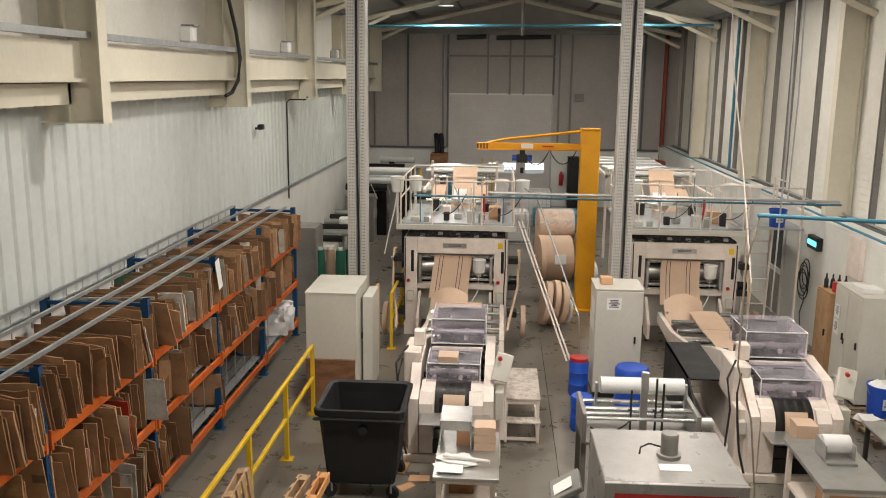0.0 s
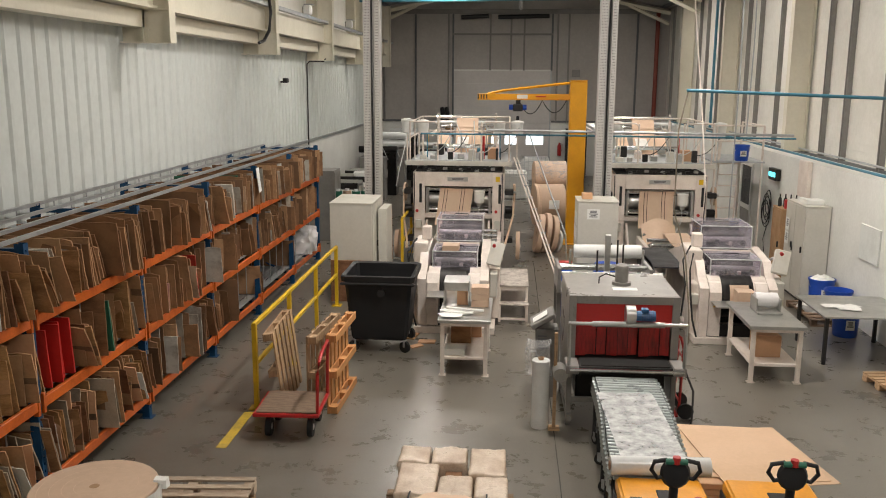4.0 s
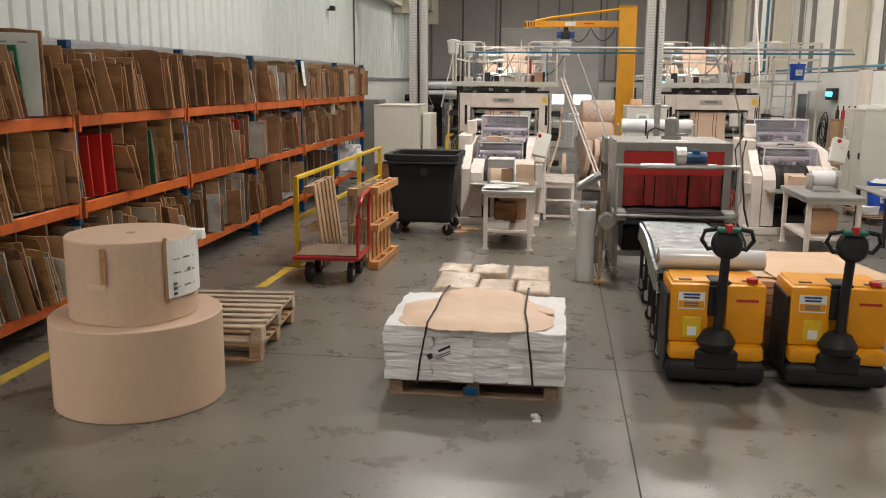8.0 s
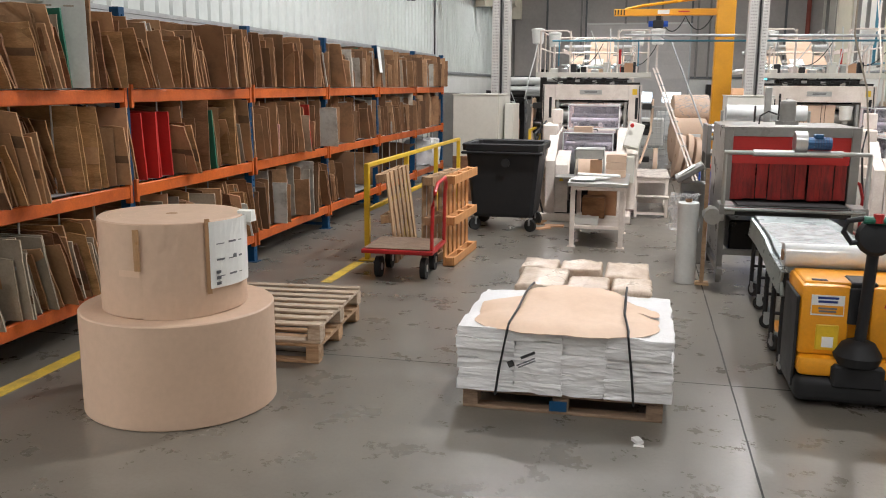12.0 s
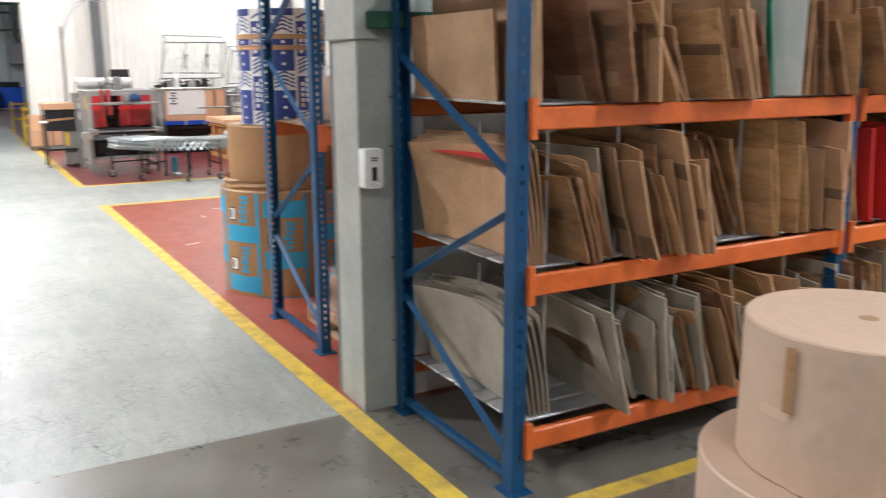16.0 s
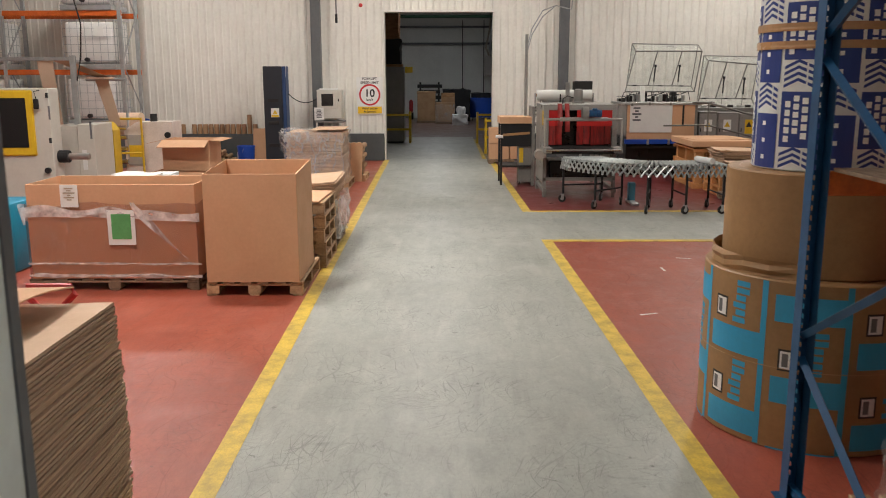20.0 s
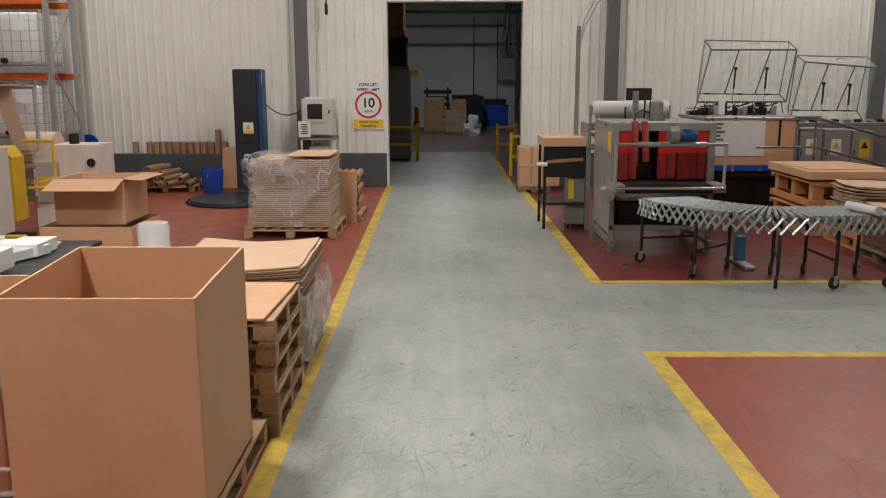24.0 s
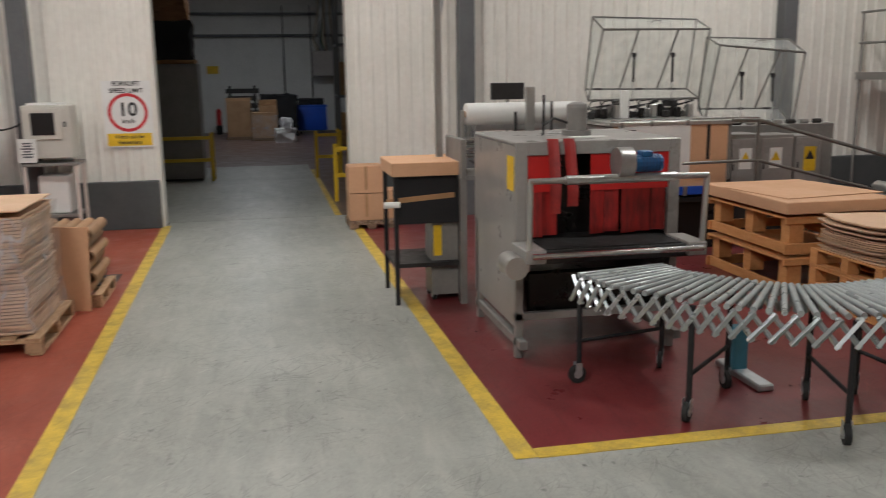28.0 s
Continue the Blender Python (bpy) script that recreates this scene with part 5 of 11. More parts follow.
if verts:
    fm = bpy.data.meshes.new("far_boards")
    fm.from_pydata(verts, [], faces)
    mt, nt, bs = nodes_of("far_board_card")
    gi = nt.nodes.new("ShaderNodeNewGeometry")
    cr = nt.nodes.new("ShaderNodeValToRGB")
    cr.color_ramp.elements[0].color, cr.color_ramp.elements[1].color = (0.155, 0.084, 0.043, 1), (0.02, 0.17, 0.10, 1)
    for at_, shade_ in ((0.5, (0.35, 0.19, 0.095)), (0.80, (0.50, 0.295, 0.155)), (0.90, (0.60, 0.38, 0.22)), (0.905, (0.42, 0.40, 0.34)), (0.987, (0.62, 0.62, 0.58)), (0.989, (0.5, 0.03, 0.02)), (0.994, (0.5, 0.03, 0.02)), (0.996, (0.02, 0.17, 0.10))):
        cr.color_ramp.elements.new(at_).color = (*shade_, 1)
    link(nt, gi.outputs["Random Per Island"], cr.inputs[0])
    stain = ramp(nt, noise_tex(nt, gi.outputs["Position"], 5.0, 6.0, 0.7), 0.45, 0.72, 0.0, 0.6)
    dull = mixc(nt, stain, cr.outputs[0], (0.10, 0.06, 0.035))
    link(nt, dull, bs.inputs["Base Color"])
    bs.inputs["Roughness"].default_value = 0.8
    fm.materials.append(mt)
    tagged(new("printing_boards", fm), "many more brown printing boards farther along the rack", "boards", kind="stuff")

# hand dispenser on the opening column
d = thing("soap_dispenser", (-5.482, 3.06, 1.46), "white wall-mounted soap dispenser on the grey column", "dispenser")
part("body", box(B(), 0, 0.10, -0.065, 0.065, 0, 0.24, 0.018, None, 2), WHITE_PLASTIC, d, smooth=True)
part("window", box(B(), 0.1, 0.103, -0.016, 0.016, 0.05, 0.13), BLACK_PRINT, d)
part("push_bar", box(B(), 0.06, 0.115, -0.035, 0.035, 0.0, 0.035, 0.006), WHITE_PLASTIC, d)
bars(d, pose(0.1015, 0, 0.19, 0, 0, 90), 0.06, 0.03, 2)

# paper rolls and pallets in the foreground
def paper_roll(at, r, h, label, material=None, core=0.05, name="paper_roll"):
    p = thing(name, at, label, "paper roll", "paper rolls")
    part("wound_paper", lathe(B(), [(core, 0.0), (r - 0.008, 0.0), (r, 0.008), (r, h - 0.008), (r - 0.008, h), (core, h)], 72), material or KRAFT, p, smooth=True)
    bm = lathe(B(), [(core - 0.012, h + 0.001), (core, h + 0.001), (core, h - 0.2), (core - 0.012, h - 0.2)], 24)
    part("core", bm, TUBE, p)
    for k in range(4):
        rr = core + (r - core) * (0.25 + 0.2 * k)
        part("winding_ring", lathe(B(), [(rr, h + 0.001), (rr + 0.003, h + 0.0014)], 60, None, False), KRAFT_PALE, p)
    return p


LH, UH, UR = 0.652, 0.582, 0.452
low = paper_roll((-2.655, 3.90, 0), 0.612, LH, "large roll of plain brown kraft paper standing on the floor")
up = paper_roll((-2.66, 3.885, LH + 0.002), UR, UH, "brown kraft paper roll wrapped and stacked on a larger roll", core=0.036)


def patch(r, a0, a1, z0, z1, off=0.003, wob=0.0, n=10):
    """A sheet lying round a roll between two angles (degrees)."""
    bm = B()
    grid(bm, n, 4, lambda u, v: Vector(((r + off + wob * noise.noise(Vector((u * 4, v * 4, a0)))) * math.cos(radians(a0 + (a1 - a0) * u)),
                                        (r + off + wob * noise.noise(Vector((u * 4, v * 4, a0)))) * math.sin(radians(a0 + (a1 - a0) * u)), z0 + (z1 - z0) * v)))
    return bm


def wrapper(u, v):
    a = radians(-84 + 52 * u)
    q = Vector((u * 9, v * 7, 3))
    r = UR + 0.004 + 0.012 * abs(noise.noise(q)) * min(1, 4 * u) + 0.005 * noise.noise(q * 3)
    return Vector((r * math.cos(a), r * math.sin(a), 0.0 + (UH - 0.004) * v))


part("wrapper_fold", grid(B(), 26, 20, wrapper), KRAFT, up, "creased wrapper paper", smooth=True)
part("tape", patch(UR, -37, -33, 0.14, 0.60, 0.022), TAPE, up)
part("tape", patch(UR, -104, -86, 0.26, 0.30, 0.004), KRAFT_PALE, up)
part("tape", patch(UR, -89, -84, 0.30, 0.55, 0.016, 0.006), TAPE, up)
part("label", patch(UR, -34, 12, 0.17, 0.58, 0.024, 0.012), PAPER, up, "white printed shipping label")
for k in range(9):
    row, col = k // 3, k % 3
    part("writing_bar", patch(UR, -29 + 11 * col, -29 + 11 * col + (7, 4, 8)[(k * 2) % 3], 0.24 + 0.10 * row, 0.246 + 0.10 * row + 0.006 * (k % 2), 0.034, 0.012, 4), PRINT, up)
for k in range(3):
    part("handling_mark", patch(UR, -30, -26, 0.19 + 0.035 * k, 0.21 + 0.035 * k, 0.036, 0.012, 3), PRINT, up)
part("handling_mark", patch(UR, -14, -10, 0.34, 0.365, 0.036, 0.012, 3), PRINT, up)
part("label_tag", crumple(0.40, 0.50, 0.10, 0.16, 0.53, 0.60, 0.01, 3), PAPER, up)
for k, dz in enumerate((0.0, 0.15)):
    pallet((-3.22 + 0.01 * k, 4.66 + 0.015 * k, dz), 4.5, 1.2, 1.26, 0.15, WOOD_GREY if k else WOOD, n=8, board=0.08, label="weathered wooden pallet in a stack of two beside the paper rolls")

# wrapped sack load on a pallet
pallet((-0.81, 4.17, 0), 0.4, 1.26, 2.05, 0.13, WOOD_OLD, n=9, label="wooden pallet under the white sacks")
tagged(part("blue_block", box(B(), -0.25, -0.14, 4.163, 4.17, 0.022, 0.09, 0.002), BLUE), "blue painted end of a pallet block", "pallet block")


def sack(x0, x1, y0, y1, z0, z1, seed, soft=0.014, cloth=None):
    """A flat bulging sack in wrinkled white film."""
    bm = crumple(x0, x1, y0, y1, z0, z1, soft, 15, seed)
    for v in bm.verts:
        q = v.co
        w = noise.noise(Vector((q.x * 9 + seed, q.y * 9, q.z * 40))) * 0.010 + noise.noise(Vector((q.x * 24, q.y * 24 + seed, q.z * 70))) * 0.006
        edge = 1 if q.y < y0 + 0.03 or q.x < x0 + 0.03 or q.x > x1 - 0.03 else 0
        v.co += Vector((w * edge, -abs(w) * edge, w * (1 - edge) * 0.8))
        v.co.z = max(v.co.z, z0)
    return tagged(part("paper_sack", bm, cloth or SACK, None, smooth=True), "white plastic-wrapped flat sack stacked on a pallet", "sack", "sacks on the pallet")


for k in range(6):
    for i, (xa, xb) in enumerate(((-0.84, -0.475), (-0.48, -0.175), (-0.18, 0.095), (0.09, 0.49))):
        o = rnd(-0.012, 0.012)
        sack(xa + (o if i == 0 else 0), xb + (o if i == 3 else 0), 4.15 + rnd(-0.012, 0.012), 5.22, 0.132 + 0.0675 * k, 0.137 + 0.0675 * (k + 1), k * 4 + i)
BALES = ((-0.65, -0.27, 5.24, 5.88), (-0.26, 0.06, 5.24, 5.65), (0.07, 0.38, 5.22, 5.65), (-0.69, -0.38, 5.90, 6.27), (-0.37, -0.02, 5.91, 6.27), (0.0, 0.36, 5.67, 6.27))


def bale(x0, x1, y0, y1, z0, z1, seed):
    """A plump bale of paper in tight glossy film, rounded at its edges."""
    bm = B()
    box(bm, x0, x1, y0, y1, z0, z1, 0.022, None, 3)
    bmesh.ops.subdivide_edges(bm, edges=[e for e in bm.edges if e.calc_length() > 0.12], cuts=9, use_grid_fill=True)
    cx, cy = (x0 + x1) / 2, (y0 + y1) / 2
    for v in bm.verts:
        q = v.co
        up_ = 1 if q.z > z1 - 0.03 else 0
        dome = 0.014 * max(0.0, 1 - ((q.x - cx) / (x1 - x0) * 2) ** 2) * max(0.0, 1 - ((q.y - cy) / (y1 - y0) * 2) ** 2)
        crease = 0.016 * noise.noise(Vector((q.x * 8 + seed, q.y * 8, q.z * 8))) + 0.008 * noise.noise(Vector((q.x * 26, q.y * 26 + seed, q.z * 30)))
        v.co += Vector((crease * (1 - up_) * (1 if q.x > cx else -1), crease * (1 - up_) * (1 if q.y > cy else -1), up_ * (dome + crease)))
        v.co.z = max(v.co.z, z0)
    return tagged(part("paper_bale", bm, SACK_WORN, None, smooth=True), "beige paper bale in tight clear film on the pallet", "bale", "bales behind the sacks")


for i, (xa, xb, ya, yb) in enumerate(BALES):
    bale(xa, xb, ya, yb, 0.132, 0.36, 40 + i)
    bale(xa + 0.008, xb - 0.006, ya + 0.005, yb - 0.006, 0.362, 0.585, 60 + i)
tagged(part("kraft_packet", box(B(), -0.22, -0.06, 5.66, 5.90, 0.132, 0.50, 0.008), CARD_OLD), "torn brown paper showing between the sacks", "paper")


def cover_reach(c, s_):
    """How far the sheet's outline reaches in one direction: a wide front lobe and a narrower one to the back."""
    best = 0.2
    for k in range(20, 90):
        r = k * 0.01
        x, y = r * c, r * s_
        if (abs(x) / 0.60) ** 3 + (abs(y + 0.08) / 0.42) ** 3 < 1 or (abs(x - 0.02) / 0.36) ** 2.4 + (abs(y - 0.28) / 0.46) ** 2.4 < 1:
            best = r
    return best


def kraft_cover(u, v):
    a = 2 * math.pi * u
    c, s_ = math.cos(a), math.sin(a)
    r = v * (cover_reach(c, s_) + 0.008 * math.sin(9 * a))
    x, y = r * c, r * s_
    z = 0.585 + 0.045 * math.exp(-9 * (x * x + (y - 0.3) ** 2)) + 0.014 * noise.noise(Vector((x * 5, y * 5, 1))) + 0.010 * noise.noise(Vector((x * 14, y * 9, 4)))
    z -= 0.04 * max(0, v - 0.8) / 0.2 * (1 if y < 0 else 0.4)
    return Vector((-0.18 + x, 4.58 + y, z))


cov = B()
grid(cov, 72, 12, kraft_cover)
bmesh.ops.remove_doubles(cov, verts=cov.verts, dist=0.001)
thicken(cov, 0.004)
tagged(part("kraft_cover_sheet", cov, KRAFT_PALE, smooth=True), "brown kraft paper sheet lying over the sacks", "paper sheet")
for x0, x1, xm in ((-0.59, -0.52, -0.49), (0.27, 0.22, 0.19)):
    tagged(part("strap", tube(B(), [(x0, 4.115, 0.12), (x0 + 0.35 * (x1 - x0), 4.105, 0.30), (x1, 4.12, 0.555), (x1, 4.17, 0.578), (xm, 4.4, 0.625), (xm, 4.7, 0.640), (xm, 4.98, 0.632), (xm, 5.26, 0.60)], 0.008, 6), BLACK), "thin black strap round the sacks", "strap", "load straps")
sk = thing("sack_print", (-0.42, 4.105, 0.37), "black print marks on the white sack", "print")
part("logo_mark", box(B(), -0.10, -0.06, -0.002, 0, -0.02, 0.02, 0, pose(0, 0, 0, 0, -26, 0)), BLACK_PRINT, sk)
bars(sk, pose(0.03, 0, 0.036, 0, -26, 0), 0.13, 0.03, 1, BLACK_PRINT)
bars(sk, pose(0.02, 0, -0.012, 0, -26, 0), 0.17, 0.03, 2, PRINT)
scr_ = tagged(part("paper_scrap", box(B(), 0.28, 0.34, 3.78, 3.81, 0, 0.004), PAPER), "white scrap of paper on the floor", "scrap", "scraps on the floor")

# powered pallet trucks
def pallet_truck(at, group="pallet trucks"):
    """Origin: middle of the front bumper on the floor; forks run to +y."""
    t = thing("pallet_truck", at, "yellow and black powered pallet truck with upright tiller", "pallet truck", group)
    bm = B()
    box(bm, -0.375, 0.375, 0.0, 0.62, 0.035, 0.20, 0.05, None, 3)
    part("bumper_skirt", bm, BLACK, t, smooth=True)
    bm = B()
    box(bm, -0.36, 0.36, 0.03, 0.60, 0.20, 0.33, 0.035, None, 2)
    part("lower_cover", bm, TRUCK_YELLOW, t, smooth=True)
    bm = B()
    box(bm, -0.365, -0.06, 0.09, 0.60, 0.33, 0.80, 0.03, None, 2)
    box(bm, 0.06, 0.365, 0.09, 0.60, 0.33, 0.80, 0.03, None, 2)
    box(bm, -0.07, 0.07, 0.16, 0.60, 0.33, 0.79, 0.01)
    part("motor_cover", bm, TRUCK_YELLOW, t, smooth=True)
    part("side_panel", box(B(), -0.385, -0.365, 0.10, 0.58, 0.10, 0.72, 0.008), BLACK, t)
    part("cover_top", box(B(), -0.34, 0.34, 0.14, 0.58, 0.79, 0.812, 0.008), TRUCK_YELLOW, t)
    for x in (-0.24, 0.24):
        part("vent_slot", box(B(), x - 0.05, x + 0.05, 0.17, 0.22, 0.808, 0.816, 0.004), BLACK, t)
    part("storage_tray", box(B(), -0.06, 0.1, 0.12, 0.36, 0.74, 0.82, 0.01), BLACK, t)
    part("recess", box(B(), -0.075, 0.02, 0.085, 0.10, 0.55, 0.79, 0.006), BLACK, t)
    part("emergency_button", cyl(B(), (0.26, 0.16, 0.81), (0.26, 0.16, 0.845), 0.045, 12), RED, t)
    part("tiller_base", lathe(B(), [(0.13, 0.0), (0.15, 0.06), (0.1, 0.14), (0.05, 0.16)], 16, pose(0.0, 0.07, 0.30)), BLACK, t, smooth=True)
    part("front_plate", box(B(), -0.16, 0.16, -0.012, 0.06, 0.14, 0.30, 0.02), BLACK, t)
    arm = part("tiller_arm", tube(B(), [(0.0, 0.06, 0.36), (0.01, 0.05, 0.60), (0.015, 0.035, 0.80), (0.02, 0.02, 1.0), (0.02, 0.01, 1.12)], 0.036, 10), BLACK, t, smooth=True)
    hd = part("tiller_head", lathe(B(), [(0.02, -0.05), (0.1, -0.035), (0.12, 0.0), (0.1, 0.035), (0.03, 0.05)], 16, pose(0.02, 0.0, 1.14, 78, 0, 0)), BLACK, t, smooth=True)
    for s in (-1, 1):
        part("grip_loop", tube(B(), [(0.02 + s * 0.05, 0, 1.12), (0.02 + s * 0.14, -0.01, 1.10), (0.02 + s * 0.19, -0.015, 1.17), (0.02 + s * 0.17, -0.02, 1.24), (0.02 + s * 0.07, -0.02, 1.26)], 0.018, 8), BLACK, t, smooth=True)
    part("horn_button", cyl(B(), (0.02, -0.03, 1.235), (0.02, -0.03, 1.29), 0.032, 12), RED, t)
    part("drive_lever", cyl(B(), (-0.065, -0.03, 1.25), (0.105, -0.03, 1.25), 0.024, 10), SHEET_GREEN, t)
    part("sticker", box(B(), -0.30, -0.10, 0.086, 0.09, 0.60, 0.735), SIGN_WHITE, t)
    part("sticker", box(B(), -0.295, -0.105, 0.084, 0.086, 0.61, 0.668), TRUCK_YELLOW, t)
    bars(t, pose(-0.20, 0.085, 0.725), 0.17, 0.05, 2, BAGBLUE)
    bars(t, pose(-0.20, 0.083, 0.655), 0.15, 0.04, 2, PRINT)
    bars(t, pose(0.22, 0.089, 0.69), 0.22, 0.035, 1, RED)
    part("document_pocket", box(B(), -0.26, -0.12, 0.082, 0.092, 0.37, 0.54, 0.006), YELLOW, t)
    part("paper_note", box(B(), -0.22, -0.15, 0.079, 0.083, 0.39, 0.46), PAPER, t)
    for x in (-0.19, 0.19):
        part("fork", box(B(), x - 0.08, x + 0.08, 0.6, 1.75, 0.06, 0.12, 0.01), TRUCK_YELLOW, t)
    for x in (-0.26, 0.26):
        part("castor_wheel", cyl(B(), (x - 0.03, 0.25, 0.06), (x + 0.03, 0.25, 0.06), 0.06, 12), RUBBER, t)
    return t


tr = pallet_truck((1.665, 4.69, 0))
copy_thing(tr, pose(2.575, 4.72, 0, 0, 0, -1.0))

# stack of cardboard sheets on a pallet behind the trucks
pallet((2.1, 5.42, 0), 0, 1.05, 1.3, 0.14, WOOD, label="wooden pallet under stacked cardboard sheets")
for k in range(9):
    tagged(part("cardboard_sheet", box(B(), 2.08 + rnd(-.03, .03), 3.06 + rnd(-.04, .04), 5.46 + rnd(-.04, .04), 6.70 + rnd(-.03, .04), 0.14 + 0.062 * k, 0.14 + 0.062 * k + 0.055, 0.006), CARD_EDGE if k < 8 else CARD),
           "bundle of flat brown cardboard sheets on a pallet", "cardboard", "cardboard bundles")
for k, (dx, dy, tw) in enumerate(((-0.06, 0.08, -2), (0.22, -0.06, 11), (0.14, 0.0, 8))):
    s = tagged(part("cardboard_sheet", box(B(), -0.48, 0.48, -0.60, 0.60, 0, 0.006), CARD_PALE), "loose pale brown cardboard sheet on a stack", "cardboard", "cardboard sheets")
    s.matrix_basis = pose(2.58 + dx * 0.6, 6.08 + dy, 0.70 + 0.007 * k, 0, 0, tw)

# shrink tunnel with roller conveyor
def shrink_tunnel(at, turn, length=1.1, note=False, group="shrink tunnels", label="", z1=1.65, reach=0.38, z0=0.87):
    """Origin: front left corner of the body on the floor, mouth to -y, 1.32 wide; reach: how far the belt runs out."""
    s = thing("shrink_tunnel", at, label, "shrink tunnel", group, turn)
    w, ry = 1.32, -reach
    part("top_panel", box(B(), 0, w, 0.05, length, z1 - 0.03, z1, 0.008), ENAMEL, s)
    part("side_panel", box(B(), 0, 0.03, 0.05, length, 0.25, z1 - 0.03), ENAMEL, s)
    part("side_panel", box(B(), w - 0.03, w, 0.05, length, 0.25, z1 - 0.03), ENAMEL, s)
    part("rear_panel", box(B(), 0.03, w - 0.03, length - 0.03, length, 0.9, z1 - 0.03), ENAMEL, s)
    bm = B()
    box(bm, 0, 0.09, 0, 0.05, z0, z1, 0.004)
    box(bm, w - 0.09, w, 0, 0.05, z0, z1, 0.004)
    box(bm, 0.09, w - 0.09, 0, 0.05, z1 - 0.10, z1, 0.004)
    part("mouth_frame", bm, ENAMEL, s)
    n = 9
    x = 0.09
    ww = (w - 0.18) / n
    for k in range(n):
        if note and k in (2, 3):
            way = [(0.14, z1 + 0.012), (0.0, z1 + 0.02), (-0.03, z1 - 0.04), (-0.06, z1 - 0.16), (-0.09, z1 - 0.28), (-0.10, z1 - 0.36), (-0.09, 1.14 + 0.05 * (k % 2))]
            xo = x + (k - 0.75) * ww * 0.95

            def fold(u, v):
                i = min(len(way) - 2, int(v * (len(way) - 1)))
                g_ = v * (len(way) - 1) - i
                return Vector((xo + 0.085 * u + 0.02 * v * (k - 2.5), way[i][0] + (way[i + 1][0] - way[i][0]) * g_ + 0.008 * math.sin(5 * u), way[i][1] + (way[i + 1][1] - way[i][1]) * g_))
            part("curtain_strip", grid(B(), 3, 24, fold), CURTAIN, s, smooth=True)
            continue
        bm = B()
        e = rnd(0, 9)
        kk = k
        grid(bm, 3, 8, lambda u, v: Vector((x + kk * ww + (ww - 0.003 - 0.006 * (kk % 3)) * u, 0.03 + 0.012 * (kk % 2) + 0.012 * math.sin(u * 3 + e) * v, z1 - 0.10 - (z1 - 0.10 - z0 - 0.025 - 0.008 * (kk % 3)) * v)))
        part("curtain_strip", bm, CURTAIN_GREASY, s)
    for x0, x1 in (((0.09, x + 2 * ww), (x + 4 * ww, w - 0.09)) if note else ((0.09, w - 0.09),)):
        part("curtain_head", box(B(), x0, x1, 0.02, 0.03, z1 - 0.38, z1 - 0.10), CURTAIN_HEAD, s)
    # black sheet behind the curtain stands for the shade inside the tunnel
    part("inner_dark", box(B(), 0.1, w - 0.1, 0.25, 0.27, z0, z1 - 0.1), OILY_AND_SHADE, s)
    part("belt_bed", box(B(), 0.03, w - 0.03, ry + 0.06, length, z0 - 0.10, z0 - 0.005, 0.006), DARK, s)
    part("belt", box(B(), 0.14, w - 0.14, ry + 0.08, length - 0.05, z0 - 0.004, z0 + 0.008), RUBBER, s)
    for xx in (-0.04, w - 0.11):
        part("bed_cheek", box(B(), xx, xx + 0.15, ry + 0.02, -0.02, z0 - 0.09, z0 + 0.012, 0.008), ENAMEL, s)
    part("end_roller", cyl(B(), (0.0, ry, z0 - 0.03), (w, ry, z0 - 0.03), 0.022, 12), CHROME, s)
    bm = B()
    cyl(bm, (-0.03, ry, z1 - 0.24), (w + 0.01, ry, z1 - 0.24), 0.022, 10)
    part("cross_bar", bm, STEEL, s)
    part("sleeve", cyl(B(), (0.24, ry, z1 - 0.24), (w - 0.25, ry, z1 - 0.24), 0.034, 12), STEEL, s)
    for xx in (-0.02, w):
        part("bar_stay", tube(B(), [(xx, ry, z1 - 0.24), (xx + 0.01, ry + 0.05, z0)], 0.022, 6), STEEL, s)
    fan = part("blower_housing", cyl(B(), (0.62, ry + 0.02, z1 - 0.13), (0.73, ry + 0.02, z1 - 0.13), 0.11, 20), STEEL, s, smooth=True)
    part("blower_motor", cyl(B(), (0.73, ry + 0.02, z1 - 0.14), (0.96, ry + 0.02, z1 - 0.14), 0.062, 14), MOTOR_BLUE, fan, "blue electric motor")
    part("terminal_box", box(B(), 0.80, 0.88, ry - 0.03, ry + 0.07, z1 - 0.09, z1 - 0.05, 0.006), MOTOR_BLUE, fan)
    for k in range(6):
        part("cooling_fin", cyl(B(), (0.80 + 0.025 * k, ry + 0.02, z1 - 0.14), (0.808 + 0.025 * k, ry + 0.02, z1 - 0.14), 0.068, 14), NAVY_BLUE, fan)
    bm = B()
    cyl(bm, (0.70, 0.62, z1), (0.70, 0.62, z1 + 0.04), 0.12, 16)
    cyl(bm, (0.70, 0.62, z1 + 0.04), (0.70, 0.62, z1 + 0.22), 0.085, 16)
    lathe(bm, [(0.088, 0), (0.08, 0.03), (0.03, 0.05)], 16, pose(0.70, 0.62, z1 + 0.22))
    mo = part("top_motor", bm, GREYPAINT, s, smooth=True)
    part("motor_cable", tube(B(), [(0.62, 0.62, z1 + 0.1), (0.5, 0.6, z1 + 0.14), (0.42, 0.62, z1 + 0.09), (0.42, 0.66, z1)], 0.01, 6), CABLE, mo)
    part("paper_note", box(B(), 0.56, 0.86, 0.30, 0.44, z1 + 0.001, z1 + 0.004), PAPER, s)
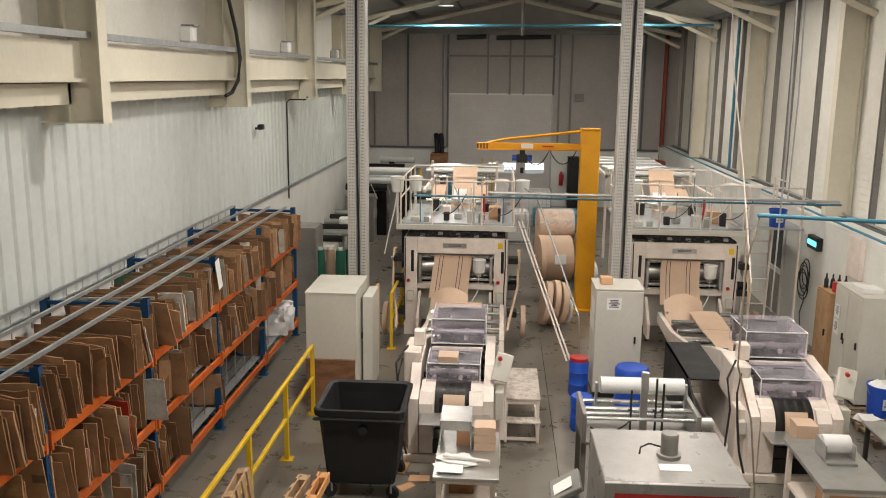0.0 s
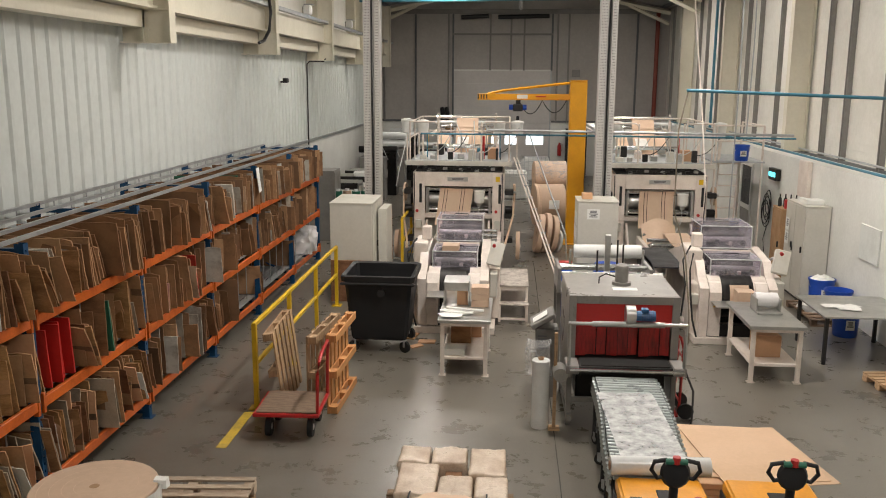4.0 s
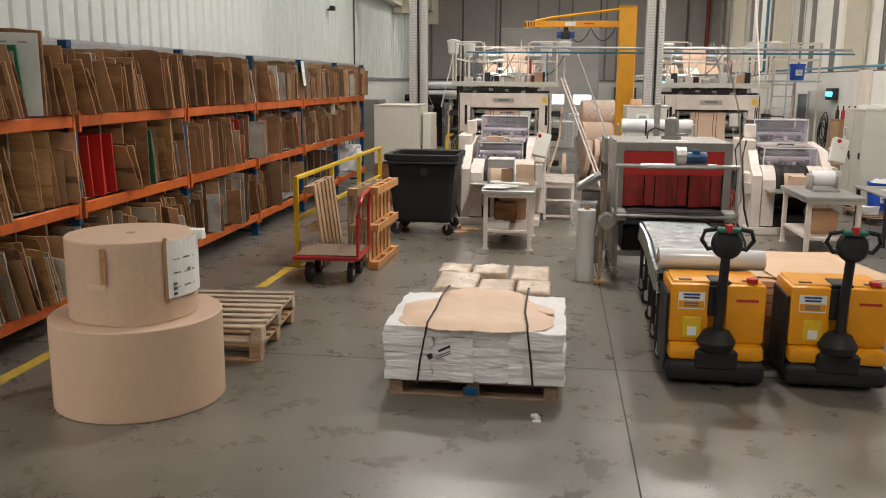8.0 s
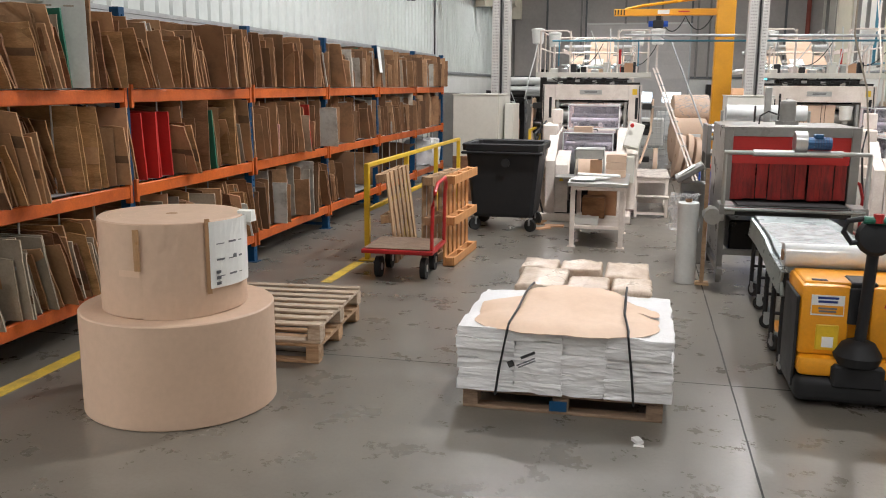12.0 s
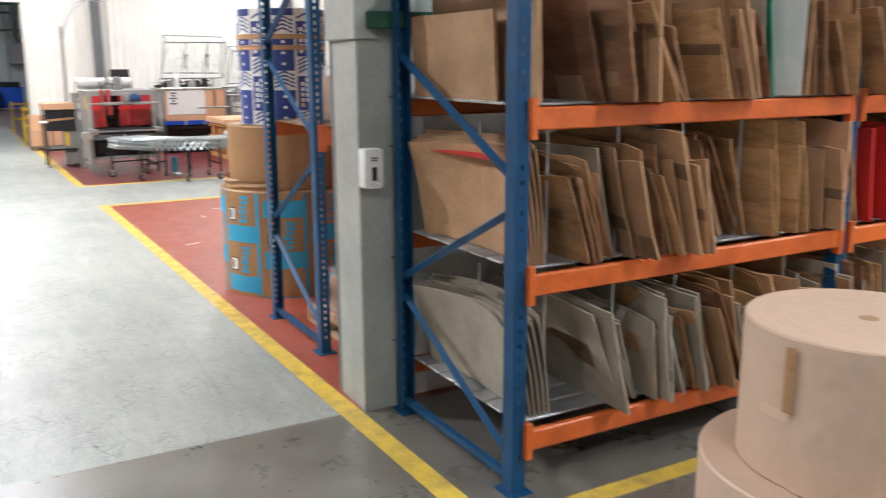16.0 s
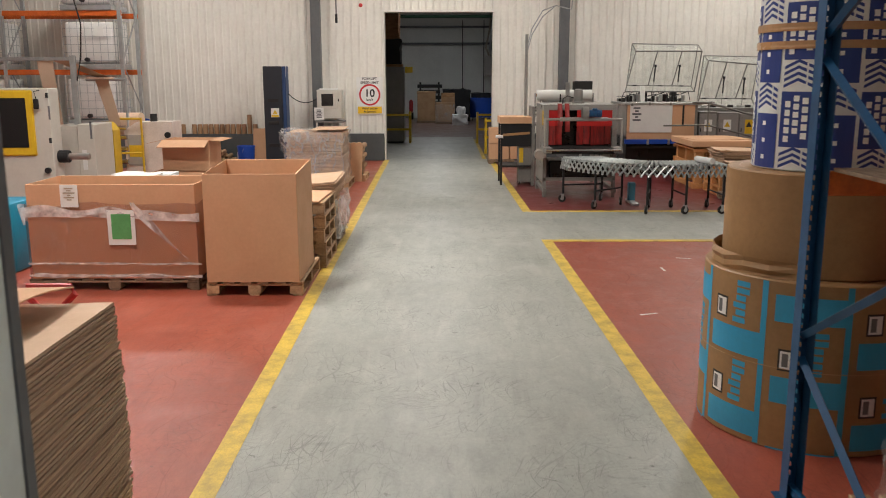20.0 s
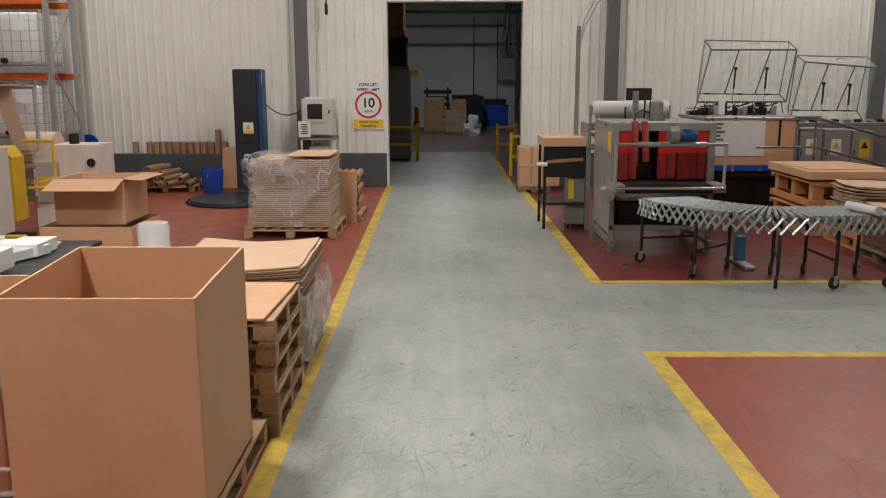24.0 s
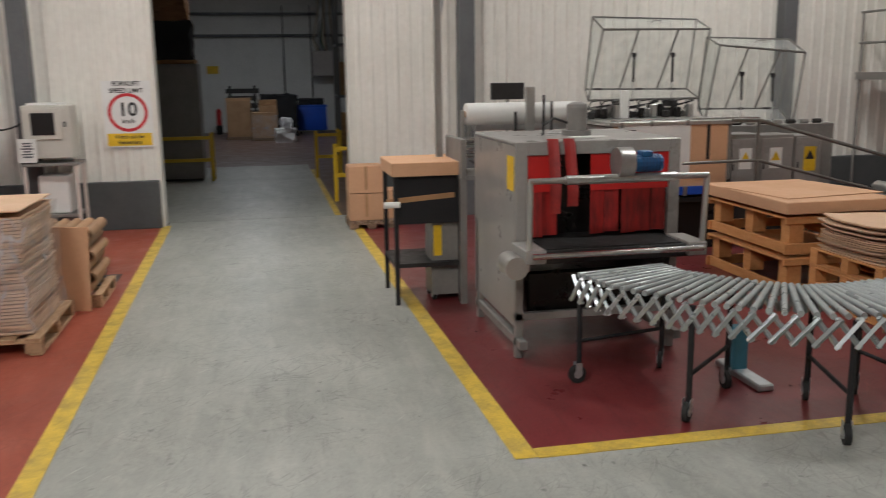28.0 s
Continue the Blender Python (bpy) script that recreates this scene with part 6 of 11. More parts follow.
    for xx in (0.0, w - 0.06):
        part("leg", box(B(), xx, xx + 0.06, 0.0, 0.06, 0.0, z0 - 0.1, 0.004), GREYPAINT, s)
        part("leg", box(B(), xx, xx + 0.06, length - 0.1, length - 0.04, 0.0, z0, 0.004), GREYPAINT, s)
        part("foot_rail", box(B(), xx, xx + 0.06, -0.12, length, 0.10, 0.17, 0.004), GREYPAINT, s)
    part("cross_rail", box(B(), 0, w, 0.0, 0.05, 0.30, 0.36, 0.004), GREYPAINT, s)
    part("drive_box", box(B(), 0.12, w - 0.12, 0.1, 0.8, 0.30, 0.66, 0.02), OILY_AND_SHADE, s)
    bm = B()
    cyl(bm, (-0.10, ry + 0.05, z0 - 0.12), (-0.10, ry + 0.30, z0 - 0.12), 0.085, 14)
    cyl(bm, (-0.16, ry + 0.18, z0 - 0.12), (0.02, ry + 0.18, z0 - 0.12), 0.06, 12)
    part("gear_motor", bm, STEEL, s, smooth=True)
    return s


s1 = shrink_tunnel((1.08, 8.36, 0), 0.8, 1.26, label="grey shrink tunnel with a red strip curtain and blue blower motor")
part("air_hose", tube(B(), [(1.40, 0.1, 0.8), (1.52, -0.05, 0.5), (1.5, -0.15, 0.2), (1.46, -0.2, 0.02)], 0.014, 6), CABLE, s1)


def film_unwinder(at, turn, label, group="film unwinders"):
    """Frame of rollers with a roll of film, behind the tunnel; 1.36 wide."""
    f = thing("film_unwinder", at, label, "film unwinder", group, turn)
    for x in (0.0, 1.28):
        part("side_plate", box(B(), x, x + 0.05, 0, 0.72, 1.22, 1.58, 0.006), GREYPAINT, f)
        part("leg", box(B(), x, x + 0.06, 0.05, 0.12, 0, 1.22), GREYPAINT, f)
        part("leg", box(B(), x, x + 0.06, 0.60, 0.67, 0, 1.22), GREYPAINT, f)
    part("film_roll", cyl(B(), (0.26, 0.58, 1.72), (1.24, 0.58, 1.72), 0.10, 24), FILM_ROLL, f, "roll of clear shrink film", smooth=True)
    for x in (0.20, 1.26):
        part("roll_cradle", box(B(), x, x + 0.03, 0.55, 0.61, 1.45, 1.75, 0.004), STEEL, f)
    for y, z, r in ((0.08, 1.50, 0.022), (0.22, 1.56, 0.03), (0.36, 1.50, 0.022), (0.45, 1.40, 0.03), (0.62, 1.50, 0.025)):
        part("roller", cyl(B(), (0.05, y, z), (1.28, y, z), r, 12), CHROME, f, smooth=True)
    part("table", box(B(), 0.05, 1.28, 0.0, 0.7, 1.20, 1.24, 0.004), GREYPAINT, f)
    part("mast", box(B(), 0.66, 0.74, 0.1, 0.16, 1.2, 2.05, 0.006), STEEL, f)
    for x in (0.56, 0.84, 0.92):
        part("rod", cyl(B(), (x, 0.14, 1.25), (x, 0.14, 1.25 + 0.75 * (1 - abs(x - 0.8))), 0.013, 8), DARK, f)
    part("tensioner_motor", cyl(B(), (1.36, 0.2, 1.42), (1.50, 0.2, 1.42), 0.075, 14), STEEL, f, smooth=True)
    part("cable", tube(B(), arc((0.1, 0.1, 1.38), (0.6, 0.15, 1.5), 0.12), 0.009, 5), CABLE, f)
    return f


film_unwinder((1.04, 10.2, 0), 0.8, "grey film unwinding frame with rollers and a roll of clear film")
ctrl = thing("control_desk", (0.72, 9.3, 0), "tilted grey operator panel on a stand beside the shrink tunnel", "control panel")
part("post", box(B(), 0.0, 0.3, 0.0, 0.3, 0, 0.95, 0.01), GREYPAINT, ctrl)
part("panel", box(B(), -0.05, 0.3, -0.1, 0.35, 0, 0.06, 0.01, pose(0.0, 0, 0.98, 0, -30, 0)), GREYPAINT, ctrl)
part("paper_sheet", box(B(), 0.0, 0.22, -0.02, 0.2, 0.062, 0.066, 0, pose(0.0, 0, 0.98, 0, -34, 0)), PAPER, ctrl)
bars(ctrl, pose(0.09, -0.006, 0.86), 0.16, 0.2, 5)
part("plastic_bag", crumple(-0.12, 0.18, -0.5, -0.15, 0.45, 0.85, 0.05, 6), FILM_THICK, ctrl, "crumpled clear plastic bag")


def conveyor(at, turn, path, width, z, label, group="roller conveyors", rolls=30, legs=((0.03, 1), (0.5, 1), (0.97, 1)), sheet=False):
    """Expanding roller conveyor along a path of (x, y) points: rollers, scissor sides, legs on castors."""
    c = thing("roller_conveyor", at, label, "conveyor", group, turn)
    pts = [Vector((x, y, 0)) for x, y in path]
    ln = [0.0]
    for a, b in zip(pts, pts[1:]):
        ln.append(ln[-1] + (b - a).length)

    def at_s(s):
        s *= ln[-1]
        for k in range(len(pts) - 1):
            if s <= ln[k + 1] + 1e-6:
                p = pts[k].lerp(pts[k + 1], (s - ln[k]) / (ln[k + 1] - ln[k]))
                d0 = (pts[k + 1] - pts[max(0, k - 1)]).normalized()
                d1 = (pts[min(len(pts) - 1, k + 2)] - pts[k]).normalized()
                d = d0.lerp(d1, (s - ln[k]) / (ln[k + 1] - ln[k])).normalized()
                return p, Vector((-d.y, d.x, 0))
        return pts[-1], Vector((0, 1, 0))
    hw = width / 2
    rb = cyl(B(), (-hw + 0.02, 0, 0), (hw - 0.02, 0, 0), 0.020, 12)
    me = bpy.data.meshes.new("roller")
    rb.to_mesh(me)
    rb.free()
    me.shade_smooth()
    me.set_sharp_from_angle(angle=radians(38))
    me.materials.append(ROLLER)
    for k in range(rolls):
        p, nrm = at_s((k + 0.5) / rolls)
        piece("roller", me, c, Matrix.Translation(p + Vector((0, 0, z - 0.024))) @ pose(0, 0, 0, 0, 0, math.degrees(math.atan2(nrm.y, nrm.x))))
    for sgn in (-1, 1):
        for k in range(rolls * 3 // 4):
            p, nrm = at_s(k / (rolls * 0.75))
            q, nq = at_s(min(1, (k + 1.25) / (rolls * 0.75)))
            a, b = p + nrm * hw * sgn, q + nq * hw * sgn
            part("scissor_bar", tube(B(), [a + Vector((0, 0, z - 0.03)), b + Vector((0, 0, z - 0.21))], 0.017, 4), ROLLER, c)
            part("scissor_bar", tube(B(), [a + Vector((0, 0, z - 0.21)) + nrm * 0.012 * sgn, b + Vector((0, 0, z - 0.03)) + nrm * 0.012 * sgn], 0.017, 4), ROLLER, c)
    for s, _ in legs:
        p, nrm = at_s(s)
        lg = part("leg_frame", B(), BLACK, c)
        bm = B()
        for sgn in (-1, 1):
            a = p + nrm * (hw - 0.02) * sgn
            cyl(bm, (a.x, a.y, 0.09), (a.x, a.y, z - 0.05), 0.02, 8)
        a, b = p + nrm * hw, p - nrm * hw
        cyl(bm, (a.x, a.y, 0.30), (b.x, b.y, 0.30), 0.014, 8)
        bm.to_mesh(lg.data)
        bm.free()
        for sgn in (-1, 1):
            a = p + nrm * (hw - 0.02) * sgn
            bm = cyl(B(), (-0.017, 0, 0), (0.017, 0, 0), 0.064, 16)
            w = part("castor_wheel", bm, RUBBER, lg, smooth=True)
            w.matrix_basis = Matrix.Translation((a.x + 0.02, a.y - 0.02, 0.064)) @ pose(0, 0, 0, 0, 0, rnd(0, 90))
            bm = cyl(B(), (-0.022, 0, 0), (0.022, 0, 0), 0.03, 12)
            for fx in (-0.026, 0.023):
                box(bm, fx, fx + 0.003, -0.02, 0.03, -0.01, 0.085)
            f_ = part("castor_fork", bm, GALV, lg)
            f_.matrix_basis = w.matrix_basis
    return c


conveyor((0, 0, 0), 0, [(1.72, 7.94), (1.72, 7.4), (1.70, 6.7), (1.66, 6.1), (1.63, 5.28)], 0.72, 0.80, "expanding roller conveyor leading from the shrink tunnel", rolls=34, legs=((0.04, 1), (0.25, 1), (0.5, 1), (0.75, 1), (0.97, 1)))
bm = B()
grid(bm, 16, 30, lambda u, v: Vector((1.40 + 0.60 * u - 0.06 * v, 5.6 + 1.75 * v, 0.806 + 0.012 * noise.noise(Vector((u * 9, v * 22, 3))) + 0.006)))
tagged(part("film_sheet", bm, FILM_SHEET, smooth=True), "crumpled clear film sheet lying on the rollers", "plastic film")
fr_ = thing("film_roll", (1.26, 5.34, 0.886), "roll of clear shrink film lying on the conveyor end", "film roll")
part("wound_film", cyl(B(), (0.0, 0, 0), (0.86, 0.03, 0), 0.085, 28), FILM_ROLL, fr_, smooth=True)
part("core", cyl(B(), (-0.01, 0, 0), (0.87, 0.03, 0), 0.04, 16), TUBE, fr_)
st_ = thing("film_roll", (0.76, 8.28, 0), "tall roll of white film standing on the floor beside the tunnel", "film roll")
part("wound_film", lathe(B(), [(0.04, 0), (0.105, 0), (0.11, 0.01), (0.105, 0.45), (0.11, 0.85), (0.10, 0.86), (0.04, 0.86)], 24), FILM_ROLL, st_, smooth=True)
part("core", lathe(B(), [(0.03, 0.86), (0.04, 0.89), (0.03, 0.89), (0.028, 0.7)], 16), TUBE, st_)
po = thing("wooden_post", (0.93, 8.22, 0), "thin pale wooden post on a small foot", "post")
part("post", box(B(), -0.02, 0.02, -0.02, 0.02, 0, 1.22, 0.003), WOOD, po)
part("foot", box(B(), -0.07, 0.07, -0.07, 0.07, 0, 0.025, 0.003), WOOD, po)
rt = thing("red_hand_truck", (2.52, 8.72, 0), "red tubular hand truck leaning by the shrink tunnel", "hand truck")
for y in (0.0, 0.35):
    part("side_tube", tube(B(), [(0, y, 0.05), (0.02, y, 0.9), (-0.02, y, 1.05), (-0.14, y + (0.05 if y < 0.1 else -0.05), 1.12)], 0.018, 8), RED, rt, smooth=True)
for z in (0.2, 0.5, 0.8):
    part("rung", cyl(B(), (0.01, 0, z), (0.01, 0.35, z), 0.012, 8), RED, rt)
part("wheel", cyl(B(), (0.08, -0.05, 0.1), (0.08, -0.01, 0.1), 0.1, 16), RUBBER, rt)
part("wheel", cyl(B(), (0.08, 0.36, 0.1), (0.08, 0.40, 0.1), 0.1, 16), RUBBER, rt)
part("toe_plate", box(B(), -0.25, 0.0, 0.0, 0.35, 0.01, 0.02), RED, rt)


# platform trolley with pallets, and the yellow barrier rail
tl = thing("platform_trolley", (-2.58, 7.60, 0), "red platform trolley with a worn board deck and black wheels", "trolley", "", 2.0)
part("deck_frame", box(B(), -0.04, 0.74, -0.03, 0.74, 0.28, 0.325, 0.008), RED, tl)
part("deck_board", box(B(), -0.01, 0.71, 0.0, 0.71, 0.326, 0.34, 0.004), WOOD_OLD, tl)
for x in (0.12, 0.62):
    for y in (0.12, 0.60):
        w = part("wheel", cyl(B(), (x - 0.03, y, 0.115), (x + 0.03, y, 0.115), 0.115, 18), RUBBER, tl, smooth=True)
        part("hub", cyl(B(), (x - 0.035, y, 0.115), (x + 0.035, y, 0.115), 0.04, 10), STEEL, w)
part("handle", tube(B(), [(0.72, 0.02, 0.3), (0.73, 0.02, 0.80), (0.75, 0.05, 0.95), (0.76, 0.14, 1.03), (0.76, 0.56, 1.05), (0.75, 0.66, 0.98), (0.73, 0.70, 0.85), (0.72, 0.70, 0.3)], 0.02, 8), RED, tl, smooth=True)


def upright_pallet(x, y, z, turn, lean, material, lx=1.03, ly=1.18, side=1, label="wooden pallet stood on its edge behind the trolley"):
    """Pallet on its long edge, deck to -x (side 1) or +x (side -1)."""
    p = thing("pallet", (x, y, z), label, "pallet", "pallets")
    deck, skid, blk = board_mesh(lx, 0.12, 0.02, material, "deck_board"), board_mesh(0.10, ly, 0.02, material, "skid_board"), board_mesh(0.09, 0.13, 0.075, material, "block")
    for k in range(6):
        piece("deck_board", deck, p, pose(0, k * (ly - 0.12) / 5, 0.115, 0, 0, rnd(-.4, .4)))
    for xx in (0.0, lx / 2 - 0.05, lx - 0.10):
        piece("skid_board", skid, p, pose(xx, 0, 0))
        piece("skid_board", skid, p, pose(xx, 0, 0.095))
        for yy in (0.0, ly / 2 - 0.065, ly - 0.13):
            piece("block", blk, p, pose(xx + 0.005, yy, 0.02))
    p.matrix_basis = pose(x, y, z) @ pose(0, 0, 0, 0, 0, turn) @ pose(0, 0, 0, 0, -90 + lean, 0) @ (Matrix.Identity(4) if side > 0 else Matrix.Diagonal((1, 1, -1, 1)) @ Matrix.Translation((0, 0, -0.135)))
    return p


upright_pallet(-2.46, 8.43, 0.005, 3, -7, WOOD, 1.05, 1.2, -1)
upright_pallet(-2.03, 8.39, 0.005, -4, 0, WOOD, 1.02, 1.16, 1)
upright_pallet(-1.78, 8.42, 0.005, -2, 0, WOOD_ORANGE, 1.04, 1.16, 1, "fresh orange wooden pallet stood on its edge behind the trolley")
rl = thing("barrier_rail", (-2.86, 8.55, 0), "yellow painted steel barrier rail beside the aisle", "barrier")
L = 5.2
for y in (0.0, 1.75, 3.5, L):
    ps = part("post", box(B(), -0.03, 0.03, y - 0.03, y + 0.03, 0, 1.13, 0.004), YELLOW, rl)
    part("base_plate", box(B(), -0.09, 0.09, y - 0.09, y + 0.09, 0, 0.012, 0.002), YELLOW, ps)
for z in (1.12, 0.60):
    part("rail", box(B(), -0.025, 0.025, -0.03, L + 0.03, z - 0.025, z + 0.025, 0.006), YELLOW, rl)
rl2 = copy_thing(rl, pose(-2.05, 17.2, 0))
rl2["label"] = "yellow painted steel barrier rail farther along the aisle"

# wheeled bin
bn = thing("wheeled_bin", (-1.64, 11.41, 0), "large open black plastic waste container on wheels", "waste bin")
bm = B()
W, D = 0.48, 0.47


def bin_ring(s, z, c=0.05):
    return [(x * W * s, y * D * s, z) for x, y in ((-1, -1 + c / D), (-1 + c / W, -1), (1 - c / W, -1), (1, -1 + c / D), (1, 1 - c / D), (1 - c / W, 1), (-1 + c / W, 1), (-1, 1 - c / D))]


rings = [bin_ring(0.86, 0.20), bin_ring(0.90, 0.24), bin_ring(1.08, 1.14), bin_ring(1.17, 1.15), bin_ring(1.19, 1.235), bin_ring(1.15, 1.25), bin_ring(1.05, 1.23), bin_ring(1.03, 1.10), bin_ring(0.84, 0.27)]
vv = [[bm.verts.new(p) for p in r] for r in rings]
for a, b in zip(vv, vv[1:]):
    for k in range(8):
        bm.faces.new((a[k], a[(k + 1) % 8], b[(k + 1) % 8], b[k]))
bm.faces.new(vv[0])
bm.faces.new(vv[-1])
part("tub", bm, BLACK, bn)
for x in (-0.4, 0.4):
    for y in (-0.38, 0.38):
        c = castor(bn, x, y, 0, 0.09, 0.04, rnd(-40, 40))
part("rim_lip", box(B(), -0.575, 0.575, -0.575, -0.52, 1.10, 1.14, 0.015), BLACK, bn)
part("lift_boss", cyl(B(), (0.05, -0.49, 0.98), (0.05, -0.545, 0.98), 0.06, 16), BLACK, bn)


def work_table(at, lx, ly, z, label, shelf=0.28, turn=0.0, top=None):
    t = thing("work_table", at, label, "table", "work tables", turn)
    part("tabletop", box(B(), -0.04, lx + 0.04, -0.04, ly + 0.04, z - 0.05, z, 0.006), top or STEEL, t)
    part("shelf", box(B(), 0.02, lx - 0.02, 0.02, ly - 0.02, shelf - 0.04, shelf, 0.004), CREAM, t)
    part("apron", box(B(), 0.0, lx, 0.0, ly, z - 0.10, z - 0.052, 0.004), CREAM, t)
    for x in (0.0, lx - 0.06):
        for y in (0.0, ly - 0.06):
            lg = part("leg", box(B(), x, x + 0.06, y, y + 0.06, 0, z - 0.1, 0.004), CREAM, t)
            part("foot", box(B(), x - 0.02, x + 0.08, y - 0.02, y + 0.08, 0, 0.012), CREAM, lg)
    return t


work_table((-0.61, 10.02, 0), 0.68, 1.25, 0.84, "white steel work table with a grey top and papers on it")
for k in range(7):
    s = tagged(part("paper_sheet", box(B(), -0.15, 0.15, -0.105, 0.105, 0, 0.004), PAPER), "white paper sheet lying on the work table", "paper", "papers on the table")
    s.matrix_basis = pose(-0.42 + rnd(-.12, .25), 10.2 + rnd(-.05, .3), 0.841 + 0.005 * k, 0, 0, rnd(-40, 40))
s = tagged(part("paper_tube", cyl(B(), (-0.55, 10.42, 0.905), (0.0, 10.3, 0.905), 0.02, 12), PAPER, smooth=True), "rolled white paper drawing on the table", "paper roll")
mb = thing("metal_hood_box", (-0.62, 10.75, 0.84), "box of bright sheet metal standing open on the table", "metal box")
bm = B()
box(bm, 0, 0.38, 0, 0.012, 0.24, 0.36)
box(bm, 0, 0.012, 0, 0.5, 0, 0.36)
box(bm, 0.37, 0.38, 0, 0.5, 0, 0.36)
box(bm, 0, 0.38, 0, 0.5, 0.355, 0.365)
part("casing", bm, STEEL, mb)
part("inner_card", box(B(), 0.2, 0.36, 0.1, 0.12, 0.0, 0.22), CARD, mb)
for k in range(3):
    tagged(part("paper_bag", crumple(-0.20, 0.06, 10.72, 10.98, 0.842 + 0.10 * k, 0.842 + 0.10 * k + 0.098, 0.008, 4, k), KRAFT, None, smooth=True), "bundle of folded brown paper bags on the table", "bag bundle", "bag bundles")
tagged(part("carton", box(B(), -0.5, -0.2, 10.7, 11.0, 0.281, 0.56, 0.006), CARD_OLD), "brown carton on the lower shelf", "carton", "cartons")
tagged(part("carton", box(B(), -0.45, -0.05, 11.02, 11.2, 0.281, 0.62, 0.006), CARD), "brown carton on the lower shelf", "carton", "cartons")
tagged(part("folded_cloth", crumple(-0.56, -0.25, 10.1, 10.4, 0.281, 0.37, 0.02, 6), PAPER, None, smooth=True), "folded white cloths on the lower shelf", "cloth")
TREAD = mat("worn_cream_tread", (0.62, 0.56, 0.50), (0.20, 0.17, 0.145), 0.55, scale=7.0, relief=0.2, dirt=0.5)
sp = thing("step_stool", (0.18, 12.9, 0), "white painted two-step platform with scuffed treads", "step stool")
for x in (0.0, 0.475):
    for y, h in ((0.0, 0.31), (0.20, 0.60), (1.48, 0.60)):
        part("leg", box(B(), x, x + 0.045, y, y + 0.045, 0, h, 0.003), CREAM, sp)
    part("side_rail", box(B(), x, x + 0.04, 0.05, 1.48, 0.06, 0.10), CREAM, sp)
part("tread", box(B(), -0.01, 0.53, -0.02, 0.19, 0.311, 0.335, 0.005), TREAD, sp)
part("tread", box(B(), -0.01, 0.53, 0.17, 1.55, 0.601, 0.63, 0.005), TREAD, sp)
part("back_panel", box(B(), 0.045, 0.475, 1.0, 1.02, 0.10, 0.60, 0.003), CREAM, sp)
part("cross_rail", box(B(), 0.045, 0.475, 0.0, 0.04, 0.04, 0.08), CREAM, sp)
part("cross_rail", box(B(), 0.045, 0.475, 0.20, 0.24, 0.53, 0.60), CREAM, sp)
work_table((3.76, 10.13, 0), 0.70, 1.30, 0.84, "white steel work table with a dark grey top")
tagged(part("carton", box(B(), 3.92, 4.27, 10.45, 10.8, 0.281, 0.60, 0.006), CARD), "brown carton on the lower shelf", "carton", "cartons")
tp = thing("tape_dispenser", (3.98, 10.78, 0.841), "grey metal benchtop label dispenser", "dispenser")
part("cheek", box(B(), 0, 0.02, 0, 0.35, 0, 0.22, 0.01), STEEL, tp)
part("cheek", box(B(), 0.34, 0.36, 0, 0.35, 0, 0.22, 0.01), STEEL, tp)
part("roll", cyl(B(), (0.02, 0.2, 0.16), (0.34, 0.2, 0.16), 0.11, 20), SACK, tp, smooth=True)
part("tray", box(B(), 0.0, 0.36, -0.08, 0.34, 0.0, 0.03, 0.004), STEEL, tp)


# electrical cabinets
def cabinet(at, w, d, h, label, doors=1, face="-y", turn=0.0, plinth=0.1, material=None, name="electrical_cabinet", group="cabinets"):
    c = thing(name, at, label, "cabinet", group, turn)
    mt = material or CABINET
    part("body", box(B(), 0, w, 0.02, d, plinth, h, 0.006), mt, c)
    part("plinth", box(B(), 0.02, w - 0.02, 0.04, d - 0.02, 0, plinth), DARK, c)
    dw = w / doors
    for k in range(doors):
        dr_ = part("door", box(B(), k * dw + 0.008, (k + 1) * dw - 0.008, 0, 0.02, plinth + 0.02, h - 0.02, 0.004), mt, c)
        part("handle", box(B(), (k + 0.85) * dw - 0.015, (k + 0.85) * dw + 0.015, -0.03, 0.0, h * 0.52, h * 0.52 + 0.12, 0.005), BLACK, dr_)
    part("roof_panel", box(B(), -0.01, w + 0.01, 0.0, d + 0.01, h, h + 0.02, 0.004), mt, c)
    return c


cb = cabinet((-2.23, 14.16, 0), 1.25, 0.82, 1.87, "tall beige electrical cabinet with two lockable doors", 2, turn=90)
part("side_box", box(B(), 0.45, 1.2, -0.2, -0.035, 0.12, 1.72, 0.008), CABINET, cb)
tagged(part("cardboard_sheet", box(B(), -3.03, -2.24, 14.05, 14.10, 0.0, 0.80, 0.004), CARD_OLD), "brown cardboard panel leaning on the cabinet", "cardboard")
cc = cabinet((1.66, 14.85, 0), 0.78, 0.8, 1.88, "beige electrical cabinet with notices on its side", 1)
part("notice", box(B(), 0.18, 0.42, -0.004, -0.001, 1.55, 1.75), PAPER, cc)
for k in range(5):
    part("notice", box(B(), -0.004, -0.001, 0.15 + 0.22 * (k % 3), 0.33 + 0.22 * (k % 3), 1.1 + 0.3 * (k // 3), 1.35 + 0.3 * (k // 3)), PAPER, cc)
part("small_box", box(B(), 0.1, 0.3, 0.3, 0.5, 1.90, 2.02, 0.01), CARD, cc)
bars(cc, pose(0.3, -0.005, 1.72), 0.18, 0.14, 5)


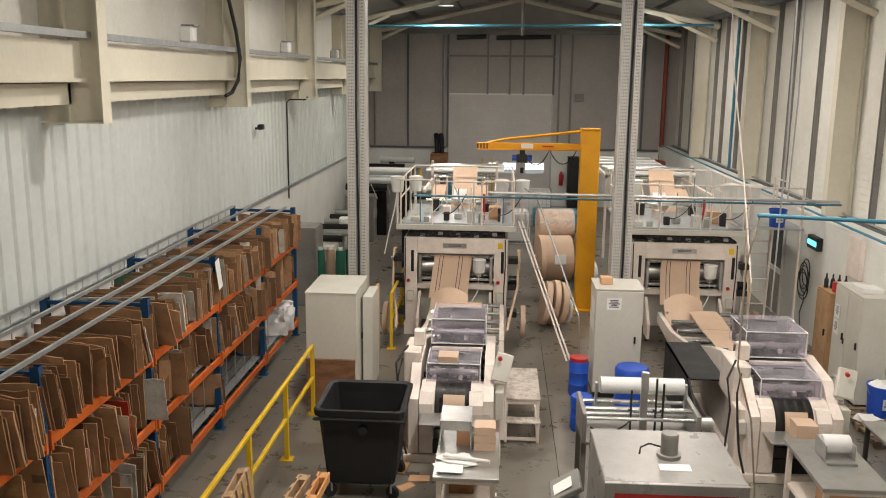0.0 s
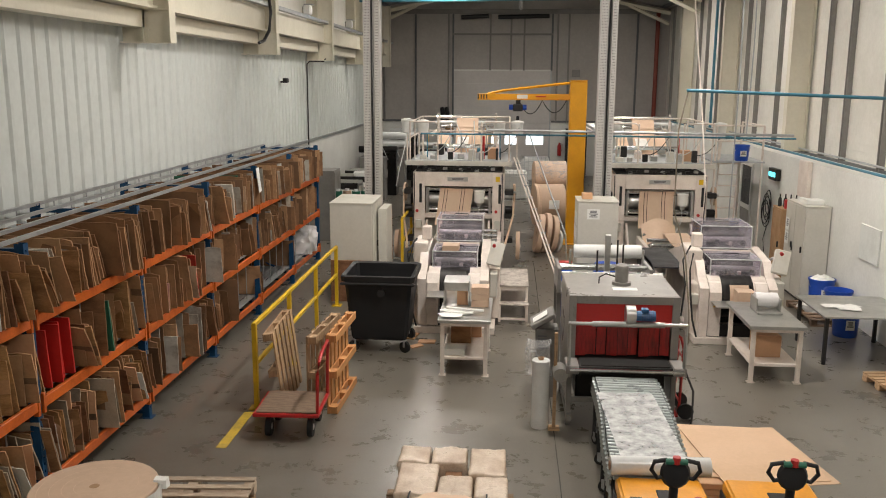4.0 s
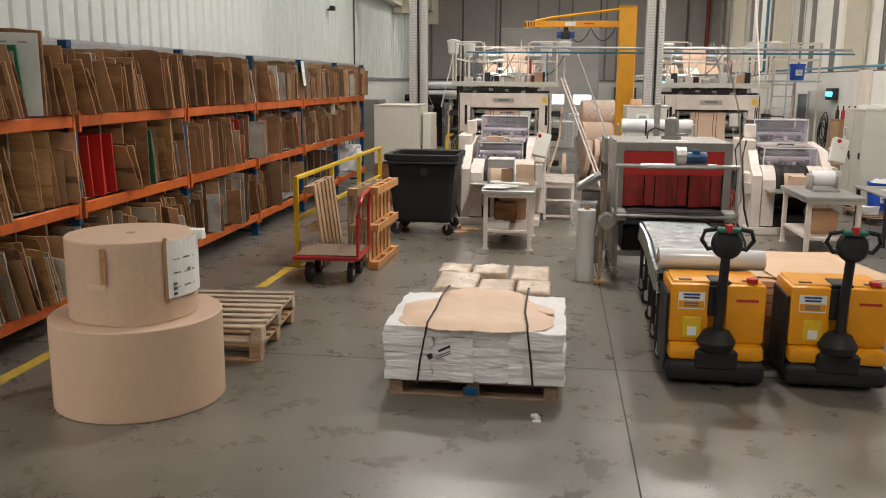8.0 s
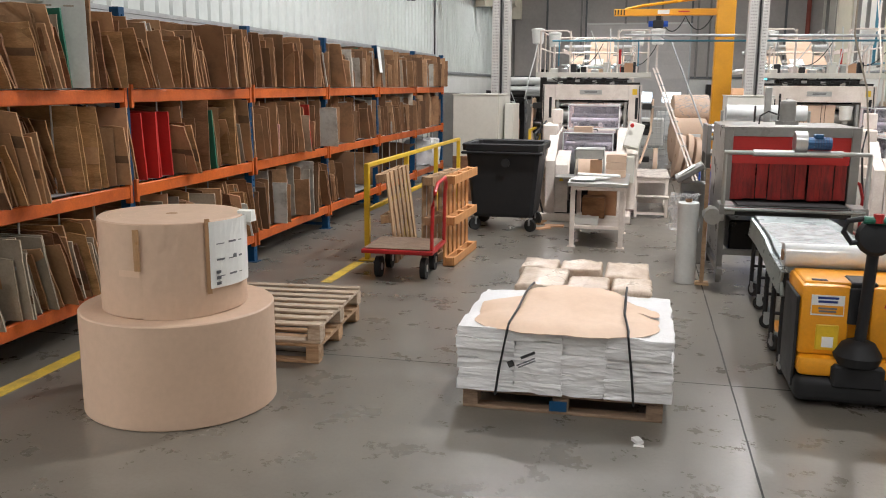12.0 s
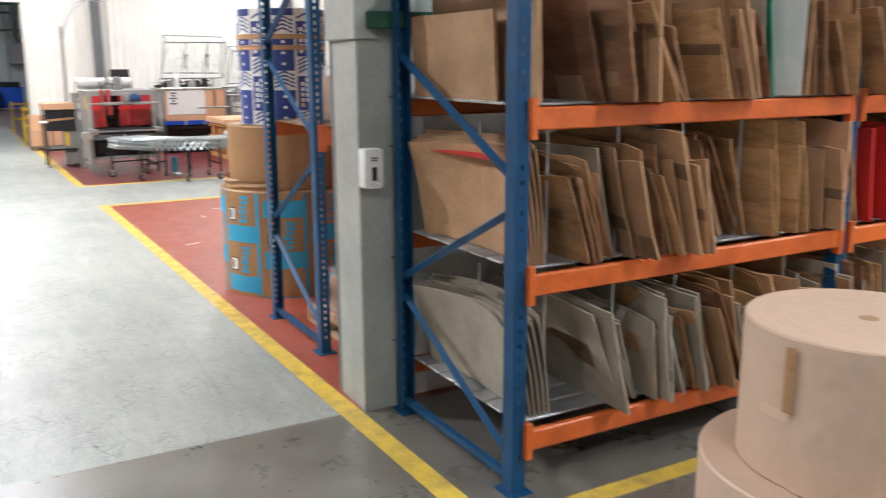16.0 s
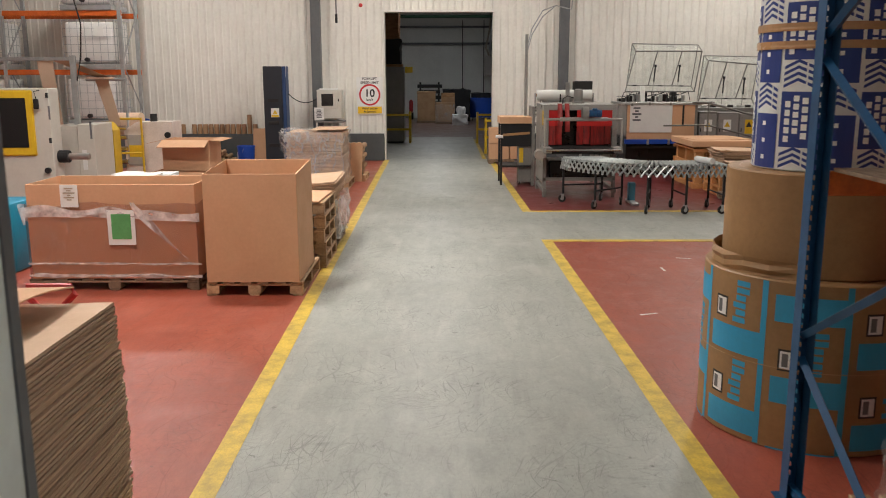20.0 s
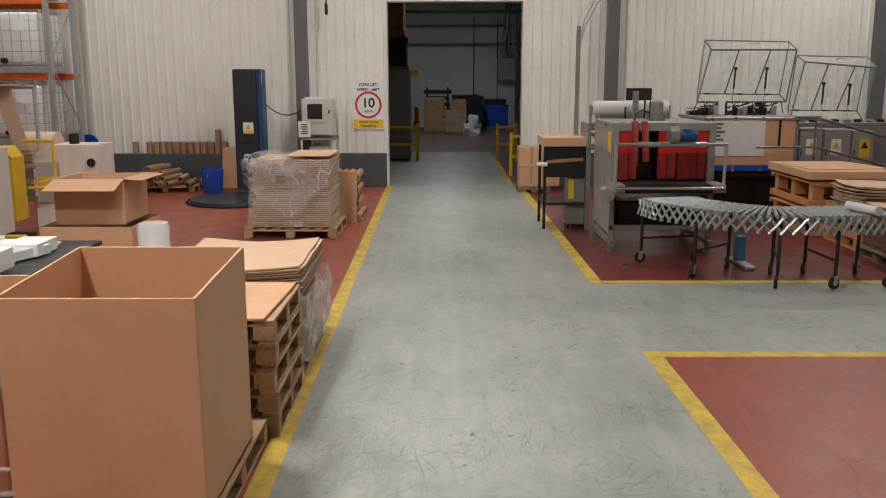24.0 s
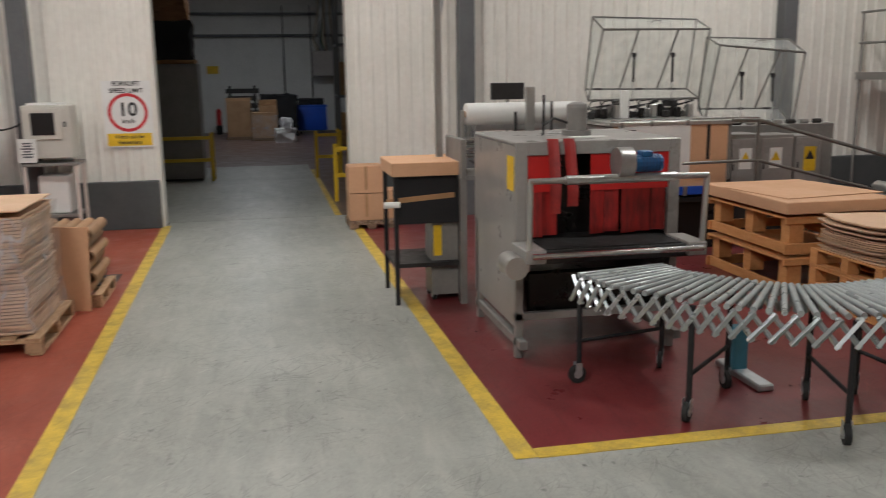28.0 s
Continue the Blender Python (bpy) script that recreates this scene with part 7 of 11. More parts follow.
def drum(at, r, h, material, lid, label):
    d = thing("plastic_drum", at, label, "drum", "plastic drums")
    part("body", lathe(B(), [(r * 0.9, 0), (r, 0.05), (r * 0.97, h * 0.33), (r * 1.02, h * 0.35), (r * 0.97, h * 0.37), (r * 0.97, h * 0.66), (r * 1.02, h * 0.68), (r * 0.97, h * 0.7), (r, h * 0.95), (r * 0.9, h)], 24), material, d, smooth=True)
    if lid:
        part("lid", lathe(B(), [(r * 0.93, h - 0.02), (r * 0.93, h + 0.05), (r * 0.6, h + 0.06)], 24), lid, d, smooth=True)
    return d


drum((1.44, 15.0, 0), 0.17, 0.62, BLUE_PLASTIC, RED, "small blue plastic drum with a red lid")
drum((1.36, 13.5, 0), 0.17, 0.55, BLUE_PLASTIC, None, "small blue plastic drum")
drum((2.18, 14.05, 0), 0.27, 0.85, BLUE_PLASTIC, None, "open blue plastic barrel")

# ---- press hall: two bag-making lines ----
def prism(pts, x0, x1):
    """A plate with the outline pts in the yz plane, from x0 to x1."""
    bm = B()
    a = [bm.verts.new((x0, y, z)) for y, z in pts]
    b = [bm.verts.new((x1, y, z)) for y, z in pts]
    bm.faces.new(a)
    bm.faces.new(b[::-1])
    for k in range(len(pts)):
        j = (k + 1) % len(pts)
        bm.faces.new((a[k], b[k], b[j], a[j]))
    return bm


def reel(parent, x, y, z, r, w, material=None):
    rr = part("side_reel", cyl(B(), (x - w / 2, y, z), (x + w / 2, y, z), r, 28), material or KRAFT, parent, "brown paper reel on the machine side", smooth=True)
    part("hub", cyl(B(), (x - w / 2 - 0.02, y, z), (x + w / 2 + 0.02, y, z), 0.05, 12), STEEL, rr)


def bag_press(at, label):
    """Portal frame, rollers, walkway and paper web; origin: front left foot, 2.12 wide."""
    t = thing("bag_machine", at, label, "machine", "bag machines")
    W = 2.12
    for x0, x1 in ((0.0, 0.27), (W - 0.27, W)):
        col = part("side_frame", prism([(0, 0), (0, 2.07), (1.4, 2.07), (1.4, 0), (1.05, 0), (1.05, 0.55), (0.35, 0.55), (0.35, 0)], x0, x1), CREAM, t)
        part("junction_box", box(B(), x0 + 0.06, x0 + 0.2, -0.08, 0.0, 0.75, 0.95, 0.01), CABINET, col)
        part("stop_button", cyl(B(), (x0 + 0.09, -0.05, 1.16), (x0 + 0.09, 0.0, 1.16), 0.035, 10), RED, col)
        part("dark_panel", box(B(), x0 + 0.14, x0 + 0.2, -0.006, 0.0, 1.35, 1.8, 0.004), BLACK, col)
    part("head_beam", box(B(), 0.27, W - 0.27, 0.0, 0.45, 1.74, 2.07, 0.01), CREAM, t)
    part("name_plate", box(B(), 0.80, 1.28, -0.012, 0.0, 1.86, 1.96, 0.004), STEEL, t)
    bars(t, pose(1.04, -0.0125, 1.935), 0.36, 0.05, 2)
    part("cross_bar", box(B(), 0.27, W - 0.27, 0.05, 0.2, 0.98, 1.10, 0.008), CREAM, t)
    part("lower_guard", box(B(), 0.30, W - 0.3, 0.3, 0.34, 0.25, 0.98, 0.006), CABINET, t)
    # added black sheet across the portal, in place of the shade between its frames
    part("inner_dark", box(B(), 0.28, W - 0.28, 0.75, 0.78, 0.25, 2.05), OILY_AND_SHADE, t)
    part("print_roller", cyl(B(), (0.27, 0.35, 1.40), (W - 0.27, 0.35, 1.40), 0.15, 24), STEEL, t, smooth=True)
    for y, z, r in ((0.2, 1.66, 0.05), (0.6, 1.62, 0.07), (0.5, 1.2, 0.06), (0.9, 1.5, 0.1), (0.16, 1.18, 0.035)):
        part("roller", cyl(B(), (0.27, y, z), (W - 0.27, y, z), r, 16), CHROME, t, smooth=True)
    bm = B()
    grid(bm, 6, 14, lambda u, v: Vector((0.62 + 0.78 * u - 0.08 * v, 0.12 - 0.55 * v ** 1.6, 1.68 - 0.78 * v + 0.006 * math.sin(9 * u))))
    web = part("paper_web", bm, KRAFT, t, "brown kraft paper web hanging between the rollers", smooth=True)
    for x in (0.73, 0.80, 1.13, 1.20):
        bm = B()
        grid(bm, 1, 14, lambda u, v: Vector((x + 0.012 * u - 0.08 * v, 0.113 - 0.55 * v ** 1.6, 1.68 - 0.78 * v)))
        part("guide_strip", bm, BLACK, web)
    bm = B()
    grid(bm, 10, 6, lambda u, v: Vector((0.6 + 0.75 * u, -0.42 - 0.5 * v, 0.98 - 0.42 * v + 0.16 * math.sin(math.pi * u))))
    part("forming_fold", bm, KRAFT, t, "folded kraft paper going into the former", smooth=True)
    # inks rollers and deck above
    part("top_tray", box(B(), 0.05, W - 0.05, 0.05, 1.4, 2.075, 2.12, 0.008), DARK, t)
    for k in range(5):
        part("ink_roller", cyl(B(), (0.3, 0.12 + 0.24 * k, 2.16), (W - 0.3, 0.12 + 0.24 * k, 2.16), 0.04, 14), OILY_AND_SHADE if k % 2 else DARK, t, smooth=True)
    for k in range(7):
        part("clamp", box(B(), 0.25 + 0.25 * k, 0.31 + 0.25 * k, 0.1, 1.2, 2.20, 2.225, 0.006), STEEL if k % 3 == 0 else DARK, t)
    dk = part("deck", box(B(), -0.15, W + 0.15, 0.06, 3.2, 2.25, 2.29, 0.004), GALV, t, "worn steel walkway deck")
    part("deck_edge", box(B(), -0.17, W + 0.17, 0.03, 0.06, 2.22, 2.33, 0.004), CABINET, dk)
    part("deck_rib", box(B(), -0.15, W + 0.15, 0.3, 0.36, 2.291, 2.33, 0.004), GALV, dk)
    # guard rails
    for x in (-0.1, 0.55, W - 0.55, W + 0.1):
        part("rail_post", cyl(B(), (x, 0.22, 2.29), (x, 0.22, 3.22), 0.02, 8), CREAM, t)
    for x in (-0.1, W + 0.1):
        for y in (1.2, 2.2, 3.15):
            part("rail_post", cyl(B(), (x, y, 2.29), (x, y, 3.22), 0.02, 8), CREAM, t)
        for z in (2.85, 3.22):
            part("guard_rail", cyl(B(), (x, 0.22, z), (x, 3.15, z), 0.018, 8), CREAM, t)
    part("guard_rail", tube(B(), [(-0.1, 0.22, 3.22), (0.48, 0.22, 3.22), (0.55, 0.22, 3.15), (0.55, 0.22, 2.29)], 0.018, 8), CREAM, t, smooth=True)
    part("guard_rail", tube(B(), [(W + 0.1, 0.22, 3.22), (W - 0.48, 0.22, 3.22), (W - 0.55, 0.22, 3.15), (W - 0.55, 0.22, 2.29)], 0.018, 8), CREAM, t, smooth=True)
    for z in (2.85, 3.22):
        part("guard_rail", cyl(B(), (-0.1, 3.15, z), (W + 0.1, 3.15, z), 0.018, 8), CREAM, t)
    # glue pots
    for x, y, z in ((-0.18, 0.35, 2.95), (0.14, 0.9, 2.9), (W + 0.28, 0.35, 2.92), (W - 0.14, 0.5, 2.9)):
        pot = part("glue_pot", lathe(B(), [(0.10, 0), (0.12, 0.02), (0.14, 0.27), (0.15, 0.28), (0.145, 0.32), (0.05, 0.34)], 18, pose(x, y, z)), WHITE_PLASTIC, t, smooth=True)
        part("bracket", box(B(), x - 0.02, x + 0.02, y - 0.02, y + 0.02, 2.29, z), CREAM, pot)
    part("glue_pot", lathe(B(), [(0.09, 0), (0.11, 0.02), (0.13, 0.25), (0.135, 0.28), (0.05, 0.29)], 18, pose(1.55, -0.12, 1.38)), WHITE_PLASTIC, t, "white plastic glue pot on a bracket", smooth=True)
    part("pot_bracket", box(B(), 1.50, 1.60, -0.14, 0.0, 1.30, 1.38, 0.005), STEEL, t)
    for pts in ([(-0.18, 0.3, 2.95), (-0.22, 0.1, 2.6), (-0.3, -0.1, 2.2), (-0.38, -0.2, 1.75)], [(0.95, 0.15, 3.15), (1.0, 0.0, 3.2), (1.12, 0.0, 2.9), (1.25, 0.1, 2.5)], [(1.55, -0.12, 1.38), (1.53, -0.18, 1.0), (1.35, -0.3, 0.7)], [(1.4, 0.1, 3.25), (1.42, 0.05, 2.8), (1.36, 0.12, 2.3)]):
        part("glue_hose", tube(B(), pts, 0.014, 6), FILM_ROLL, t, smooth=True)
    # side gear: reels, arms, brackets
    for s, x in ((-1, -0.12), (1, W + 0.12)):
        for z in (0.42, 1.0, 1.55):
            part("side_bracket", box(B(), x - 0.10, x + 0.10, 0.0, 0.3, z, z + 0.12, 0.01), DARK, t)
            part("side_shaft", cyl(B(), (x - 0.16, 0.12, z + 0.06), (x + 0.16, 0.12, z + 0.06), 0.028, 10), STEEL, t)
        part("side_motor", cyl(B(), (x - 0.09, 0.1, 1.2), (x + 0.09, 0.1, 1.2), 0.09, 14), OILY_AND_SHADE, t)
        reel(t, x + s * 0.22, -0.25, 0.42, 0.33, 0.09)
        reel(t, x + s * 0.12, 0.45, 1.55, 0.22, 0.06)
        part("slack_strip", tube(B(), [(x + s * 0.12, 0.3, 1.75), (x + s * 0.10, -0.1, 1.1), (x - s * 0.05, -0.7, 0.6), (x - s * 0.1, -1.2, 0.5)], 0.025, 4), KRAFT_PALE, t)
    # paper path behind
    for x in (0.25, W - 0.31):
        part("rear_post", box(B(), x, x + 0.06, 3.6, 3.68, 0, 3.3, 0.005), CREAM, t)
        part("rear_post", box(B(), x, x + 0.06, 5.6, 5.68, 0, 2.9, 0.005), CREAM, t)
        part("rear_beam", box(B(), x, x + 0.06, 1.4, 5.65, 2.80, 2.88, 0.005), CREAM, t)
    bm = B()
    grid(bm, 4, 10, lambda u, v: Vector((0.80 + 0.58 * u, 3.4 - 0.9 * v, 3.18 - 0.85 * v ** 0.7)))
    part("paper_web", bm, KRAFT_PALE, t, "pale kraft paper web running down from the upper rollers", smooth=True)
    for y, z in ((3.45, 3.2), (2.4, 2.5), (4.6, 2.9), (5.4, 2.7)):
        part("guide_roller", cyl(B(), (0.25, y, z), (W - 0.25, y, z), 0.05, 14), CHROME, t, smooth=True)
    part("rear_cabinet", box(B(), 0.35, W - 0.35, 4.0, 5.4, 0.0, 1.5, 0.01), CREAM, t)
    part("signal_lamp", cyl(B(), (W - 0.52, 1.0, 2.29), (W - 0.52, 1.0, 2.85), 0.03, 10), RED, t)
    part("carton_on_deck", box(B(), W - 0.42, W - 0.18, 1.1, 1.4, 2.291, 2.55, 0.004), CARD, t)
    for k in range(3):
        part("rear_web", grid(B(), 2, 6, lambda u, v: Vector((0.35 + 0.5 * k + 0.3 * u, 2.5 + 0.7 * v, 2.5 + 0.28 * v))), KRAFT_PALE if k != 1 else PAPER, t)
    for k in range(5):
        part("rear_roller", cyl(B(), (0.1, 3.9 + 0.55 * k, 3.02 - 0.02 * k), (W - 0.1, 3.9 + 0.55 * k, 3.02 - 0.02 * k), 0.05, 10), FILM_ROLL, t, smooth=True)
    for k, x in enumerate((0.35, 0.75, 1.5, 1.9)):
        part("valve_block", box(B(), x, x + 0.12, 0.5 + 0.3 * (k % 2), 0.62 + 0.3 * (k % 2), 2.291, 2.42 + 0.05 * k, 0.01), DARK if k % 2 else STEEL, t)
        part("air_hose", tube(B(), arc((x, 0.5, 2.5), (x + 0.5, 0.25, 2.95), 0.15), 0.01, 5), CABLE if k % 2 else FILM_ROLL, t)
    for k in range(9):
        x = 0.32 + 0.185 * k
        part("ink_doctor", box(B(), x, x + 0.1, 0.02, 0.12, 2.076 + 0.02 * (k % 3), 2.14 + 0.02 * (k % 3), 0.01), OILY_AND_SHADE if k % 2 else STEEL, t)
    for x in (0.3, W - 0.36):
        part("guide_plate", box(B(), x, x + 0.06, -0.02, 0.14, 1.12, 1.7, 0.006), STEEL, t)
        part("chain_guard", prism([(-0.5, 0.2), (-0.5, 0.5), (-0.02, 0.95), (-0.02, 0.2)], x, x + 0.05), CREAM, t)
    for k in range(7):
        x, y = 0.1 + 0.29 * k, 0.45 + 0.55 * ((k * 3) % 4)
        part("drive_unit", box(B(), x, x + 0.16, y, y + 0.22, 2.291, 2.42 + 0.07 * ((k * 2) % 3), 0.012), (CABINET, DARK, CREAM, STEEL)[k % 4], t)
        part("feed_pipe", cyl(B(), (x + 0.08, y + 0.1, 2.40), (x + 0.08, y + 0.1, 2.95 + 0.1 * (k % 3)), 0.014, 6), STEEL if k % 2 else CREAM, t)
    for x in (0.02, W - 0.05):
        part("cable_run", tube(B(), [(x, -0.01, 2.05), (x + 0.01, -0.03, 1.5), (x - 0.01, -0.03, 0.9), (x, -0.02, 0.3)], 0.012, 5), CABLE, t)
    part("warning_sign", box(B(), W - 0.2, W - 0.1, -0.006, -0.001, 1.86, 1.98), SIGN_YELLOW, t)
    bm = B()
    for k in range(4):
        tube(bm, arc((0.2 + 0.3 * k, 0.02, 2.2), (0.7 + 0.3 * k, 0.02, 2.22), 0.10), 0.012, 5)
    part("ink_hose", bm, CABLE, t)
    return t


m1 = bag_press((-1.91, 18.2, 0), "cream painted paper bag machine with rollers, railed deck and kraft web")
m2 = copy_thing(m1, pose(2.72, 18.2, 0))


def bag_former(at, label, width=1.46, black_side=False):
    """Front end of the line: side plates, drum, acrylic guards, control panel."""
    t = thing("bag_former", at, label, "machine", "bag formers")
    w = width
    side = [(0.0, 0.12), (0.0, 0.92), (0.25, 1.05), (0.5, 1.28), (1.3, 1.38), (2.3, 1.15), (3.0, 0.95), (3.0, 0.3), (2.5, 0.12)]
    part("base", box(B(), 0.05, w - 0.05, -0.05, 3.0, 0.0, 0.12, 0.01), CREAM, t)
    for x0, x1 in ((0.12, 0.26), (w - 0.3, w - 0.16)):
        part("side_plate", prism(side, x0, x1), CREAM, t)
    part("drum", cyl(B(), (0.28, 0.38, 0.72), (w - 0.3, 0.38, 0.72), 0.34, 32), CREAM, t, smooth=True)
    part("drum_band", cyl(B(), (0.48, 0.38, 0.72), (0.98, 0.38, 0.72), 0.346, 32), OILY_AND_SHADE, t, "dark steel forming drum", smooth=True)
    for k in range(4):
        part("drum_ring", cyl(B(), (0.50 + 0.125 * k, 0.38, 0.72), (0.545 + 0.125 * k, 0.38, 0.72), 0.350, 32), DARK, t, smooth=True)
    bm = B()
    grid(bm, 4, 8, lambda u, v: Vector((0.60 + 0.30 * u, 0.38 - 0.362 * math.cos(radians(-20 + 62 * v)), 0.72 + 0.362 * math.sin(radians(-20 + 62 * v)))))
    part("drum_bag", bm, KRAFT, t, "brown paper bag wrapped round the drum", smooth=True)
    for x0, x1 in ((0.27, 0.46), (w - 0.50, w - 0.31)):
        sh_ = part("front_shield", prism([(-0.02, 0.14), (-0.02, 0.86), (0.10, 1.0), (0.34, 1.0), (0.34, 0.14)], x0, x1), CREAM, t)
        bm = B()
        bm.faces.new([bm.verts.new(p) for p in ((x0 + 0.06, -0.024, 0.62), (x0 + 0.13, -0.024, 0.62), (x0 + 0.095, -0.024, 0.69))])
        part("warning_triangle", bm, SIGN_YELLOW, sh_)
    part("base_skirt", box(B(), 0.27, w - 0.31, 0.02, 0.06, 0.12, 0.32, 0.006), DARK, t)
    part("inner_gear", box(B(), 0.28, w - 0.32, 0.8, 2.9, 0.14, 0.85, 0.02), OILY_AND_SHADE, t)
    for k in range(6):
        part("roller", cyl(B(), (0.26, 0.85 + 0.34 * k, 0.98 + 0.04 * (k % 2)), (w - 0.3, 0.85 + 0.34 * k, 0.98 + 0.04 * (k % 2)), 0.045, 12), CHROME if k % 2 else OILY_AND_SHADE, t, smooth=True)
    for k in range(4):
        part("bag_sheet", box(B(), 0.45, 0.95, 0.9 + 0.5 * k, 1.25 + 0.5 * k, 1.06, 1.065, 0.001, pose(0, 0, 0.002 * k, 0, 0, 0)), KRAFT, t)

    def guard(y0, y1, z0, z1, x0=0.34, x1=None):
        x1 = x1 or w - 0.36
        g = part("acrylic_guard", B(), ACRYLIC, t, "clear violet-tinted acrylic guard")
        bm = B()
        box(bm, x0, x1, y0, y0 + 0.008, z0, z1)
        box(bm, x0, x0 + 0.008, y0, y1, z0, z1)
        box(bm, x1 - 0.008, x1, y0, y1, z0, z1)
        box(bm, x0, x1, y0, y1, z1, z1 + 0.008)
        bm.to_mesh(g.data)
        bm.free()
        bm = B()
        for x in (x0, x1):
            cyl(bm, (x, y0, z0), (x, y0, z1), 0.009, 6)
            cyl(bm, (x, y0, z1), (x, y1, z1), 0.009, 6)
        cyl(bm, (x0, y0, z1), (x1, y0, z1), 0.009, 6)
        cyl(bm, (x0, y0, z0), (x1, y0, z0), 0.009, 6)
        part("guard_edge", bm, FILM_ROLL, g)
        part("guard_handle", tube(B(), [((x0 + x1) / 2 - 0.13, (y0 + y1) / 2, z1 + 0.01), ((x0 + x1) / 2 - 0.12, (y0 + y1) / 2, z1 + 0.04), ((x0 + x1) / 2 + 0.12, (y0 + y1) / 2, z1 + 0.04), ((x0 + x1) / 2 + 0.13, (y0 + y1) / 2, z1 + 0.01)], 0.01, 6), BLACK, g)
        part("guarded_gear", box(B(), x0 + 0.03, x1 - 0.03, y1 - 0.12, y1 - 0.04, z0, z1 - 0.04, 0.006), OILY_AND_SHADE, g)
        for k in range(4):
            xq = x0 + 0.1 + (x1 - x0 - 0.2) * k / 3
            part("guarded_arm", box(B(), xq - 0.03, xq + 0.03, y0 + 0.12, y1 - 0.13, z0 + 0.02, z0 + 0.09 + 0.03 * (k % 2), 0.008), (STEEL, DARK, CREAM, DARK)[k], g)
        for k in range(3):
            part("guarded_roller", cyl(B(), (x0 + 0.03, y0 + 0.2 + 0.2 * k, z0 + 0.12 + 0.06 * (k % 2)), (x1 - 0.03, y0 + 0.2 + 0.2 * k, z0 + 0.12 + 0.06 * (k % 2)), 0.05, 12), DARK if k % 2 else STEEL, g, smooth=True)
    guard(0.35, 1.05, 1.02, 1.33)
    guard(1.2, 2.1, 1.36, 1.74, 0.34, w - 0.30)
    part("dark_bridge", box(B(), 0.36, w - 0.34, 1.06, 1.9, 1.06, 1.34, 0.01), OILY_AND_SHADE, t)
    part("bridge_lip", box(B(), 0.36, w - 0.34, 1.04, 1.06, 1.30, 1.36, 0.004), CREAM, t)
    part("left_gearbox", box(B(), 0.0, 0.24, 0.5, 1.2, 0.9, 1.45, 0.02), CREAM, t)
    part("left_column", box(B(), 0.0, 0.14, 0.2, 0.5, 0.1, 0.95, 0.015), CREAM, t)
    part("left_box", box(B(), 0.02, 0.12, 0.1, 0.22, 0.62, 0.80, 0.01), CABINET, t)
    part("sensor_head", box(B(), 0.12, 0.28, 0.75, 0.93, 1.45, 1.68, 0.015), CREAM, t)
    part("sensor_post", cyl(B(), (0.2, 0.84, 1.3), (0.2, 0.84, 1.46), 0.025, 8), STEEL, t)
    pn = part("control_panel", box(B(), -0.12, 0.12, -0.05, 0.05, -0.2, 0.2, 0.012, pose(w - 0.05, 0.35, 1.30, -22, 14, 0)), CABINET, t)
    part("panel_arm", tube(B(), [(w - 0.2, 0.8, 1.2), (w - 0.1, 0.6, 1.32), (w - 0.05, 0.4, 1.32)], 0.025, 8), STEEL, pn)
    part("panel_button", cyl(B(), (w - 0.08, 0.22, 1.46), (w - 0.08, 0.26, 1.47), 0.03, 10), RED, pn)
    part("right_cabinet", box(B(), w - 0.2, w + 0.02, 0.5, 1.5, 0.14, 1.02, 0.012), CREAM, t)
    part("right_bellows", box(B(), w - 0.14, w - 0.02, 0.15, 0.45, 0.6, 1.0, 0.01), CABINET, t)
    part("delivery_table", box(B(), 0.3, w - 0.2, -0.4, 0.02, 0.70, 0.725, 0.004), STEEL, t)
    for pts in ([(0.02, 0.2, 1.45), (-0.04, 0.1, 1.2), (-0.02, 0.05, 0.8), (0.02, 0.0, 0.4), (0.1, -0.02, 0.1)], [(0.05, 0.6, 1.5), (-0.1, 0.4, 1.3), (-0.06, 0.3, 0.9), (-0.12, 0.2, 0.4)]):
        part("cable", tube(B(), pts, 0.016, 6), CABLE, t, smooth=True)
    # infeed arms to the portal
    for x in (-0.05, w - 0.1):
        part("infeed_arm", prism([(2.6, 0.55), (2.6, 1.0), (4.6, 0.7), (6.0, 0.7), (6.0, 0.5), (4.4, 0.42)], x, x + 0.08), CREAM, t)
    part("infeed_leg", box(B(), 0.0, w - 0.1, 4.9, 5.0, 0.0, 0.5, 0.01), CREAM, t)
    for k in range(5):
        part("infeed_roller", cyl(B(), (0.03, 3.2 + 0.6 * k, 0.78), (w - 0.1, 3.2 + 0.6 * k, 0.78), 0.045, 12), CHROME, t, smooth=True)
    bm = B()
    grid(bm, 4, 8, lambda u, v: Vector((0.45 + 0.55 * u, 3.0 + 2.6 * v, 0.84 + 0.02 * math.sin(9 * v))))
    part("infeed_paper", bm, KRAFT, t, smooth=True)
    if black_side:
        part("black_side_panel", prism([(0.2, 0.15), (0.2, 0.55), (1.2, 1.0), (3.0, 1.0), (3.0, 0.15)], -0.45, -0.42), BLACK, t)
        part("black_top_panel", box(B(), -0.45, 0.1, 1.2, 3.0, 0.98, 1.0), BLACK, t)
    return t


bag_former((-1.28, 12.15, 0), "cream bag former with clear acrylic guards and a tilted control panel")
bag_former((3.30, 11.95, 0), "cream bag former with clear acrylic guards and a black side panel", 1.5, True)
tagged(part("paper_bag", crumple(-0.78, -0.5, 12.5, 12.8, 1.34, 1.43, 0.008, 4, 5), KRAFT, None, smooth=True), "bundle of folded brown paper bags on the guard", "bag bundle", "bag bundles")
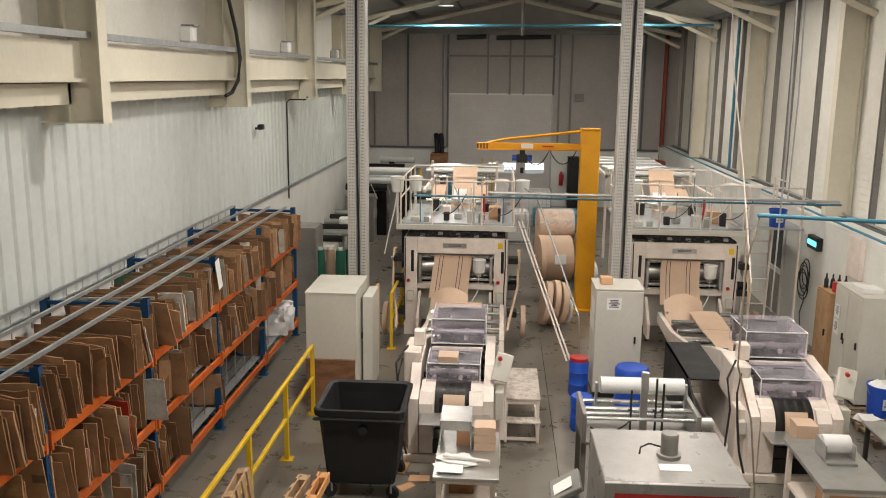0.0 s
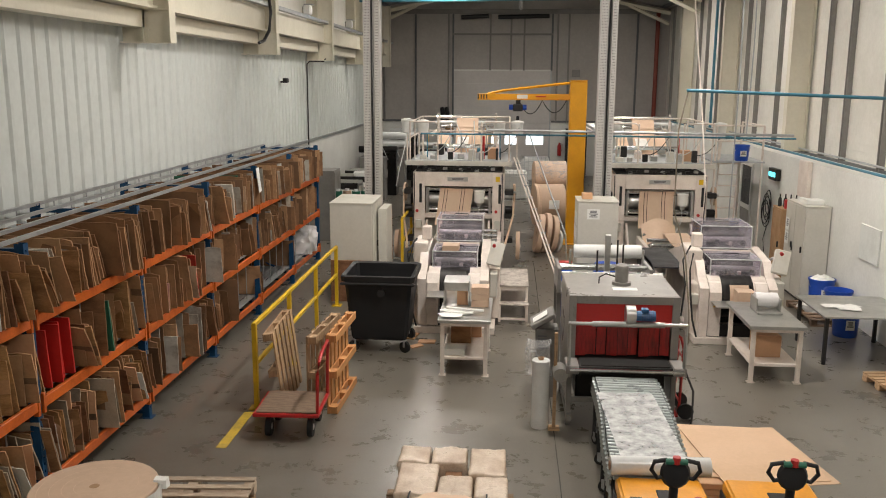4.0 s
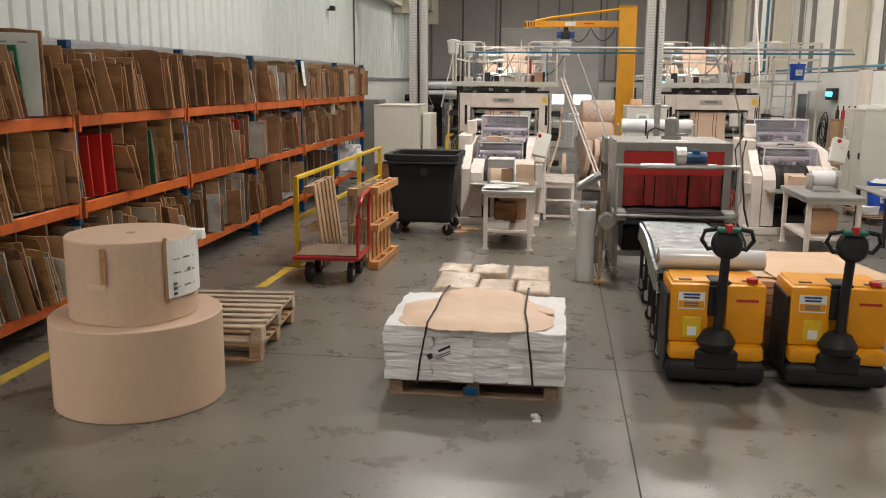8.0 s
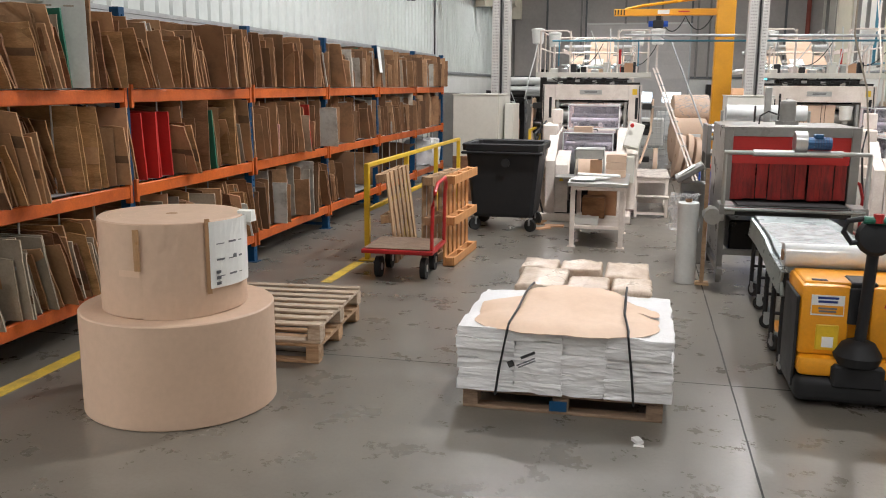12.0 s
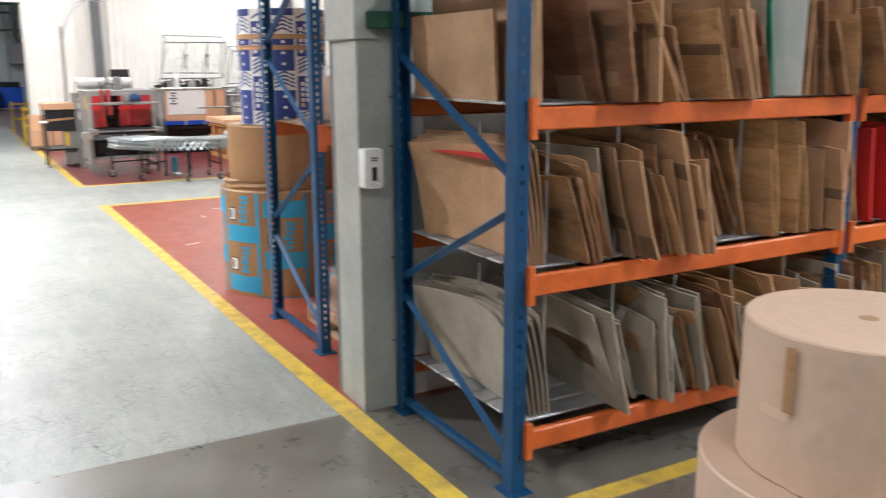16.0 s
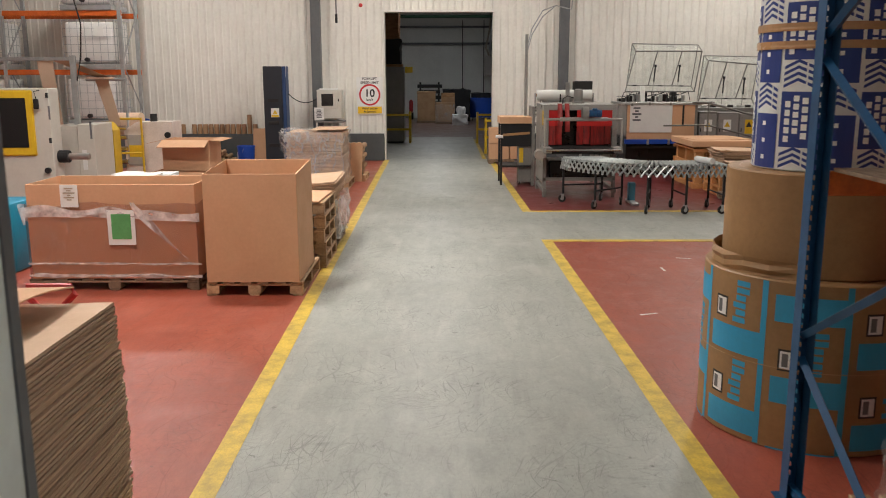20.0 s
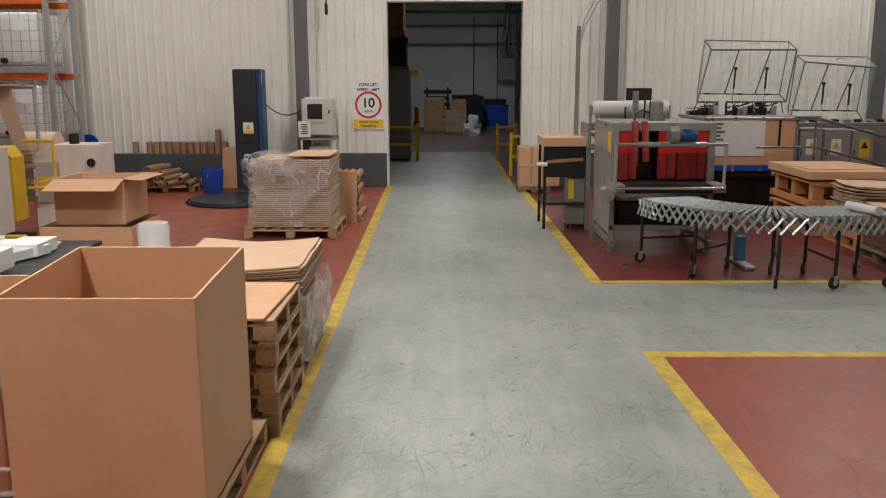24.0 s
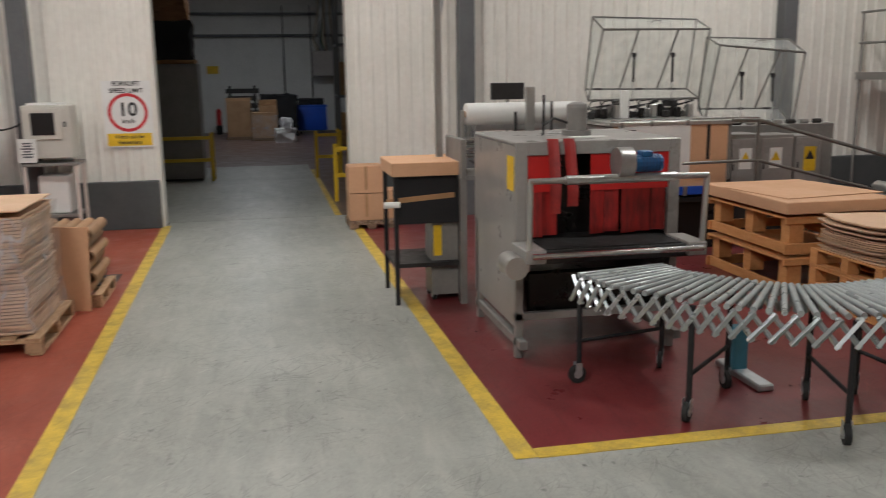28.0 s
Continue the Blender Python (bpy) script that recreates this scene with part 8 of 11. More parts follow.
tagged(part("paper_bag", crumple(3.93, 4.2, 11.62, 11.9, 0.726, 0.95, 0.01, 4, 6), KRAFT, None, smooth=True), "bundle of folded brown paper bags on the delivery table", "bag bundle", "bag bundles")


# access ladder bars from the decks
def access_ladder(at, label, turn=0.0):
    a = thing("access_ladder", at, label, "ladder", "access ladders", turn)
    for x in (0.0, 0.5):
        part("stringer", tube(B(), [(x, 0, 2.40), (x, -2.6, 0.0)], 0.035, 4), GALV, a)
    for k in range(9):
        f = (k + 0.7) / 9.6
        part("tread", box(B(), 0, 0.5, -2.6 * f - 0.09, -2.6 * f + 0.09, 2.4 * (1 - f) - 0.015, 2.4 * (1 - f) + 0.015), GALV, a)
    return a


lad = thing("access_ladder", (0.42, 18.3, 0), "pale metal access ladder leaning from the machine deck", "ladder", "access ladders")
for dx in (0.0, 0.07):
    part("stringer", tube(B(), [(dx, 0.0, 2.42), (dx + 0.95, -1.6, 0.02)], 0.022, 4), CREAM, lad)
for k in range(10):
    f = (k + 0.5) / 10
    part("rung", box(B(), 0.95 * f, 0.95 * f + 0.12, -1.6 * f - 0.02, -1.6 * f + 0.02, 2.42 * (1 - f) - 0.015, 2.42 * (1 - f) + 0.015), GALV, lad)
part("hand_rail", tube(B(), [(0.1, 0.05, 3.1), (0.35, -0.1, 2.95), (1.15, -1.5, 0.9), (1.2, -1.6, 0.1)], 0.018, 6), GALV, lad, smooth=True)
ld2 = thing("access_ladder", (5.05, 18.5, 0), "pale metal rung ladder up to the machine deck", "ladder", "access ladders")
for dx in (0.0, 0.45):
    part("stringer", tube(B(), [(dx + 0.2, 0.4, 3.2), (dx, 0.0, 0.0)], 0.022, 6), CREAM, ld2)
for k in range(9):
    f = (k + 1) / 12.5
    part("rung", cyl(B(), (0.2 * f, 0.4 * f, 3.2 * f), (0.2 * f + 0.45, 0.4 * f, 3.2 * f), 0.014, 6), CREAM, ld2)

# side deck of the second line with a blue bucket
sd = thing("side_deck", (4.95, 18.3, 0), "steel side deck with guard rail beside the second machine", "platform")
part("deck", box(B(), 0, 1.15, 0, 2.0, 2.36, 2.40, 0.004), GALV, sd)
for x in (0.05, 1.1):
    for y in (0.05, 1.95):
        part("post", cyl(B(), (x, y, 0), (x, y, 3.2), 0.025, 8), CREAM, sd)
for z in (2.85, 3.2):
    part("guard_rail", cyl(B(), (0.05, 0.05, z), (1.1, 0.05, z), 0.018, 8), CREAM, sd)
    part("guard_rail", cyl(B(), (1.1, 0.05, z), (1.1, 1.95, z), 0.018, 8), CREAM, sd)
bucket((5.62, 18.5, 2.40), BLUE_PLASTIC, "blue plastic bucket on the machine side deck", 0.17, 0.36)

# jib crane
cr = thing("jib_crane", (2.03, 20.7, 0), "orange-yellow pillar jib crane with hoist", "crane")
part("pillar", box(B(), -0.21, 0.21, -0.21, 0.21, 0.02, 4.17, 0.02), CRANE, cr)
part("base_plate", box(B(), -0.35, 0.35, -0.35, 0.35, 0, 0.025, 0.004), CRANE, cr)
part("cap", box(B(), -0.22, 0.22, -0.22, 0.22, 4.17, 4.19, 0.004), CRANE, cr)
jb = part("boom", box(B(), -2.56, -0.2, -0.06, 0.06, 3.70, 3.84, 0.008), CRANE, cr)
part("boom_flange", box(B(), -2.56, -0.2, -0.10, 0.10, 3.685, 3.70), CRANE, jb)
part("tie_bar", tube(B(), [(-0.2, 0, 4.12), (-1.9, 0, 3.92), (-2.3, 0, 3.84)], 0.035, 6), CRANE, cr)
for k in range(4):
    part("hazard_stripe", box(B(), -2.55 + 0.07 * k, -2.52 + 0.07 * k, -0.064, -0.06, 3.71, 3.83), BLACK, jb)
part("rating_plate", box(B(), -1.55, -1.28, -0.064, -0.06, 3.72, 3.82), SIGN_WHITE, jb)
bars(jb, pose(-0.95, -0.0645, 3.79), 0.34, 0.05, 1, RED)
ho = part("hoist", box(B(), -1.65, -1.4, -0.1, 0.1, 3.40, 3.58, 0.02), DARK, cr)
part("hoist_motor", cyl(B(), (-1.75, 0, 3.5), (-1.3, 0, 3.5), 0.07, 12), BLUE_PLASTIC, ho)
part("hoist_trolley", box(B(), -1.58, -1.46, -0.07, 0.07, 3.58, 3.70), DARK, ho)
part("hook_block", box(B(), -1.56, -1.48, -0.04, 0.04, 3.15, 3.28, 0.01), BLACK, ho)
part("chain", cyl(B(), (-1.52, 0, 3.28), (-1.52, 0, 3.42), 0.008, 6), STEEL, ho)
part("festoon_cable", tube(B(), arc((-1.5, 0.1, 3.68), (-0.9, 0.1, 3.68), 0.35) + arc((-0.9, 0.1, 3.68), (-0.25, 0.1, 3.75), 0.35)[1:], 0.012, 6), CABLE, cr)


# perforated service columns
def service_column(x, y, top, label):
    c = thing("service_column", (x, y, 0), label, "cable column", "service columns", kind="structure")
    bm = B()
    box(bm, -0.18, -0.165, -0.17, 0.17, 0, top)
    box(bm, 0.165, 0.18, -0.17, 0.17, 0, top)
    box(bm, -0.18, 0.18, 0.15, 0.17, 0, top)
    part("channel", bm, COLUMN_GREY, c)
    part("face_strip", box(B(), -0.165, -0.02, -0.17, -0.16, 0, top), COLUMN_GREY, c)
    part("face_strip", box(B(), 0.06, 0.165, -0.17, -0.16, 0, top), COLUMN_GREY, c)
    part("cable", tube(B(), [(0.02, -0.19, 0.0), (0.03, -0.19, top * 0.3), (0.0, -0.19, top * 0.6), (0.03, -0.19, top)], 0.018, 6), CABLE, c)
    bm = B()
    z = 0.05
    while z < top - 0.1:
        for xx in (-0.145, -0.115, -0.085, -0.055, 0.09, 0.115, 0.14):
            box(bm, xx - 0.006, xx + 0.006, -0.1725, -0.1695, z, z + 0.026)
        z += 0.06
    tagged(part("perforations", bm, GREYPAINT, c), kind="stuff")
    return c


service_column(-2.70, 17.3, 7.6, "galvanised perforated cable column rising to the roof")
service_column(2.36, 17.3, 7.6, "galvanised perforated cable column rising to the roof")

# air lines across the hall
al = thing("air_line", (0, 0, 0), "blue and grey service pipes slung across the hall", "pipe", kind="structure")
part("pipe", cyl(B(), (-1.7, 17.85, 2.98), (6.6, 17.85, 2.95), 0.02, 8), AIRLINE, al)
part("pipe", cyl(B(), (-0.2, 17.7, 3.08), (6.5, 17.7, 3.03), 0.028, 8), GALV, al)
part("pipe", cyl(B(), (2.45, 9.03, 4.07), (6.95, 9.03, 3.92), 0.02, 8), AIRLINE, al)
part("hose", tube(B(), [(2.47, 9.03, 4.07), (2.38, 9.03, 3.6), (2.38, 9.03, 2.6), (2.55, 9.03, 2.04), (2.64, 9.03, 1.3), (2.66, 9.03, 0.9), (2.5, 9.1, 0.6)], 0.010, 6), CARD_GREY, al, smooth=True)
part("pipe", cyl(B(), (6.40, 2.0, 2.68), (6.40, 36.0, 2.68), 0.025, 8), AIRLINE, al)
part("pipe", cyl(B(), (6.9, 2.0, 2.70), (6.9, 36.0, 2.70), 0.02, 8), GALV, al)
part("drop_pipe", cyl(B(), (6.82, 27.2, 2.70), (6.82, 27.2, 7.2), 0.045, 8), AIRLINE, al)
part("drop_pipe", cyl(B(), (6.5, 36.7, 2.0), (6.5, 36.7, 7.2), 0.09, 10), PIPE_RED, al)
part("drop_pipe", cyl(B(), (6.2, 36.7, 2.0), (6.9, 33.0, 2.1), 0.09, 10), PIPE_RED, al)
for x in (-1.55, 0.1):
    part("drop_pipe", cyl(B(), (x, 17.85, 2.45), (x, 17.85, 3.0), 0.014, 6), AIRLINE, al)
ch = thing("roof_chains", (0, 0, 0), "hanging chains and hose from the roof over the second line", "chain")
for x, y, z in ((4.6, 15.2, 1.5), (5.3, 17.0, 3.1)):
    part("chain", tube(B(), [(x, y, z), (x + 0.03, y, (z + 7) / 2), (x - 0.02, y, 7.5)], 0.014, 6), GALV, ch)
part("hose", tube(B(), [(3.55, 13.2, 0.3), (3.62, 13.1, 1.2), (3.72, 13.4, 2.4), (3.80, 14.5, 3.8), (3.9, 16.0, 5.5), (3.95, 17.0, 7.6)], 0.012, 6), CREAM, ch, smooth=True)


# reels of kraft paper between and behind the machines
def lying_reel(x, y, r, w, turn, label, material=None, z=None):
    p = thing("paper_reel", (x, y, r if z is None else z), label, "paper reel", "paper reels", turn)
    part("wound_paper", lathe(B(), [(0.05, -w / 2), (r - 0.01, -w / 2), (r, -w / 2 + 0.01), (r, w / 2 - 0.01), (r - 0.01, w / 2), (0.05, w / 2)], 40, pose(0, 0, 0, 0, 90, 0)), material or KRAFT, p, smooth=True)
    part("core", lathe(B(), [(0.04, -w / 2 - 0.004), (0.05, -w / 2 - 0.004), (0.05, w / 2 + 0.004), (0.04, w / 2 + 0.004)], 20, pose(0, 0, 0, 0, 90, 0), False), TUBE, p)
    return p


b1 = lying_reel(1.48, 23.55, 0.60, 0.86, 9, "large brown paper reel lying on its side")
part("label", box(B(), -0.1, 0.2, -0.63, -0.605, -0.05, 0.2), PAPER, b1)
part("torn_layer", patch(0.60, 0, 360, -0.43, -0.30, 0.012, 0.02, 40), KRAFT_PALE, b1).matrix_basis = pose(0, 0, 0, 0, 90, 0)
lying_reel(1.50, 24.85, 0.60, 0.86, 5, "large brown paper reel lying on its side")
w1 = lying_reel(1.52, 24.2, 0.42, 0.95, 7, "pale kraft paper reel in clear film on top of two others", KRAFT_PALE, 1.395)
part("film_wrap", patch(0.42, 0, 360, -0.475, 0.475, 0.008, 0.014, 40), FILM_SOFT, w1, "clear film wrapping").matrix_basis = pose(0, 0, 0, 0, 90, 0)
for k in range(2):
    lying_reel(2.12 + 0.16 * k, 23.75 + 0.5 * k, 0.62, 0.13, 4 - 5 * k, "narrow brown paper reel standing beside larger reels")
lying_reel(2.25, 22.3, 0.42, 0.34, 12, "pale paper reel standing on its edge", SACK)
for k in range(4):
    r_ = (0.48, 0.49, 0.46, 0.27)[k]
    q = lying_reel(1.08 + 0.16 * k, 19.22 + 0.05 * k, r_, (0.13, 0.12, 0.13, 0.07)[k], 4 + 4 * k, "narrow brown paper reel leaning in a row" if k < 3 else "small white paper reel leaning at the end of a row", KRAFT if k < 3 else SACK)
    q.matrix_basis = pose(1.08 + 0.16 * k, 19.22 + 0.05 * k, r_ * 0.99 + 0.012, 0, 9, 4 + 4 * k)

# left side: older press, plates, cylinders
op = thing("old_printing_press", (-5.0, 22.0, -0.1), "old grey printing press with stacked rollers", "press")
part("bed", box(B(), 0, 0.9, 0, 5.5, 0.1, 0.75, 0.02), GREYPAINT, op)
for k in range(6):
    part("ink_unit", box(B(), 0.05, 0.85, 0.2 + 0.85 * k, 0.75 + 0.85 * k, 0.75, 1.15 + 0.1 * (k % 2), 0.03), GREYPAINT if k % 2 else CABINET, op)
    part("roller", cyl(B(), (0.0, 0.5 + 0.85 * k, 1.28), (1.0, 0.5 + 0.85 * k, 1.28), 0.09, 14), STEEL if k % 2 else OILY_AND_SHADE, op, smooth=True)
    part("hand_wheel", cyl(B(), (0.95, 0.35 + 0.85 * k, 0.9), (0.99, 0.35 + 0.85 * k, 0.9), 0.13, 16), STEEL, op)
part("rag", crumple(0.5, 1.0, 2.6, 3.0, 1.0, 1.45, 0.05, 5), PAPER, op, "white rag hanging on the press")
ws = thing("roll_stand", (-4.9, 29.0, 0), "stand of white film rolls stacked on racks", "roll rack")
for z in (1.75, 2.05):
    part("roll", cyl(B(), (0.2, 0.4, z + 0.14), (2.1, 0.4, z + 0.14), 0.13, 16), FILM_ROLL, ws, smooth=True)
for x in (0.1, 2.2):
    part("post", box(B(), x, x + 0.08, 0.3, 0.5, 0, 2.3), YELLOW, ws)
pl = thing("plate_cabinet", (-4.95, 20.2, 0), "dark grey steel cabinet at the rack end", "cabinet", "cabinets")
part("body", box(B(), 0, 0.75, 0, 0.8, 0, 1.85, 0.01), GREYPAINT, pl)
part("door", box(B(), 0.75, 0.765, 0.02, 0.78, 0.05, 1.8, 0.004), GREYPAINT, pl)
for k, (mt, x) in enumerate(((SHEET_GREEN, 0.0), (KRAFT, 0.22), (SHEET_GREEN, 0.48), (SHEET_GREEN, 0.7))):
    g = thing("print_cylinder", (-4.15 + x, 20.45 + 0.1 * (k % 2), 0.3), "upright printing sleeve wrapped in green sheet" if mt is SHEET_GREEN else "upright printing sleeve in brown paper", "printing sleeve", "printing sleeves")
    part("sleeve", lathe(B(), [(0.04, 0), (0.11, 0), (0.11, 1.0), (0.04, 1.0)], 18), mt, g, smooth=True)
    part("core_end", cyl(B(), (0, 0, 0.98), (0, 0, 1.06), 0.06, 12), FILM_ROLL, g)
gs = thing("sleeve_stand", (-4.3, 20.2, 0), "low dark steel stand for printing sleeves", "stand")
part("top", box(B(), 0, 1.0, 0, 0.6, 0.26, 0.30, 0.004), DARK, gs)
for x in (0.03, 0.93):
    for y in (0.03, 0.53):
        part("leg", box(B(), x, x + 0.04, y, y + 0.04, 0, 0.26), DARK, gs)
bk = thing("dark_print_station", (-2.7, 24.5, 0), "tall dark print station with many rollers", "machine")
part("frame", box(B(), 0, 0.2, 0, 3.0, 0, 2.5, 0.01), OILY_AND_SHADE, bk)
part("frame", box(B(), 1.0, 1.1, 0, 3.0, 0, 2.3, 0.01), OILY_AND_SHADE, bk)
for k in range(7):
    part("roller", cyl(B(), (0.1, 0.1 + 0.3 * (k % 3), 0.6 + 0.27 * k), (1.1, 0.1 + 0.3 * (k % 3), 0.6 + 0.27 * k), 0.1, 14), DARK if k % 2 else STEEL, bk, smooth=True)
for k in range(6):
    un = thing("print_unit", (-4.95 + 0.25 * (k % 2), 28.2 + 1.25 * k, 0), "dark printing unit with a pale cylinder", "machine", "print units")
    part("frame", box(B(), 0, 0.9, 0, 0.7, 0, 1.5 + 0.15 * (k % 3), 0.02), OILY_AND_SHADE if k % 3 else GREYPAINT, un)
    part("cylinder", cyl(B(), (-0.05, 0.35, 1.75 + 0.15 * (k % 3)), (1.3, 0.35, 1.75 + 0.15 * (k % 3)), 0.12, 14), FILM_ROLL if k % 2 else OILY_AND_SHADE, un, smooth=True)
    part("cylinder_stand", box(B(), 0.3, 0.5, 0.25, 0.45, 1.5 + 0.15 * (k % 3), 1.75 + 0.15 * (k % 3)), DARK, un)
    part("hand_wheel", cyl(B(), (0.9, 0.35, 0.9), (0.94, 0.35, 0.9), 0.16, 16), STEEL, un)
    part("air_tube", tube(B(), [(0.5, 0.3, 1.5), (0.8, 0.1, 1.9), (1.0, 0.2, 1.4)], 0.012, 5), FILM_ROLL, un)
gcab = cabinet((-1.95, 21.9, 0), 0.6, 0.5, 1.7, "pale cabinet beside the print station", 1)
gb = drum((-1.65, 20.0, 0), 0.25, 0.7, WHITE_PLASTIC, None, "white plastic tank behind the machine")
tagged(part("cardboard_sheet", box(B(), -2.32, -2.26, 16.6, 17.1, 0, 1.35, 0.01), CARD), "tall brown cardboard offcut against the column", "cardboard").parent = None
# far end clutter
ibc = thing("white_crate", (-0.05, 28.5, -0.088), "white wire crate cage by the loading door", "crate")
for k in range(9):
    part("cage_wire", cyl(B(), (0.13 * k, 0, 0.1), (0.13 * k, 0, 1.5), 0.012, 5), FILM_ROLL, ibc)
    part("cage_wire", cyl(B(), (0, 0, 0.1 + 0.17 * k), (1.04, 0, 0.1 + 0.17 * k), 0.012, 5), FILM_ROLL, ibc)
part("inner_tank", box(B(), 0.03, 1.0, 0.03, 1.0, 0.15, 1.1, 0.05), WHITE_PLASTIC, ibc)
bl = thing("blue_pallet_jack", (1.2, 31.0, 0), "blue machine parked by the loading door", "machine")
part("body", box(B(), 0, 1.6, 0, 1.0, 0.1, 0.7, 0.06), AIRLINE, bl)
part("boiler_tank", cyl(B(), (-3.6, 3.5, 1.0), (-1.9, 3.5, 1.0), 0.4, 20), AIRLINE, bl)
kb = thing("yellow_ladder", (-0.75, 34.0, 0), "yellow step ladder by the north wall", "ladder")
for dx in (0.0, 0.45):
    part("stile", tube(B(), [(dx, 0, 0), (dx * 0.8 + 0.05, 0.5, 2.2)], 0.03, 4), YELLOW, kb)
for k in range(6):
    part("rung", cyl(B(), (0.0, 0.08 * k, 0.3 + 0.32 * k), (0.42, 0.08 * k, 0.3 + 0.32 * k), 0.02, 6), YELLOW, kb)
ex = thing("fire_extinguisher", (2.5, 36.905, 0.9), "red fire extinguisher on the north wall", "extinguisher")
part("bottle", lathe(B(), [(0.07, 0), (0.085, 0.03), (0.085, 0.45), (0.04, 0.53), (0.03, 0.58)], 14), EXTING, ex, smooth=True)
part("hose", tube(B(), [(0.03, 0, 0.56), (0.12, -0.02, 0.5), (0.12, -0.02, 0.2)], 0.012, 6), BLACK, ex)
dcab = cabinet((2.75, 36.3, 0), 0.9, 0.6, 2.1, "dark cabinet with a glazed door by the north wall", 1, material=DARK)
brn = thing("air_handling_box", (-2.9, 36.19, 1.6), "brown air unit with black hoses on the wall", "air unit")
part("casing", box(B(), 0, 0.7, 0, 0.8, 0, 0.6, 0.02), CARD_OLD, brn)
for x in (0.25, 0.45):
    part("hose", tube(B(), [(x, 0.3, 0.6), (x, 0.3, 1.1), (x - 0.05, 0.5, 1.35)], 0.1, 10), BLACK, brn, smooth=True)
wr = thing("roll_rack", (3.0, 26.5, 0), "rack of white paper rolls lying side by side", "roll rack")
for k in range(6):
    part("roll", cyl(B(), (0.2, 1.0 * k, 2.55), (2.2, 1.0 * k, 2.55), 0.06, 12), FILM_ROLL, wr, smooth=True)
for x in (0.1, 2.3):
    for y in (0.0, 5.0):
        part("post", box(B(), x, x + 0.07, y, y + 0.07, 0, 2.6), CREAM, wr)
    part("beam", box(B(), x, x + 0.07, 0, 5.07, 2.42, 2.5), CREAM, wr)

# east side: door, cabinets, fly killer, cables, buckets, desk
dd = thing("door_east", (LX, 20.3, 0), "white framed door with dark glazing in the east wall", "door", kind="structure")
for y in (0.0, 0.95):
    part("frame", box(B(), -0.04, 0.02, y, y + 0.08, 0, 2.08), WHITE_PLASTIC, dd)
part("frame", box(B(), -0.04, 0.02, 0.0, 1.03, 2.08, 2.16), WHITE_PLASTIC, dd)
part("rail", box(B(), -0.035, 0.0, 0.08, 0.95, 0.98, 1.10), WHITE_PLASTIC, dd)
part("pane", box(B(), -0.02, -0.01, 0.08, 0.95, 1.10, 2.08), SCREEN, dd)
part("lower_panel", box(B(), -0.02, -0.01, 0.08, 0.95, 0.05, 0.98), GREYPAINT, dd)
fk = thing("fly_killer", (LX - 0.12, 18.1, 1.98), "glowing blue fly killer lamp on the wall", "fly killer")
part("casing", box(B(), 0, 0.12, 0, 0.55, 0, 0.26, 0.01), DARK, fk)
part("tube_light", box(B(), -0.006, 0, 0.04, 0.51, 0.08, 0.18), CYAN_GLOW, fk)
cw = thing("coiled_cable", (LX - 0.05, 18.75, 1.42), "coil of black cable hung on the white wall", "cable")
for k in range(5):
    part("loop", tube(B(), [(-0.03 * (k % 2), 0.22 * math.cos(a) * (1 + 0.1 * k) + 0.03 * k, 0.28 * math.sin(a) - 0.08 * k) for a in (2 * math.pi * j / 18 for j in range(19))], 0.011, 5), CABLE, cw)
part("tail", tube(B(), [(0, 0.1, -0.3), (0, 0.0, -0.6), (-0.02, 0.12, -0.9), (0, 0.05, -1.2)], 0.011, 5), CABLE, cw)
sx = thing("switch_box", (LX - 0.1, 16.1, 1.85), "white wall switch box above the cabinet", "switch box")
part("casing", box(B(), 0, 0.1, 0, 0.55, 0, 0.75, 0.015), CREAM, sx)
tc_ = cabinet((5.93, 15.98, 0), 1.15, 0.47, 1.85, "tall pale grey steel cabinet against the white wall", 2, turn=-90, plinth=0.05, material=CABINET, name="steel_cupboard")
for x0, z0 in ((0.12, 1.28), (0.12, 1.0)):
    nt_ = part("notice", box(B(), x0, x0 + 0.2, -0.026, -0.022, z0, z0 + 0.24), PAPER, tc_)
    bars(nt_, pose(x0 + 0.1, -0.027, z0 + 0.21), 0.14, 0.16, 4)
part("lock", box(B(), 0.56, 0.60, -0.04, -0.02, 0.92, 1.02, 0.004), BLACK, tc_)
tagged(part("rag", crumple(6.0, 6.35, 15.1, 15.5, 1.871, 1.96, 0.03, 5), PAPER, None, smooth=True), "crumpled white rag on the cupboard", "rag", "rags")
bc_ = cabinet((5.86, 16.66, 0), 0.62, 0.5, 1.62, "brown wooden cupboard beside the steel one", 1, turn=-90, plinth=0.05, material=CARD_TAN, name="wooden_cupboard")
for k in range(4):
    tagged(part("bottle", lathe(B(), [(0.04, 0), (0.04, 0.14), (0.015, 0.2), (0.015, 0.26)], 10, pose(5.95 + 0.09 * k, 16.5 - 0.06 * k, 1.641)), DARK, None, smooth=True), "dark bottle on top of the cupboard", "bottle", "bottles")
drum((6.0, 16.15, 1.641), 0.07, 0.18, RED, None, "small red can on the cupboard")
bucket((6.13, 14.25, 0.12), BLUE_PLASTIC, "blue plastic bucket full of white rags", 0.23, 0.50, None, PAPER)
bucket((6.14, 13.45, 0.12), BLUE_PLASTIC, "blue plastic bucket on a pallet", 0.23, 0.48)
bucket((6.0, 12.66, 0.0), BLUE_PLASTIC, "blue plastic bucket under the desk", 0.22, 0.48)
pallet((5.62, 13.15, 0), 0, 0.78, 1.42, 0.12, WOOD_OLD, label="low wooden pallet by the wall with buckets")
